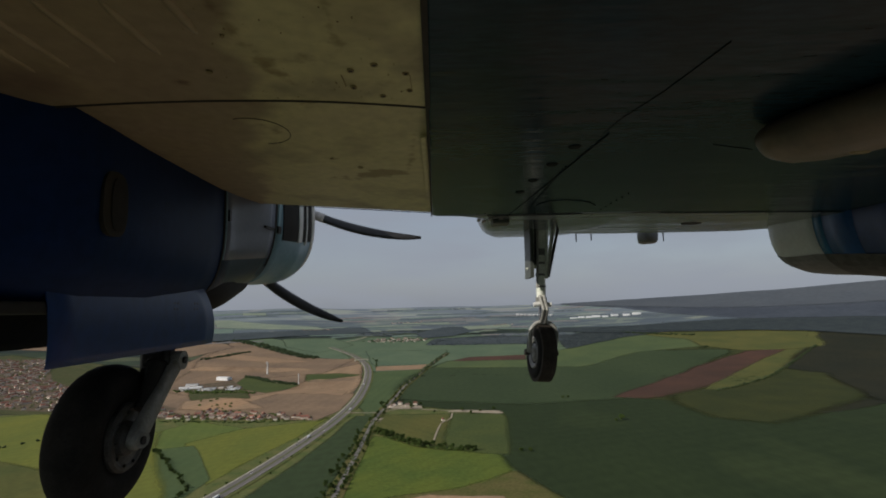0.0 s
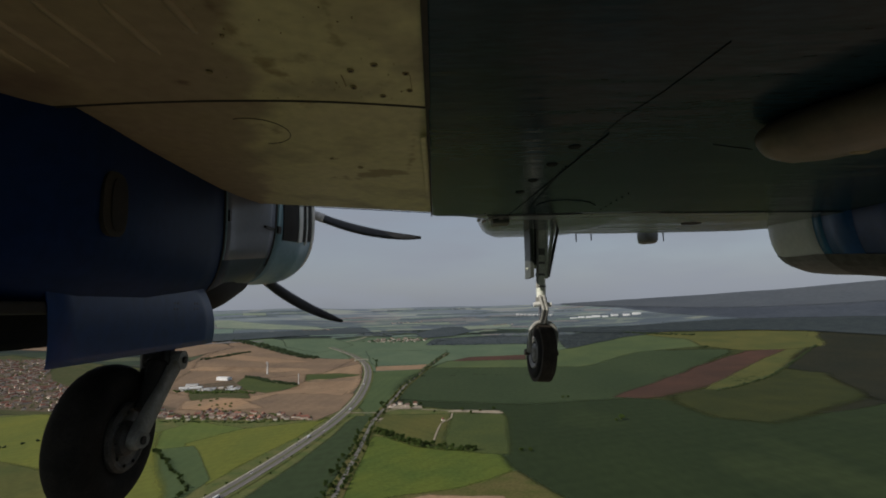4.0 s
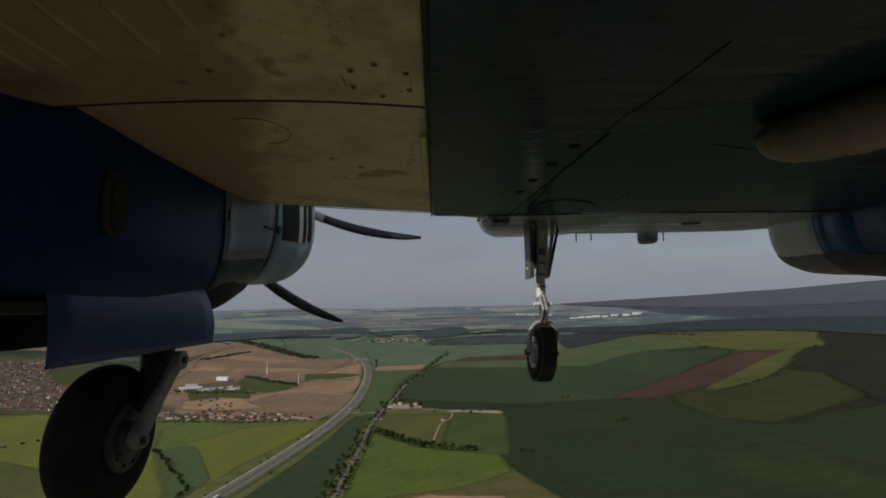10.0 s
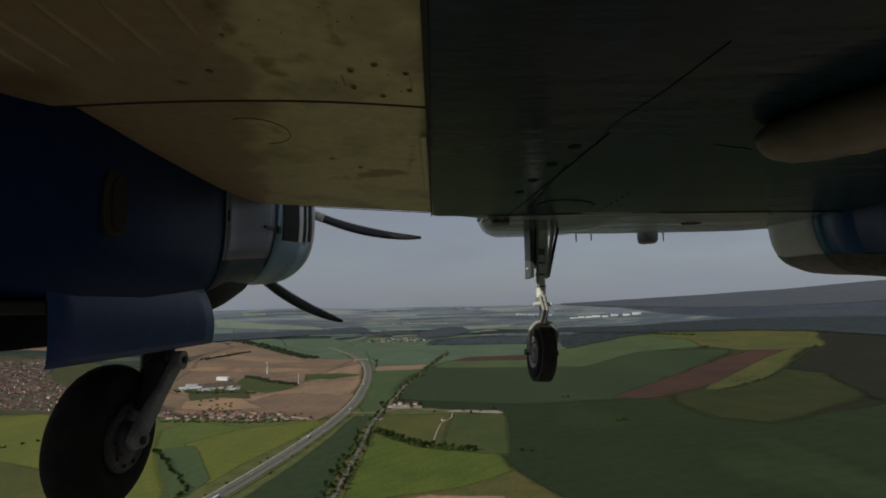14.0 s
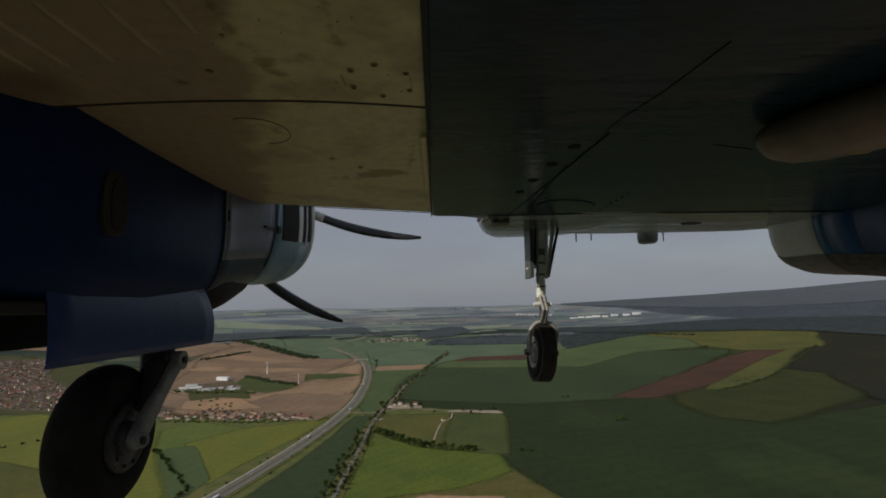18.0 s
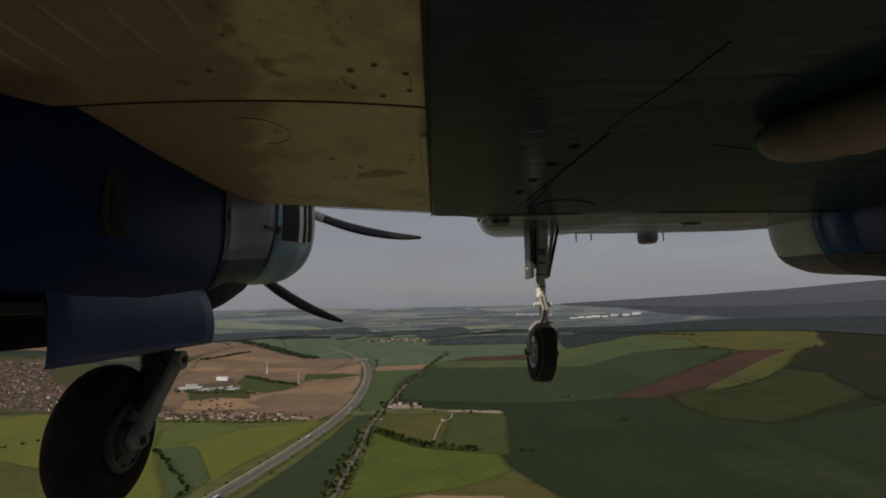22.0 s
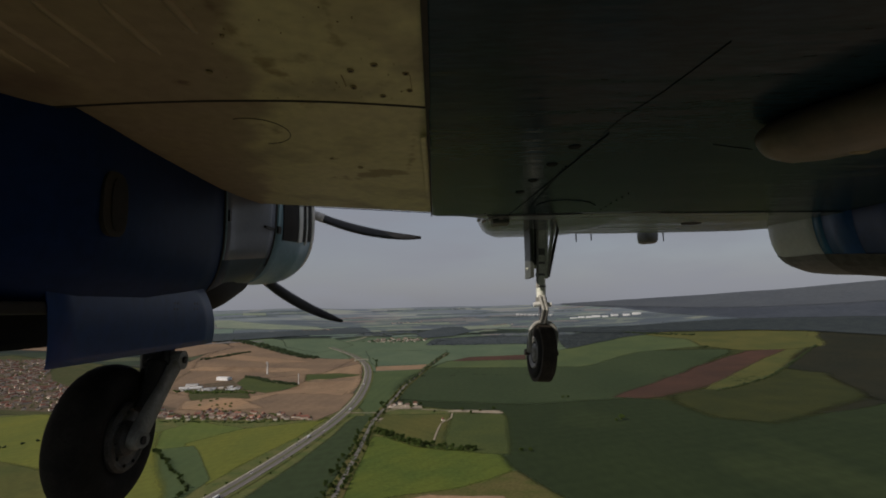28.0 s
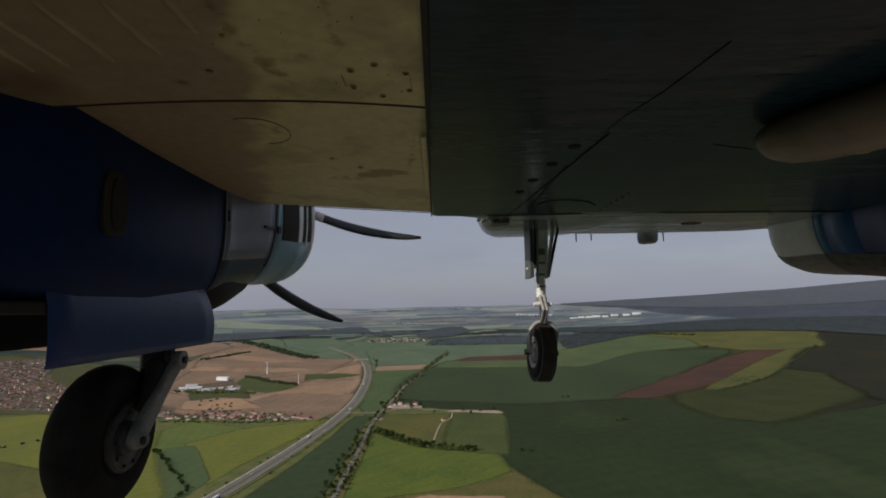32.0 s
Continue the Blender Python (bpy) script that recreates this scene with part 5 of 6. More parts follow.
def build_nose_gear():
    x, y = 0.585, 3.05
    leg = part("nose_gear_leg", lathe([(0.0, 0.14), (0.031, 0.14), (0.031, -0.10), (0.027, -0.115), (0.027, -0.325), (0.024, -0.33), (0.024, -0.36), (0.0, -0.36)], 24, "Z"), M_PALEGREEN, AIR, "pale green nose gear leg", smooth=False)
    leg.matrix_local = Matrix.Translation((x, y, 0.36)) @ pose(0, 0, 0, 0, 1.2, 0)
    part("piston", tube((0.0, 0, -0.36), (0, 0, -0.46), 0.018), M_CHROME, leg, "bright steel piston")
    part("collar", tube((0, 0, -0.31), (0, 0, -0.345), 0.033, seg=24), M_GREYMET, leg)
    part("upper_collar", tube((0, 0, -0.02), (0, 0, -0.06), 0.036, seg=24), M_GREYMET, leg)
    for s in (-1, 1):
        part("drag_brace", tube((0.055 + 0.02 * s, -0.03, 0.12), (0.028, -0.03, -0.20), 0.010, seg=10), M_PALEGREEN, leg)
        part("steering_lug", tube((0.012 * s, -0.035, -0.350), (0.052 * s, -0.035, -0.354), 0.013, seg=12), M_WHITE, leg)
        part("torque_link", tube((-0.004 + 0.012 * s, -0.04, -0.30), (0.012 + 0.010 * s, -0.07, -0.385), 0.009, seg=8), M_LIGHTMET, leg)
        part("torque_link", tube((0.012 + 0.010 * s, -0.07, -0.385), (0.012 * s, -0.03, -0.46), 0.008, seg=8), M_GREYMET, leg)
    part("hydraulic_hose", tube((-0.02, -0.04, 0.1), (-0.03, -0.045, -0.25), 0.007, seg=8), M_LIGHTMET, leg)
    part("hydraulic_hose", tube((-0.035, -0.04, 0.1), (-0.04, -0.05, -0.12), 0.006, seg=8), M_BLACK, leg)
    part("actuator", tube((0.105, -0.02, 0.1), (0.040, -0.03, -0.19), 0.009, seg=10), M_DARKMET, leg)
    part("actuator_rod", tube((0.078, -0.04, 0.1), (0.034, -0.045, -0.18), 0.006, seg=8), M_LIGHTMET, leg)
    part("side_stay", tube((-0.052, -0.03, 0.1), (-0.040, -0.035, -0.14), 0.011, seg=10), M_PALEGREEN, leg)
    for z in (-0.10, -0.17, -0.24):
        part("clamp", tube((0, 0, z), (0, 0, z - 0.012), 0.0315, seg=20), M_GREYMET, leg)
    door = part("nose_gear_door", curved_panel(x - 0.060, y - 0.10, y + 0.10, 0.165, 0.480, 0.004, t=0.022), M_DOORIN, AIR, "grey-green nose wheel door hanging open")
    part("door_link", tube((0.04, 0, -0.12), (-0.085, 0, -0.14), 0.007, seg=8), M_PALEGREEN, leg)
    c = Vector((0.567, 3.06, -0.275))
    turn = Matrix.Translation(c) @ pose(0, 0, 0, 0, 4, 7)
    wheel = part("nose_wheel", tyre(0.166, 0.105, 40), M_RUBBER, AIR, "worn black rubber nose wheel", smooth=True)
    wheel.matrix_local = turn
    part("rim", lathe([(0.0, -0.045), (0.03, -0.05), (0.06, -0.04), (0.085, -0.052), (0.092, -0.05), (0.092, 0.05), (0.06, 0.04), (0.03, 0.05), (0.0, 0.045)], 28, "X"), M_GREYMET, wheel)
    pts = [(0.078, -0.02, 0.0)] + [(0.080 * math.cos(math.pi * k / 12), -0.035, 0.110 + 0.072 * math.sin(math.pi * k / 12)) for k in range(13)] + [(-0.078, -0.02, 0.0)]
    for k in (-1, 0, 1):
        part("tread_rib", lathe([(0.160, 0.028 * k - 0.0134), (0.1672, 0.028 * k - 0.0130), (0.1672, 0.028 * k + 0.0130), (0.160, 0.028 * k + 0.0134)], 40, "X"), M_TREAD, wheel, smooth=False)
    fork = bent_tube(pts, 0.012, 10)
    part("fork", fork, M_LIGHTMET, wheel, "pale grey fork over the wheel")
    for s in (-1, 1):
        part("axle_nut", tube((0.07 * s, 0, 0), (0.10 * s, 0, 0), 0.018, seg=8), M_DARKMET, wheel)
    part("fork_stem", tube((0.0, -0.01, 0.17), (0.012, -0.01, 0.27), 0.030, 0.016, 14), M_DARKMET, wheel, "dark tapering fork stem")
    return leg


build_fuselage()
build_left_wing()
build_right_wing()
build_left_nacelle()
build_right_nacelle()
build_main_gear()
build_gear_doors()
build_nose_gear()


# ---- far hills ----
def build_hills(rings, material, label):
    bm = bmesh.new()
    seg, prev = 240, None
    for r in rings:
        cur = []
        for k in range(seg + 1):
            a = 2 * math.pi * k / seg
            x, y = r * math.sin(a), r * math.cos(a)
            cur.append(bm.verts.new((x, y, lie(x, y) + 2.0)))
        if prev:
            for k in range(seg):
                bm.faces.new((prev[k], prev[k + 1], cur[k + 1], cur[k]))
        prev = cur
    bmesh.ops.recalc_face_normals(bm, faces=bm.faces)
    for f in bm.faces:
        if f.normal.z < 0:
            f.normal_flip()
    return tagged(part("backdrop", bm, material, smooth=True), label, "hills", kind="structure")


# both rings carry their haze as emission
build_hills((3650, 3800, 4000, 4150, 4300), M_HILLS, "far blue-grey farmland glowing faintly in place of haze")
build_hills((4300, 4500, 4650, 4800, 4900), M_HILLS2, "blue-grey horizon hills glowing in place of haze")

# ---- trees ----
RNG = random.Random(11)


def leaf_crown(seed, height, width, base, count, leaf):
    """A crown of many small tilted leaf clumps with an uneven outline."""
    g = random.Random(seed)
    verts, faces = [], []
    lobes = [(g.uniform(-0.3, 0.3) * width, g.uniform(-0.3, 0.3) * width, base + (height - base) * g.uniform(0.25, 0.8), g.uniform(0.28, 0.5) * width) for _ in range(7)]
    lobes.append((0, 0, base + (height - base) * 0.55, width * 0.45))
    for _ in range(count):
        lx, ly, lz, lr = g.choice(lobes)
        v = Vector((g.gauss(0, 1), g.gauss(0, 1), g.gauss(0, 1))).normalized() * lr * g.uniform(0.7, 1.08)
        c = Vector((lx + v.x, ly + v.y, min(max(lz + v.z * 0.9, base), height)))
        q = Euler((g.uniform(0, 6), g.uniform(0, 6), g.uniform(0, 6))).to_matrix()
        s = leaf * g.uniform(0.6, 1.3)
        i = len(verts)
        for a, b, w in ((-1, -0.7, 0.0), (0.2, -1, 0.25), (1, 0.1, 0.0), (0.4, 0.9, 0.3), (-0.8, 0.6, 0.1)):
            verts.append(tuple(c + q @ Vector((a * s, b * s, w * s))))
        faces.append((i, i + 1, i + 2, i + 3, i + 4))
    bm = bmesh.new()
    vs = [bm.verts.new(v) for v in verts]
    for f in faces:
        bm.faces.new([vs[k] for k in f])
    return bm


def build_tree(seed, height, width, label):
    t = thing("tree", pose(0, 0, -50), label, "tree", "trees and bushes along the lanes")
    trunk = tube((0, 0, 0), (0.15, 0.1, height * 0.45), 0.035 * height, 0.018 * height, 7)
    g = random.Random(seed + 50)
    for k in range(4):
        a = 1.57 * k + g.uniform(-0.5, 0.5)
        add_tube(trunk, (0.1, 0.05, height * 0.3), (math.cos(a) * width * 0.28, math.sin(a) * width * 0.28, height * 0.62), 0.012 * height, 0.006 * height, 5)
    part("trunk", trunk, M_BARK, t)
    part("crown", leaf_crown(seed, height, width, height * 0.16, 130, width * 0.13), M_LEAF, t)
    return t


TREES = [build_tree(1, 9.5, 8.0, "broad-crowned green tree beside the lane"), build_tree(2, 7.0, 6.5, "rounded leafy tree beside the lane"), build_tree(3, 12.0, 8.0, "tall leafy tree above the hedgerow"), build_tree(4, 4.2, 5.2, "low spreading bush in rough grass")]
USED = set()


def plant_tree(kind, x, y, scale=1.0):
    m = pose(x, y, lie(x, y) + 0.3, 0, 0, RNG.uniform(0, 360)) @ Matrix.Scale(scale, 4)
    if kind in USED:
        ob = copy_thing(TREES[kind], pose(0, 0, 0))
    else:
        USED.add(kind)
        ob = TREES[kind]
    ob.matrix_basis = m
    return ob


def line_of_trees(line, lo, hi, spacing, side, jitter, kinds, chance=1.0, size=1.0):
    pts = fine(line, spacing)
    for a, b in zip(pts, pts[1:]):
        if lo < a.y < hi and RNG.random() < chance:
            d = (b - a).normalized()
            n = Vector((-d.y, d.x))
            w = side + RNG.uniform(-jitter, jitter)
            plant_tree(RNG.choice(kinds), a.x + n.x * w + RNG.uniform(-3, 3), a.y + n.y * w + RNG.uniform(-3, 3), size * RNG.uniform(0.75, 1.2))


line_of_trees(LANE, 700, 1800, 22, 8.0, 2.5, (1, 3, 3, 3), 0.75)
line_of_trees(LANE, 700, 1800, 18, -9.0, 3, (0, 1, 3, 3), 0.8, 0.85)
HEDGE = [(-150, 1122), (-104, 1062), (-56, 1005), (-1, 979), (59, 967)]
line_of_trees(LANE, 700, 1150, 13, 17, 7, (0, 1, 2, 3, 3), 0.8, 0.8)
line_of_trees(HIGHWAY, 740, 1500, 30, -19.5, 2.5, (3,), 0.4, 0.55)
line_of_trees(HIGHWAY, 740, 2400, 26, 20, 2.5, (3,), 0.4, 0.55)
line_of_trees([Vector(p) for p in HEDGE], 0, 2000, 8, 0, 6, (0, 1, 2, 3))
line_of_trees([Vector(p) for p in HEDGE[:4]], 0, 2000, 10, 6, 5, (0, 1, 2, 3))
line_of_trees([Vector((-557, 1011)), Vector((-469, 895)), Vector((-390, 796)), Vector((-370, 700))], 0, 2000, 13, 0, 3, (1, 3, 3), 0.9)
for _x, _y in ((-175, 1420), (-98, 1400), (-90, 1370), (-160, 1365), (-60, 1372), (40, 1322), (85, 1318), (134, 955), (150, 952), (-30, 1320), (60, 1290), (120, 1330), (-100, 1440), (-70, 1425), (380, 1180), (395, 1184), (330, 1480), (345, 1484), (-345, 2480), (-330, 2440), (-318, 2395), (-312, 2350), (-305, 2300), (-300, 2250)):
    plant_tree(RNG.choice((0, 1, 3)), _x, _y, RNG.uniform(0.8, 1.3))

ICO = bmesh.new()
bmesh.ops.create_icosphere(ICO, subdivisions=1, radius=1.0)
ICO.verts.ensure_lookup_table()
ICO_V = [tuple(v.co) for v in ICO.verts]
ICO_F = [tuple(v.index for v in f.verts) for f in ICO.faces]
ICO.free()


def woods(spots, name, label, low=3.0, high=8.0, seed=1, material=None):
    """Many ragged tree clumps in one mesh, for woods and hedges far off."""
    g = random.Random(seed)
    verts, faces = [], []
    for x, y in spots:
        for _ in range(2):
            w, h = g.uniform(low, high) * 0.8, g.uniform(low, high)
            if material in (M_WOODS_FAR, M_WOODS_MID, M_WOODS_HILL):
                w, h = w * 2.4, h * 0.32
            cx, cy, i = x + g.uniform(-w, w), y + g.uniform(-w, w), len(verts)
            z = lie(cx, cy)
            for a, b, c in ICO_V:
                k = g.uniform(0.6, 1.25)
                verts.append((cx + a * w * k, cy + b * w * k, z + h * 0.5 + c * h * 0.62 * k))
            faces.extend(tuple(i + q for q in f) for f in ICO_F)
    me = bpy.data.meshes.new(name)
    me.from_pydata(verts, [], faces)
    me.materials.append(material or M_WOODS)
    me.polygons.foreach_set("use_smooth", [True] * len(faces))
    return tagged(new(name, me), label, name.replace("_", " "), kind="stuff")


def along(pts, spacing, spread, seed=1):
    g = random.Random(seed)
    return [(p.x + g.uniform(-spread, spread), p.y + g.uniform(-spread, spread)) for p in fine([Vector(p) for p in pts], spacing)]


def inside(poly, count, seed=1):
    g = random.Random(seed)
    xs, ys = [p[0] for p in poly], [p[1] for p in poly]
    out = []
    while len(out) < count:
        x, y = g.uniform(min(xs), max(xs)), g.uniform(min(ys), max(ys))
        hit = False
        for (ax, ay), (bx, by) in zip(poly, poly[1:] + poly[:1]):
            if (ay > y) != (by > y) and x < (bx - ax) * (y - ay) / (by - ay) + ax:
                hit = not hit
        if hit:
            out.append((x, y))
    return out


woods(along([(-1268, 3154), (-1056, 2978), (-776, 2655), (-628, 2526)], 2.5, 30), "woodland", "dark belt of woods across the ploughed land", 4, 9, 2)
woods(along([(-1162, 2490), (-1036, 2729)], 3, 16), "woodland", "thin dark belt of trees on a field edge", 3, 8, 3)
woods(along([(-783, 2057), (-663, 1949), (-591, 1888), (-527, 1852)], 2.5, 12), "hedgerow", "dark hedge beside a green patch", 3, 7, 4)
woods(along([(1113, 3185), (1270, 3044), (1419, 2945)], 7, 18), "woodland", "dark tongue of woods beside pale fields", 5, 10, 5)
field([(640, 2700), (1000, 3000), (1300, 3130), (1900, 3240), (2300, 3000), (2500, 3400), (1500, 3500), (700, 3200)], M_WOODS_FAR, "closed dark canopy of the broad forest", 2.0, "woodland")
woods(inside([(620, 2680), (1000, 3000), (1300, 3150), (1900, 3260), (2300, 3000), (2500, 3400), (1500, 3500), (700, 3200)], 2600, 6), "woodland", "broad dark forest below the hills", 4, 8, 6, M_WOODS_FAR)
field([(-100, 2960), (500, 2910), (700, 3150), (300, 3290), (-60, 3200)], M_WOODS_MID, "closed dark canopy beside the far village", 2.0, "woodland")
woods(inside([(-100, 2950), (500, 2900), (700, 3150), (300, 3300), (-60, 3200)], 700, 7), "woodland", "dark woods beside the far village", 4, 8, 7, M_WOODS_MID)
woods(inside([(2000, 2150), (2500, 2500), (2800, 2300), (2300, 1800)], 500, 8), "woodland", "forest on the dark hillside", 5, 10, 8, M_WOODS_FAR)
woods(inside([(-1500, 3300), (-700, 3350), (-250, 3420), (-900, 3560), (-1700, 3500)], 900, 9), "woodland", "far belt of dark woods", 4, 8, 9, M_WOODS_HILL)
woods(along([(1724, 2406), (1503, 2186), (1291, 1964), (1089, 1767), (882, 1598), (794, 1544)], 9, 5), "hedgerow", "dark hedge winding between pale fields", 2, 6, 10)
woods(along([(-40, 2425), (-80, 2208), (-107, 2024), (-136, 1800)], 6, 9), "hedgerow", "line of trees along the lane", 2.5, 6, 11)
woods(along([(15, 2640), (-20, 2520), (-42, 2430)], 8, 12), "hedgerow", "line of trees beyond the fields", 3, 6, 12)
woods(inside([(1225, 2535), (1290, 2560), (1300, 2520), (1240, 2505)], 18, 13), "thicket", "dark thicket standing in the field", 3, 7, 13)
woods(inside([(-229, 536), (-168, 654), (-85, 640), (-80, 330), (-86, 121), (-85, -87), (-122, -99), (-128, 300), (-200, 480)], 480, 14), "woodland", "dense green trees between lane and works", 3, 7, 14, M_LEAF)
woods(inside([(-300, 560), (-200, 620), (-165, 480), (-170, 300), (-230, 330)], 160, 15), "thicket", "green thicket beside the lane", 3, 6, 15, M_LEAF)
woods(along([(-799, 257), (-815, 470), (-640, 520), (-560, 320)], 12, 6), "hedgerow", "bushes ringing a dark wedge of crop", 2.5, 5, 16)
woods(along([(463, 1453), (540, 1470), (622, 1477), (713, 1516)], 14, 4), "hedgerow", "low dark scrub along the foot of the red field", 1.5, 3.0, 17)
woods(along([(-1040, 800), (-924, 1010), (-840, 1120), (-640, 1160)], 16, 8), "hedgerow", "scattered bushes along a ditch", 2.5, 5, 18)


def on_hills(az0, az1, r0, r1, count, seed):
    g = random.Random(seed)
    out = []
    for _ in range(count):
        a, r = radians(g.uniform(az0, az1)), g.uniform(r0, r1)
        out.append((r * math.sin(a), r * math.cos(a)))
    return out


def forest_floor(spans, label, lift=9.0, material=M_WOODS_LONG):
    """Dark closed canopy over a sweep of hill, from bearings and distances."""
    edge = [(r * math.sin(radians(a)), r * math.cos(radians(a))) for a, r in spans]
    return field(edge, material, label, lift, "woodland", 90.0)


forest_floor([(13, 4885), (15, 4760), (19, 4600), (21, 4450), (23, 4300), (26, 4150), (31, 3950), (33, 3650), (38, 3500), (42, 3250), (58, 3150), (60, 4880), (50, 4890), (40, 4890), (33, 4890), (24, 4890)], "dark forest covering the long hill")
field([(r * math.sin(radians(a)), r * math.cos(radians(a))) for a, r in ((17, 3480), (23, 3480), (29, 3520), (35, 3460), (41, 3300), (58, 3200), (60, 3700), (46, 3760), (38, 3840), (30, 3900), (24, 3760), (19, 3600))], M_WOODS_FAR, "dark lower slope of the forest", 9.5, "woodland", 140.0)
# crest band coloured paler to carry the haze along the hilltop
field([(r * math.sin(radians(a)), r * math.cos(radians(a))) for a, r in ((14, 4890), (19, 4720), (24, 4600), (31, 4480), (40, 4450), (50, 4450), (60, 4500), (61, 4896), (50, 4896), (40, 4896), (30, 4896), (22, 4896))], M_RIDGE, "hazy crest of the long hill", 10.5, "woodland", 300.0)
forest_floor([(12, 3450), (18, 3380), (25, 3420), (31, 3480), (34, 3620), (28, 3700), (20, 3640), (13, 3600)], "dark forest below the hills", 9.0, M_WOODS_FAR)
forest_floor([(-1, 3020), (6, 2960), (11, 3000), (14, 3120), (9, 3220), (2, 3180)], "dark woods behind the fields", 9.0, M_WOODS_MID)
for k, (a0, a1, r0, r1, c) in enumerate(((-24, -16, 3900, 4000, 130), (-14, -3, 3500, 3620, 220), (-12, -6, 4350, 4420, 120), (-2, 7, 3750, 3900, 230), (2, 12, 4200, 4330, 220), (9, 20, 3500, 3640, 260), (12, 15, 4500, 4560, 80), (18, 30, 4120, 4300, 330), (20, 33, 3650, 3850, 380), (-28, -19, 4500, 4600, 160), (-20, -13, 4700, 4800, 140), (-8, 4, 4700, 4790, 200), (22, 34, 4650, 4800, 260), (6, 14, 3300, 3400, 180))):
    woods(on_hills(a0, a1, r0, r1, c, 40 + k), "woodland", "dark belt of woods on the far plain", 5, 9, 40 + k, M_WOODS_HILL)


# thin strips of field on the far plain, haze already in their colours
_g = random.Random(77)
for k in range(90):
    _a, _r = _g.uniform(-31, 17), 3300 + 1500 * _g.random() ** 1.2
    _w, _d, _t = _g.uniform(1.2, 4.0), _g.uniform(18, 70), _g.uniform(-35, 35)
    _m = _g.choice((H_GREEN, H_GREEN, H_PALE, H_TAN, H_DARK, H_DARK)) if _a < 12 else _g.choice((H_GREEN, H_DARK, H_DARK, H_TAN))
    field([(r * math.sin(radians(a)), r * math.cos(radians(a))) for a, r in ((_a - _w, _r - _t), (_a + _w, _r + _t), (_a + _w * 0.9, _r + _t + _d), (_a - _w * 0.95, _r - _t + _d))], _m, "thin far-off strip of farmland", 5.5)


# ---- houses ----
def build_house(w, l, h, roof_h, roof_mat, label, windows=True):
    t = thing("house", pose(0, 0, -60), label, "house", "village houses")
    part("wall", box(0, 0, h / 2, w, l, h), M_PLASTER, t)
    bm = bmesh.new()
    o = 0.5
    a = [bm.verts.new(p) for p in ((-w / 2 - o, -l / 2 - o, h - 0.25), (w / 2 + o, -l / 2 - o, h - 0.25), (0, -l / 2 - o, h + roof_h), (-w / 2 - o, l / 2 + o, h - 0.25), (w / 2 + o, l / 2 + o, h - 0.25), (0, l / 2 + o, h + roof_h))]
    for f in ((0, 1, 2), (5, 4, 3), (0, 2, 5, 3), (2, 1, 4, 5), (1, 0, 3, 4)):
        bm.faces.new([a[k] for k in f])
    roof = part("roof", bm, roof_mat, t)
    part("chimney", box(w * 0.16, l * 0.2, h + roof_h * 0.8, 0.6, 0.6, 1.8), M_TILE_GREY, roof)
    if windows:
        for s in (-1, 1):
            for q in (-0.27, 0.27):
                part("window", box(s * w / 2, q * l, h * 0.55, 0.08, 1.1, 1.3), M_DARKGLASS, t)
        part("door", box(0.0, -l / 2, 1.05, 1.0, 0.1, 2.1), M_BARK, t)
    return t


HOUSES = [build_house(9, 13, 4.2, 3.8, M_TILE, "rendered village house with a red tiled roof"), build_house(8, 10, 5.6, 3.4, M_TILE, "two-storey rendered house with a red roof"), build_house(10, 17, 4.0, 4.0, M_TILE, "long farmhouse with a red tiled roof", False), build_house(9, 11, 5.0, 3.2, M_TILE_GREY, "rendered house with a brown roof", False), build_house(12, 26, 4.6, 3.0, M_TILE_GREY, "long barn with a weathered roof", False)]
HUSED = set()


def place_house(kind, x, y, turn, scale=1.0):
    if kind in HUSED:
        ob = copy_thing(HOUSES[kind], pose(0, 0, 0))
    else:
        HUSED.add(kind)
        ob = HOUSES[kind]
    ob.matrix_basis = pose(x, y, lie(x, y) + 0.4, 0, 0, turn) @ Matrix.Scale(scale, 4)
    return ob


def village(poly, count, turn, seed, kinds=(0, 3, 1, 2, 3, 0), trees=0.5, gap=15.0):
    g = random.Random(seed)
    placed = []
    for x, y in inside(poly, count * 6, seed):
        if len(placed) >= count:
            break
        if all((x - a) ** 2 + (y - b) ** 2 > gap ** 2 for a, b in placed):
            placed.append((x, y))
            place_house(g.choice(kinds), x, y, turn + g.choice((0, 90)) + g.uniform(-14, 14), g.uniform(0.85, 1.15))
    g2 = inside(poly, int(count * trees * 2), seed + 1)
    return [p for p in g2 if all((p[0] - a) ** 2 + (p[1] - b) ** 2 > 9 ** 2 for a, b in placed)]


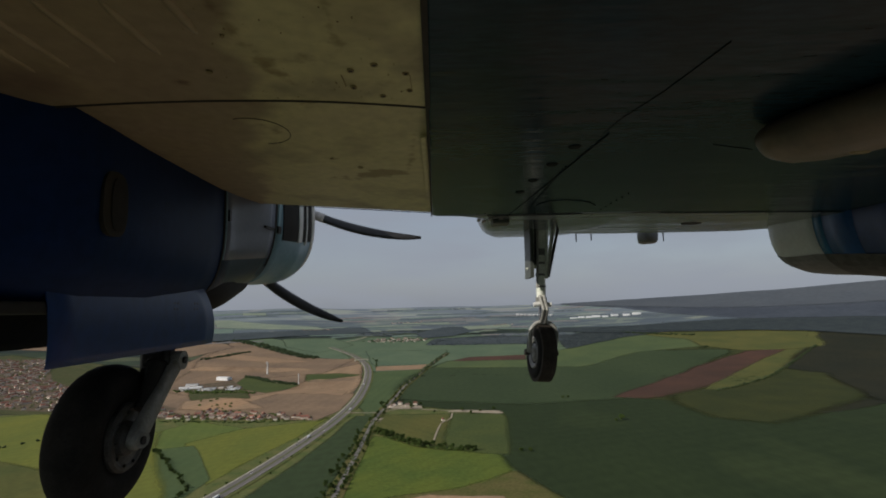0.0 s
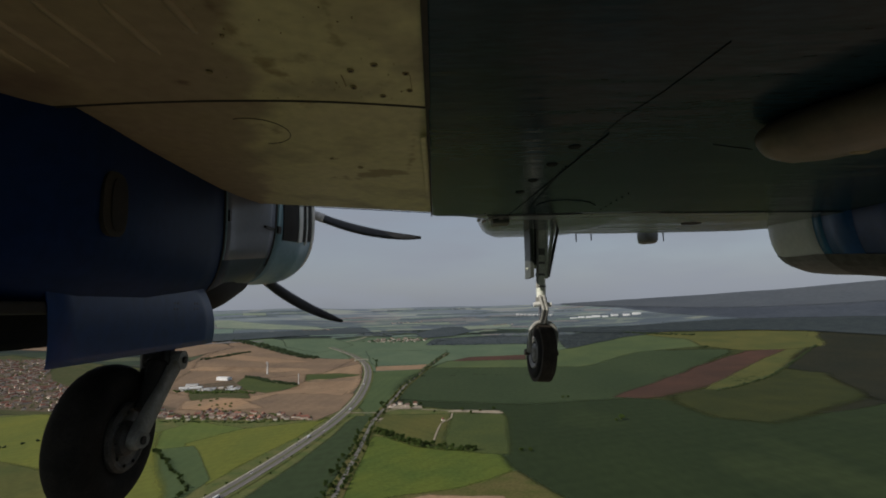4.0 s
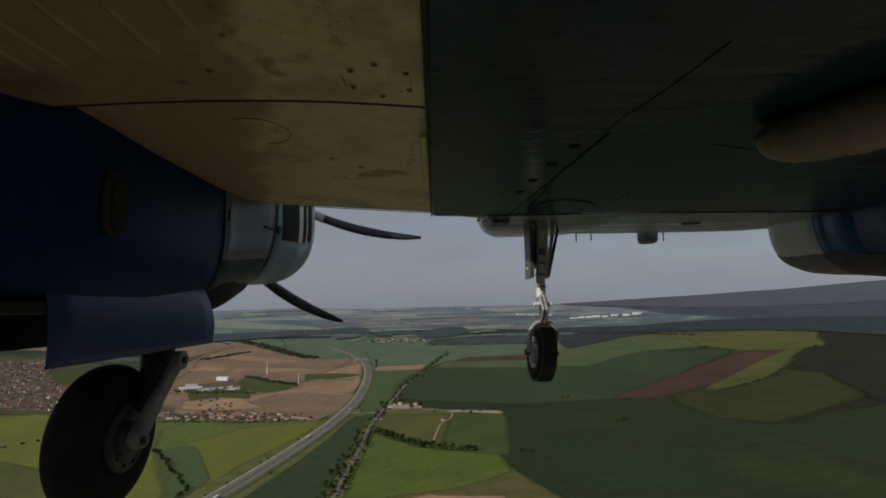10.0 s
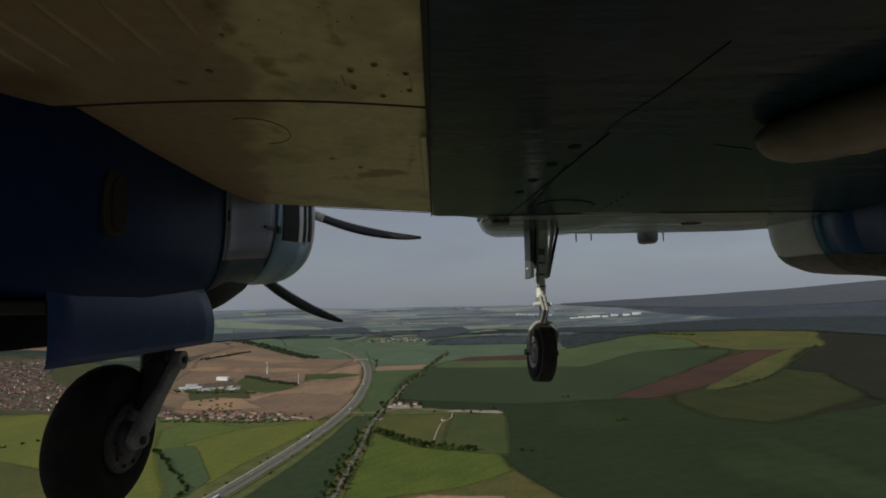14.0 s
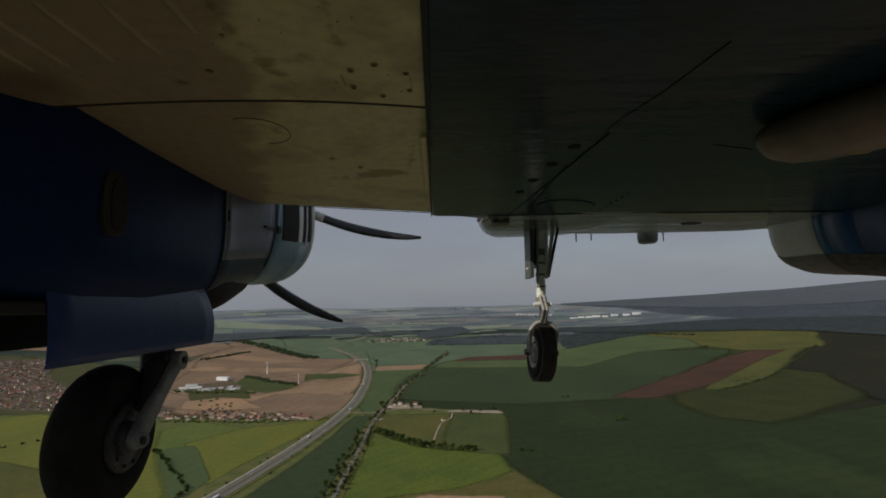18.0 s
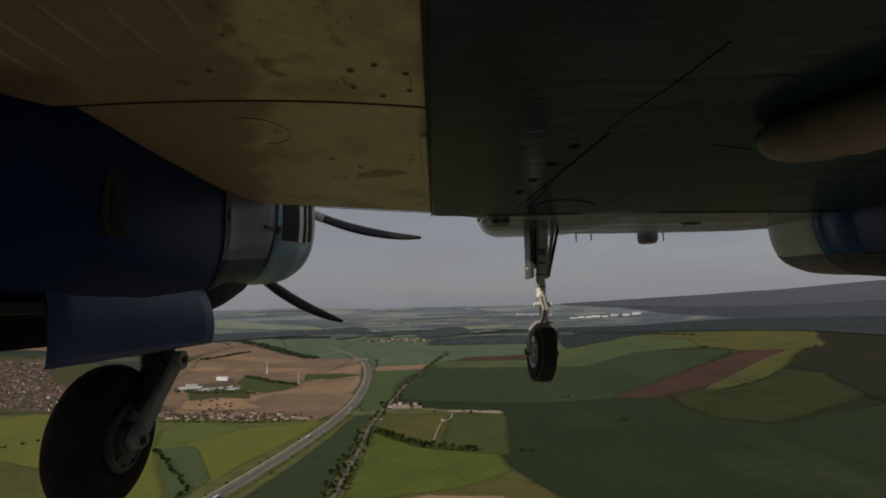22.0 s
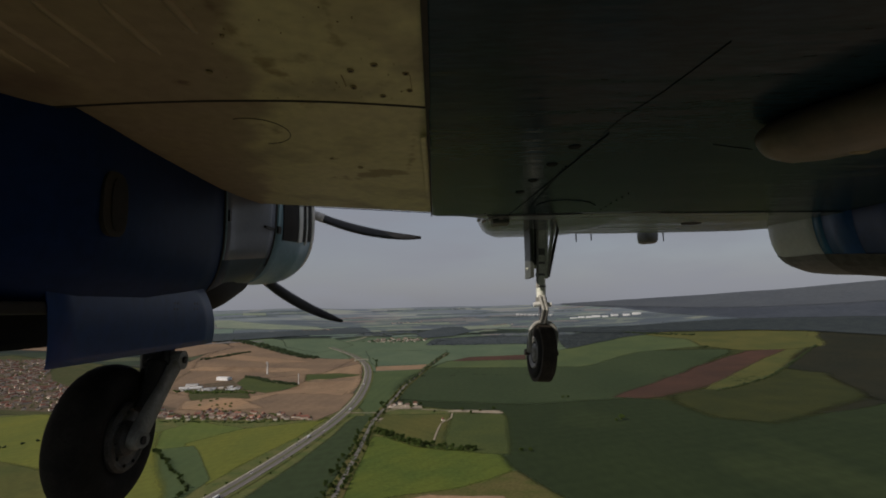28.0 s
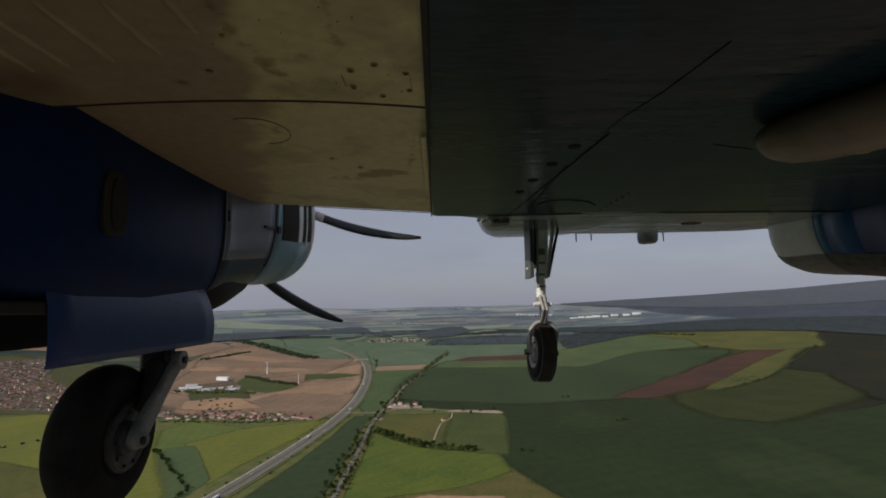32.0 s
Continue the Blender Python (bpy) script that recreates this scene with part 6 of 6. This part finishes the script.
def far_roofs(poly, count, turn, seed):
    """The crowded rest of the village as one mesh of walls and pitched roofs."""
    g = random.Random(seed)
    verts, faces, mats = [], [], []
    for x, y in inside(poly, count, seed):
        w, l, h, r = g.uniform(3.5, 5.5), g.uniform(5, 9), g.uniform(4, 6), g.uniform(2.5, 4)
        a = radians(turn + g.choice((0, 90)) + g.uniform(-14, 14))
        z, i, c, s = lie(x, y) + 0.3, len(verts), math.cos(a), math.sin(a)
        for px, py, pz in ((-w, -l, 0), (w, -l, 0), (w, l, 0), (-w, l, 0), (-w, -l, h), (w, -l, h), (w, l, h), (-w, l, h), (0, -l, h + r), (0, l, h + r)):
            verts.append((x + c * px - s * py, y + s * px + c * py, z + pz))
        for f, m in (((0, 1, 5, 8, 4), 0), ((2, 3, 7, 9, 6), 0), ((1, 2, 6, 5), 0), ((3, 0, 4, 7), 0), ((4, 8, 9, 7), 1), ((5, 6, 9, 8), 1)):
            faces.append(tuple(i + k for k in f))
            mats.append(m)
    me = bpy.data.meshes.new("village_roofs")
    me.from_pydata(verts, [], faces)
    me.materials.append(M_PLASTER)
    me.materials.append(M_TILE)
    me.polygons.foreach_set("material_index", mats)
    return tagged(new("village_roofs", me), "crowded red roofs of the large village", "houses", kind="stuff")


green = village([(-700, 1300), (-640, 1395), (-540, 1375), (-400, 1315), (-330, 1296), (-325, 1262), (-400, 1262), (-480, 1262), (-560, 1290), (-640, 1275)], 52, 15, 21, trees=1.6)
green += village([(-2050, 2350), (-1846, 2420), (-1500, 1960), (-1194, 1740), (-900, 1560), (-720, 1390), (-690, 1290), (-900, 1400), (-1264, 1483), (-1640, 1750)], 120, 40, 22, (0, 3, 2, 3, 2, 4), trees=2.0, gap=13)
field([(-2050, 2360), (-1846, 2440), (-1500, 1970), (-1194, 1750), (-900, 1570), (-740, 1440), (-700, 1300), (-900, 1390), (-1264, 1470), (-1640, 1740)], M_TOWN, "trodden brown ground between crowded houses", 0.5, "yard")
far_roofs([(-2050, 2350), (-1846, 2420), (-1500, 1960), (-1194, 1740), (-900, 1560), (-720, 1390), (-690, 1290), (-900, 1400), (-1264, 1483), (-1640, 1750)], 330, 40, 28)
woods(green, "garden_trees", "green garden trees between the village houses", 2.2, 4.8, 23, M_LEAF)
far_green = village([(-520, 3120), (-375, 3240), (-238, 3260), (-94, 3160), (-200, 3080), (-400, 3080)], 44, 30, 24, (3,), 1.0, 16)
woods(far_green, "garden_trees", "dark trees about the far village", 3, 6, 25)
woods(along([(-690, 1270), (-600, 1262), (-480, 1240), (-340, 1250)], 6, 7), "hedgerow", "green hedge below the village gardens", 2, 4.5, 26, M_LEAF)
for k, poly in enumerate(([(-1010, 3640), (-820, 3700), (-780, 3640), (-960, 3590)], [(250, 3800), (520, 3860), (540, 3790), (280, 3740)], [(-420, 4050), (-180, 4090), (-190, 4020), (-400, 3990)])):
    village(poly, 15, 20, 60 + k, (3,), 0.0, 18)
# the farmstead by the lane
for k, x, y, a in ((3, -145, 1392, 20), (3, -126, 1432, 70), (3, -104, 1400, 105), (1, -84, 1420, 95), (3, -140, 1414, 0)):
    place_house(k, x, y, a)
field([(-166, 1372), (-60, 1365), (-55, 1392), (-90, 1420), (-150, 1428)], M_TRACK, "bare gravel yard of the farmstead", 0.8, "yard")
field([(19, 1338), (60, 1332), (132, 1316), (140, 1290), (128, 1282), (42, 1308), (0, 1312)], M_TRACK, "strip of bare pale earth beside the field", 0.9, "track")
for pts, w, lab in (([(-165, 1330), (-110, 1360), (0, 1330), (60, 1310)], 2.2, "pale dirt track past the farm"), ([(-262, 1330), (-215, 1322), (-168, 1318)], 3.0, "short road from the highway to the lane"), ([(-12, 1190), (10, 1240), (14, 1300)], 1.8, "pale footpath through the pasture"), ([(-26, 1040), (-20, 1120), (-12, 1190)], 1.8, "pale footpath beside the hedge")):
    tagged(part("track", ribbon(fine(spline(pts, 6), 8), w, 1.7), M_TRACK), lab, "track", kind="structure")


# ---- overpass at the bend, hut and junction ----
def build_overpass(x, y, turn):
    t = thing("overpass", pose(x, y, lie(x, y) + 1.6, 0, 0, turn), "pale concrete road bridge over the highway", "bridge")
    part("deck", box(0, 0, 6.2, 64, 8, 1.2, 0.1), M_CONC, t)
    for s in (-1, 1):
        part("parapet", box(0, 3.9 * s, 7.3, 64, 0.3, 1.1), M_CONC, t)
        part("abutment", box(28 * s, 0, 2.8, 7, 8, 5.6, 0.2), M_CONC, t)
    part("pier", box(0, 0, 2.8, 1.2, 7, 5.6, 0.2), M_CONC, t)
    return t


build_overpass(-392, 2430, 16)
place_house(1, -8, 1215, 15, 0.8)
field([(-180, 1225), (-172, 1260), (-150, 1255), (-158, 1220)], M_TRACK, "pale gravel lay-by at the lane", 1.0, "track")

def build_vehicle(kind):
    if kind == "truck":
        t = thing("truck", pose(0, 0, -70), "white articulated truck on the highway", "truck", "traffic on the highway")
        part("cargo_box", box(0, -2.2, 2.5, 2.5, 11.0, 2.8, 0.08), M_SHEET, t)
        part("cab", box(0, 5.0, 1.9, 2.4, 2.2, 2.6, 0.2), M_CARBODY, t)
        part("windscreen", box(0, 6.11, 2.4, 2.0, 0.06, 0.9), M_DARKGLASS, t)
        spots = [(s * 1.05, y) for s in (-1, 1) for y in (-6.2, -5.0, 1.6, 4.8)]
        rad = 0.5
    else:
        t = thing("car", pose(0, 0, -70), "small passenger car on the highway", "car", "traffic on the highway")
        part("body", box(0, 0, 0.62, 1.8, 4.3, 0.65, 0.12), M_CARBODY, t)
        part("cabin", box(0, -0.2, 1.15, 1.55, 2.2, 0.55, 0.16), M_DARKGLASS, t)
        spots = [(s * 0.8, y) for s in (-1, 1) for y in (-1.35, 1.35)]
        rad = 0.32
    for x, y in spots:
        part("wheel", tube((x - 0.12, y, rad), (x + 0.12, y, rad), rad, seg=14), M_RUBBER, t)
    return t


FLEET, FUSED = {"truck": build_vehicle("truck"), "car": build_vehicle("car")}, set()


# ---- works, masts and tanks ----
def build_hall(x, y, w, l, h, turn, label, roof=None, name="hall", bays=6):
    t = thing(name, pose(x, y, lie(x, y) + 0.4, 0, 0, turn), label, "building")
    part("wall", box(0, 0, h / 2, w, l, h, 0.15), M_SHEET, t)
    bm = bmesh.new()
    a = [bm.verts.new(p) for p in ((-w / 2 - .3, -l / 2 - .3, h), (w / 2 + .3, -l / 2 - .3, h), (0, -l / 2 - .3, h + w * 0.08), (-w / 2 - .3, l / 2 + .3, h), (w / 2 + .3, l / 2 + .3, h), (0, l / 2 + .3, h + w * 0.08))]
    for f in ((0, 1, 2), (5, 4, 3), (0, 2, 5, 3), (2, 1, 4, 5), (1, 0, 3, 4)):
        bm.faces.new([a[k] for k in f])
    part("roof", bm, roof or M_SHEET, t)
    for k in range(bays):
        part("window", box(w / 2 + 0.03, -l / 2 + l * (k + 0.5) / bays, h * 0.6, 0.1, l / bays * 0.6, h * 0.2), M_DARKGLASS, t)
    part("gate", box(0, -l / 2 - 0.05, 2.0, w * 0.3, 0.15, 4.0), M_GREYROOF, t)
    return t


build_hall(-842, 1978, 24, 52, 11, 70, "large white industrial hall with a pale roof")
build_hall(-880, 1800, 14, 74, 6, 100, "long low white warehouse on the estate")
build_hall(-800, 1772, 16, 34, 5.5, 100, "low workshop under a grey roof", M_GREYROOF)
build_hall(-742, 1800, 12, 30, 5, 20, "small white workshop beside the yard")
build_hall(-905, 1860, 18, 40, 6, 100, "storage hall under a grey roof", M_GREYROOF)
build_hall(-720, 1752, 10, 26, 4.5, 100, "low white shed beside the yard")
field([(-930, 1760), (-900, 1880), (-800, 1960), (-690, 1780), (-700, 1735), (-800, 1740)], M_TOWN, "trodden yard of the industrial estate", 0.9, "yard")
for k in range(30):
    ob = copy_thing(FLEET["truck" if k % 7 == 0 else "car"], pose(0, 0, 0))
    ob.matrix_basis = pose(-880 + 11 * (k % 15) + 3 * (k // 15), 1772 - 22 * (k // 15) - 0.6 * (k % 15), 2.2, 0, 0, 10)
    tagged(ob, "parked lorry in the industrial yard" if k % 7 == 0 else "parked car in the industrial yard", "truck" if k % 7 == 0 else "car", "vehicles in the industrial yard")
woods(along([(-690, 1730), (-760, 1690), (-830, 1700), (-640, 1690)], 8, 12), "thicket", "green trees screening the industrial yard", 2.5, 5.5, 27, M_LEAF)

# row of white halls far off
for k, (x, w, h) in enumerate(((1000, 52, 8), (1062, 44, 10), (1118, 46, 12), (1176, 58, 13), (1240, 40, 10), (1318, 50, 14), (1402, 46, 13), (1484, 56, 15))):
    build_hall(x, 3985 - 0.05 * (x - 1000) + 14 * (k % 2), 24, w, h, 84 + 5 * (k % 3), "long white industrial hall on the far plain", name="far_hall", bays=4)


def build_mast(x, y, h, r, label):
    t = thing("mast", pose(x, y, lie(x, y) + 0.4), label, "mast", "radio masts on the fields")
    part("base", box(0, 0, 0.8, 8, 6, 2.4, 0.1), M_SHEET, t)
    part("shaft", tube((0, 0, 0), (0, 0, h), r, r * 0.55, 14), M_SHEET, t)
    for z in (h * 0.72, h * 0.88, h * 0.97):
        part("platform", tube((0, 0, z), (0, 0, z + 0.8), r * 2.0, seg=14), M_GREYROOF, t)
    for k in range(3):
        a = 2.1 * k
        part("antenna", box(math.cos(a) * r * 1.9, math.sin(a) * r * 1.9, h * 0.92, 0.6, 0.6, 4.0), M_SHEET, t)
    return t


build_mast(-726, 2117, 46, 2.6, "tall white radio mast on brown land")
build_mast(-527, 1864, 34, 1.3, "slim pale radio mast beside a hedge")


for kind, i, s in (("car", 74, 1), ("truck", 88, -1), ("car", 97, 1), ("car", 104, -1), ("truck", 116, 1), ("car", 121, -1), ("car", 131, 1), ("truck", 140, -1), ("car", 150, 1), ("car", 163, -1), ("truck", 176, 1), ("car", 60, -1), ("truck", 50, 1), ("car", 190, 1), ("car", 111, 1), ("car", 126, 1)):
    a, b = HIGHWAY[i], HIGHWAY[i + 1]
    d = (b - a).normalized()
    n = Vector((-d.y, d.x)) * s * 6.5
    ob = FLEET[kind] if kind not in FUSED else copy_thing(FLEET[kind], pose(0, 0, 0))
    FUSED.add(kind)
    ob.matrix_basis = pose(a.x + n.x, a.y + n.y, lie(a.x, a.y) + 1.62, 0, 0, math.degrees(math.atan2(-d.x, d.y)) + (180 if s > 0 else 0))

# ---- gravel pit and works passed at the start ----
field([(59, 422), (144, 640), (207, 636), (371, 521), (548, 507), (721, 657), (854, 694), (700, 300), (311, -199), (254, -186), (217, -133), (147, 10), (82, -8), (32, 51)], M_SAND, "wide sandy floor of a gravel pit", 0.6, "gravel_pit")
field([(56, 375), (167, 340), (133, 127), (82, 112), (43, 206)], M_SCRUB, "rough green plot beside the works", 1.1, "grass_plot")
for pts in ([(197, 117), (321, 225), (448, 280), (368, 132), (237, 82)], [(110, 437), (193, 490), (170, 356), (117, 388)], [(40, 166), (84, 208), (82, 112), (52, 90)]):
    field(pts, M_POND, "murky grey settling pond", 1.3, "pond")
field([(228, 363), (327, 330), (256, 168), (189, 121)], M_SPOIL, "grey gravel spread in the pit", 1.2, "gravel_bed")
for pts in ([(379, 147), (481, 288), (623, 309), (526, 152)], [(255, -1), (318, 64), (463, 48), (337, -157)]):
    field(pts, M_SOIL_DARK, "dark terrace of overburden", 1.2, "terrace")
field([(-92, 700), (64, 600), (144, 640), (47, 430), (-80, 597)], M_SCRUB, "rough grass at the edge of the pit", 0.7, "grass_plot")
field([(-70, -111), (-13, -40), (66, -15), (103, -93), (131, -138), (121, -156)], M_SPOIL, "paved lorry park beside the pit", 1.0, "yard")
field([(-65, 310), (39, 280), (52, 430), (-71, 470)], M_TRACK, "dusty yard of the concrete works", 1.0, "yard")
field([(-42, 76), (-38, 180), (23, 215), (34, 81), (-12, 9)], M_SAND, "sandy yard of the crushing plant", 1.0, "yard")
for pts in ([(-75, -87), (-76, 121), (-70, 330), (28, 290)],):
    tagged(part("road", ribbon(fine(spline(pts, 6), 8), 5, 1.8), M_TRACK), "pale works road", "road", kind="structure")


def build_mound(x, y, r, h, mat, seed):
    g = random.Random(seed)
    bm = bmesh.new()
    prev = None
    for q in range(7):
        s = q / 6
        cur = []
        for k in range(24):
            a = 2 * math.pi * k / 24
            rr = r * (1 - s) * (1 + 0.16 * noise.noise(Vector((math.cos(a) * 1.5 + seed, math.sin(a) * 1.5, s * 2)))) + 0.05
            cur.append(bm.verts.new((rr * math.cos(a), rr * math.sin(a), h * s ** 0.85)))
        if prev:
            for k in range(24):
                bm.faces.new((prev[k], prev[(k + 1) % 24], cur[(k + 1) % 24], cur[k]))
        prev = cur
    bm.faces.new(prev)
    ob = part("spoil_heap", bm, mat, smooth=True)
    ob.location = (x, y, 0.8)
    return tagged(ob, "rounded heap of dug sand and gravel", "heap", "heaps in the gravel pit")


for k, (x, y, r, h) in enumerate(((180, 60, 32, 9), (140, -60, 46, 10), (230, 60, 26, 7), (300, 420, 34, 10), (420, 420, 30, 8), (100, 60, 22, 7), (12, 120, 18, 8), (-8, 60, 16, 7), (360, 330, 20, 6), (210, 540, 28, 6))):
    build_mound(x, y, r, h, M_SAND if k % 3 else M_SPOIL, k + 1)
tagged(part("conveyor_belt", box(208, 273, 5.0, 3.0, 372, 2.0, 0.2, pose(0, 0, 0, 0, 0, -10.6)), M_TILE_GREY), "long rusty conveyor across the gravel pit", "conveyor")
works = thing("concrete_works", pose(0, 400, 0.9), "pale concrete works with silos and a mixing tower", "factory")
part("mixing_tower", box(4, 4, 14, 9, 9, 28, 0.3), M_CONC, works)
part("tower_top", box(4, 4, 29.5, 6, 6, 3, 0.3), M_CONC, works)
for k in range(4):
    silo = part("silo", tube((16 + 7 * k, 0, 3), (16 + 7 * k, 0, 19), 3.0, seg=20), M_CONC, works)
    part("cone", tube((16 + 7 * k, 0, 0.2), (16 + 7 * k, 0, 3), 0.8, 3.0, 20), M_GREYROOF, silo)
part("hall", box(-30, -4, 6, 44, 22, 12, 0.3), M_CONC, works)
part("hall_roof", box(-30, -4, 12.4, 46, 24, 0.8), M_GREYROOF, works)
for k in range(6):
    part("hall_bay", box(-49 + 7.6 * k, -15.1, 5, 4.6, 0.3, 8), M_DARKGLASS, works)
part("ramp", box(26, -12, 7, 30, 2.4, 1.2, 0.1, pose(0, 0, 0, 0, 24, 0)), M_GREYROOF, works)
crusher = thing("crushing_plant", pose(-3, 110, 0.9), "pale crushing plant among sand heaps", "factory")
part("tower", box(0, 0, 9, 10, 9, 18, 0.3), M_CONC, crusher)
part("conveyor", box(-9, -12, 6, 2.2, 30, 1.0, 0.1, pose(0, 0, 0, 22, 0, 25)), M_GREYROOF, crusher)
part("hopper", tube((12, 6, 1), (12, 6, 8), 1.0, 4.5, 16), M_CONC, crusher)
build_hall(72, -118, 26, 62, 9, -52, "long white warehouse beside the lorry park")
build_hall(-40, -100, 14, 20, 6, 10, "small office building under a dark roof", M_TILE_GREY)
build_hall(-25, 250, 10, 14, 4, 80, "small white office at the works")
for k in range(26):
    ob = copy_thing(FLEET["truck" if k % 3 == 0 else "car"], pose(0, 0, 0))
    ob.matrix_basis = pose(-40 + 11 * (k % 13), -66 - 26 * (k // 13) - 0.3 * (k % 13), 1.6, 0, 0, 60)
    tagged(ob, "parked lorry in the paved yard" if k % 3 == 0 else "parked car in the paved yard", "truck" if k % 3 == 0 else "car", "vehicles in the lorry park")

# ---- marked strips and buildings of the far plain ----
# these far colours hold the haze too
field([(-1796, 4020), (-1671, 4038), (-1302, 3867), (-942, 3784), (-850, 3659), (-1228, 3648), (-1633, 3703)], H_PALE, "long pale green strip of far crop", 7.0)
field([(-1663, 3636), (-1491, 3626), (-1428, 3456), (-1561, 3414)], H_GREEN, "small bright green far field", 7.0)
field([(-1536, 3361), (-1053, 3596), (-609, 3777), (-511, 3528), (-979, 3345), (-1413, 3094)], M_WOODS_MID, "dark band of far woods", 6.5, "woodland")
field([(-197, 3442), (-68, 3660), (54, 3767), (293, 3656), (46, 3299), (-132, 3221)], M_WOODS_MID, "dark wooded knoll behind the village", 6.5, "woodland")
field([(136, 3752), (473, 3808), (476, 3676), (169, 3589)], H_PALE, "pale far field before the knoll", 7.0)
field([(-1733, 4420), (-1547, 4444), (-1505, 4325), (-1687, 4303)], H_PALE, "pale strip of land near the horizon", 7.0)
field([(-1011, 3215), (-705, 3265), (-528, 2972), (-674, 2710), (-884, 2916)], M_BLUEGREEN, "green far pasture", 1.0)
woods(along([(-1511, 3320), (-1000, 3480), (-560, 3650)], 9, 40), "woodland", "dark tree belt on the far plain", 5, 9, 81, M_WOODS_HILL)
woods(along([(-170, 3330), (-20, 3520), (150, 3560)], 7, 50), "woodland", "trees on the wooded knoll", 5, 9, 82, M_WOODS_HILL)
tagged(part("track", ribbon(fine(spline([(-588, 3066), (-544, 3159), (-500, 3282)], 6), 8), 6, 8.0), M_TRACK), "pale road leading to the far village", "track", kind="structure")
for k in range(9):
    x = 610 + 33 * k
    t = thing("warehouse", pose(x, 4290 - 0.33 * (x - 610), lie(x, 4290 - 0.33 * (x - 610)) + 6.0, 0, 0, 8 * (k % 3)), "low white warehouse on the far plain", "building", "far white warehouses")
    part("wall", box(0, 0, 4, 20 + 5 * (k % 2), 14, 8, 0.2), M_SHEET, t)
    part("roof", box(0, 0, 8.4, 21 + 5 * (k % 2), 15, 0.8, 0.2), M_SHEET, t)

field([(-764, 1540), (-690, 1590), (-620, 1570), (-560, 1480), (-500, 1420), (-600, 1400), (-720, 1430)], M_SOIL, "pale ploughed strip behind the village", 1.2, "field", 40.0)
woods(inside([(-764, 1540), (-690, 1590), (-620, 1570), (-560, 1480), (-600, 1400), (-720, 1430)], 12, 91), "thicket", "few green trees between village and estate", 2.5, 6, 91, M_LEAF)
field([(-887, 1785), (-684, 1758), (-595, 1576), (-738, 1537)], M_GARDEN, "rough green plot beside the industrial estate", 0.8, "grass_plot")
woods(along([(-900, 1745), (-800, 1715), (-690, 1700), (-610, 1660)], 6, 16), "thicket", "dark trees along the edge of the estate", 3, 6.5, 92, M_LEAF)
_g = random.Random(93)
for k in range(16):
    x, y = _g.uniform(-905, -700), _g.uniform(1745, 1800)
    t = thing("shed", pose(x, y, lie(x, y) + 0.9, 0, 0, 10 + 90 * (k % 2)), "small pale shed in the industrial yard", "shed", "sheds in the industrial yard")
    w, l, h = _g.uniform(5, 9), _g.uniform(8, 18), _g.uniform(3, 5)
    part("wall", box(0, 0, h / 2, w, l, h, 0.1), M_SHEET if k % 3 else M_PLASTER, t)
    part("roof", box(0, 0, h + 0.25, w + 0.6, l + 0.6, 0.5, 0.1), (M_SHEET, M_GREYROOF, M_TILE_GREY)[k % 3], t)

woods(along(HEDGE, 3.5, 6), "hedgerow", "dense dark hedge bounding the bright meadow", 2.2, 4.6, 95, M_LEAF)
woods(along([(-160, 720), (-166, 985), (-172, 1161), (-169, 1311)], 4, 7), "hedgerow", "tangled scrub along the old lane", 1.4, 3.4, 96, M_LEAF)
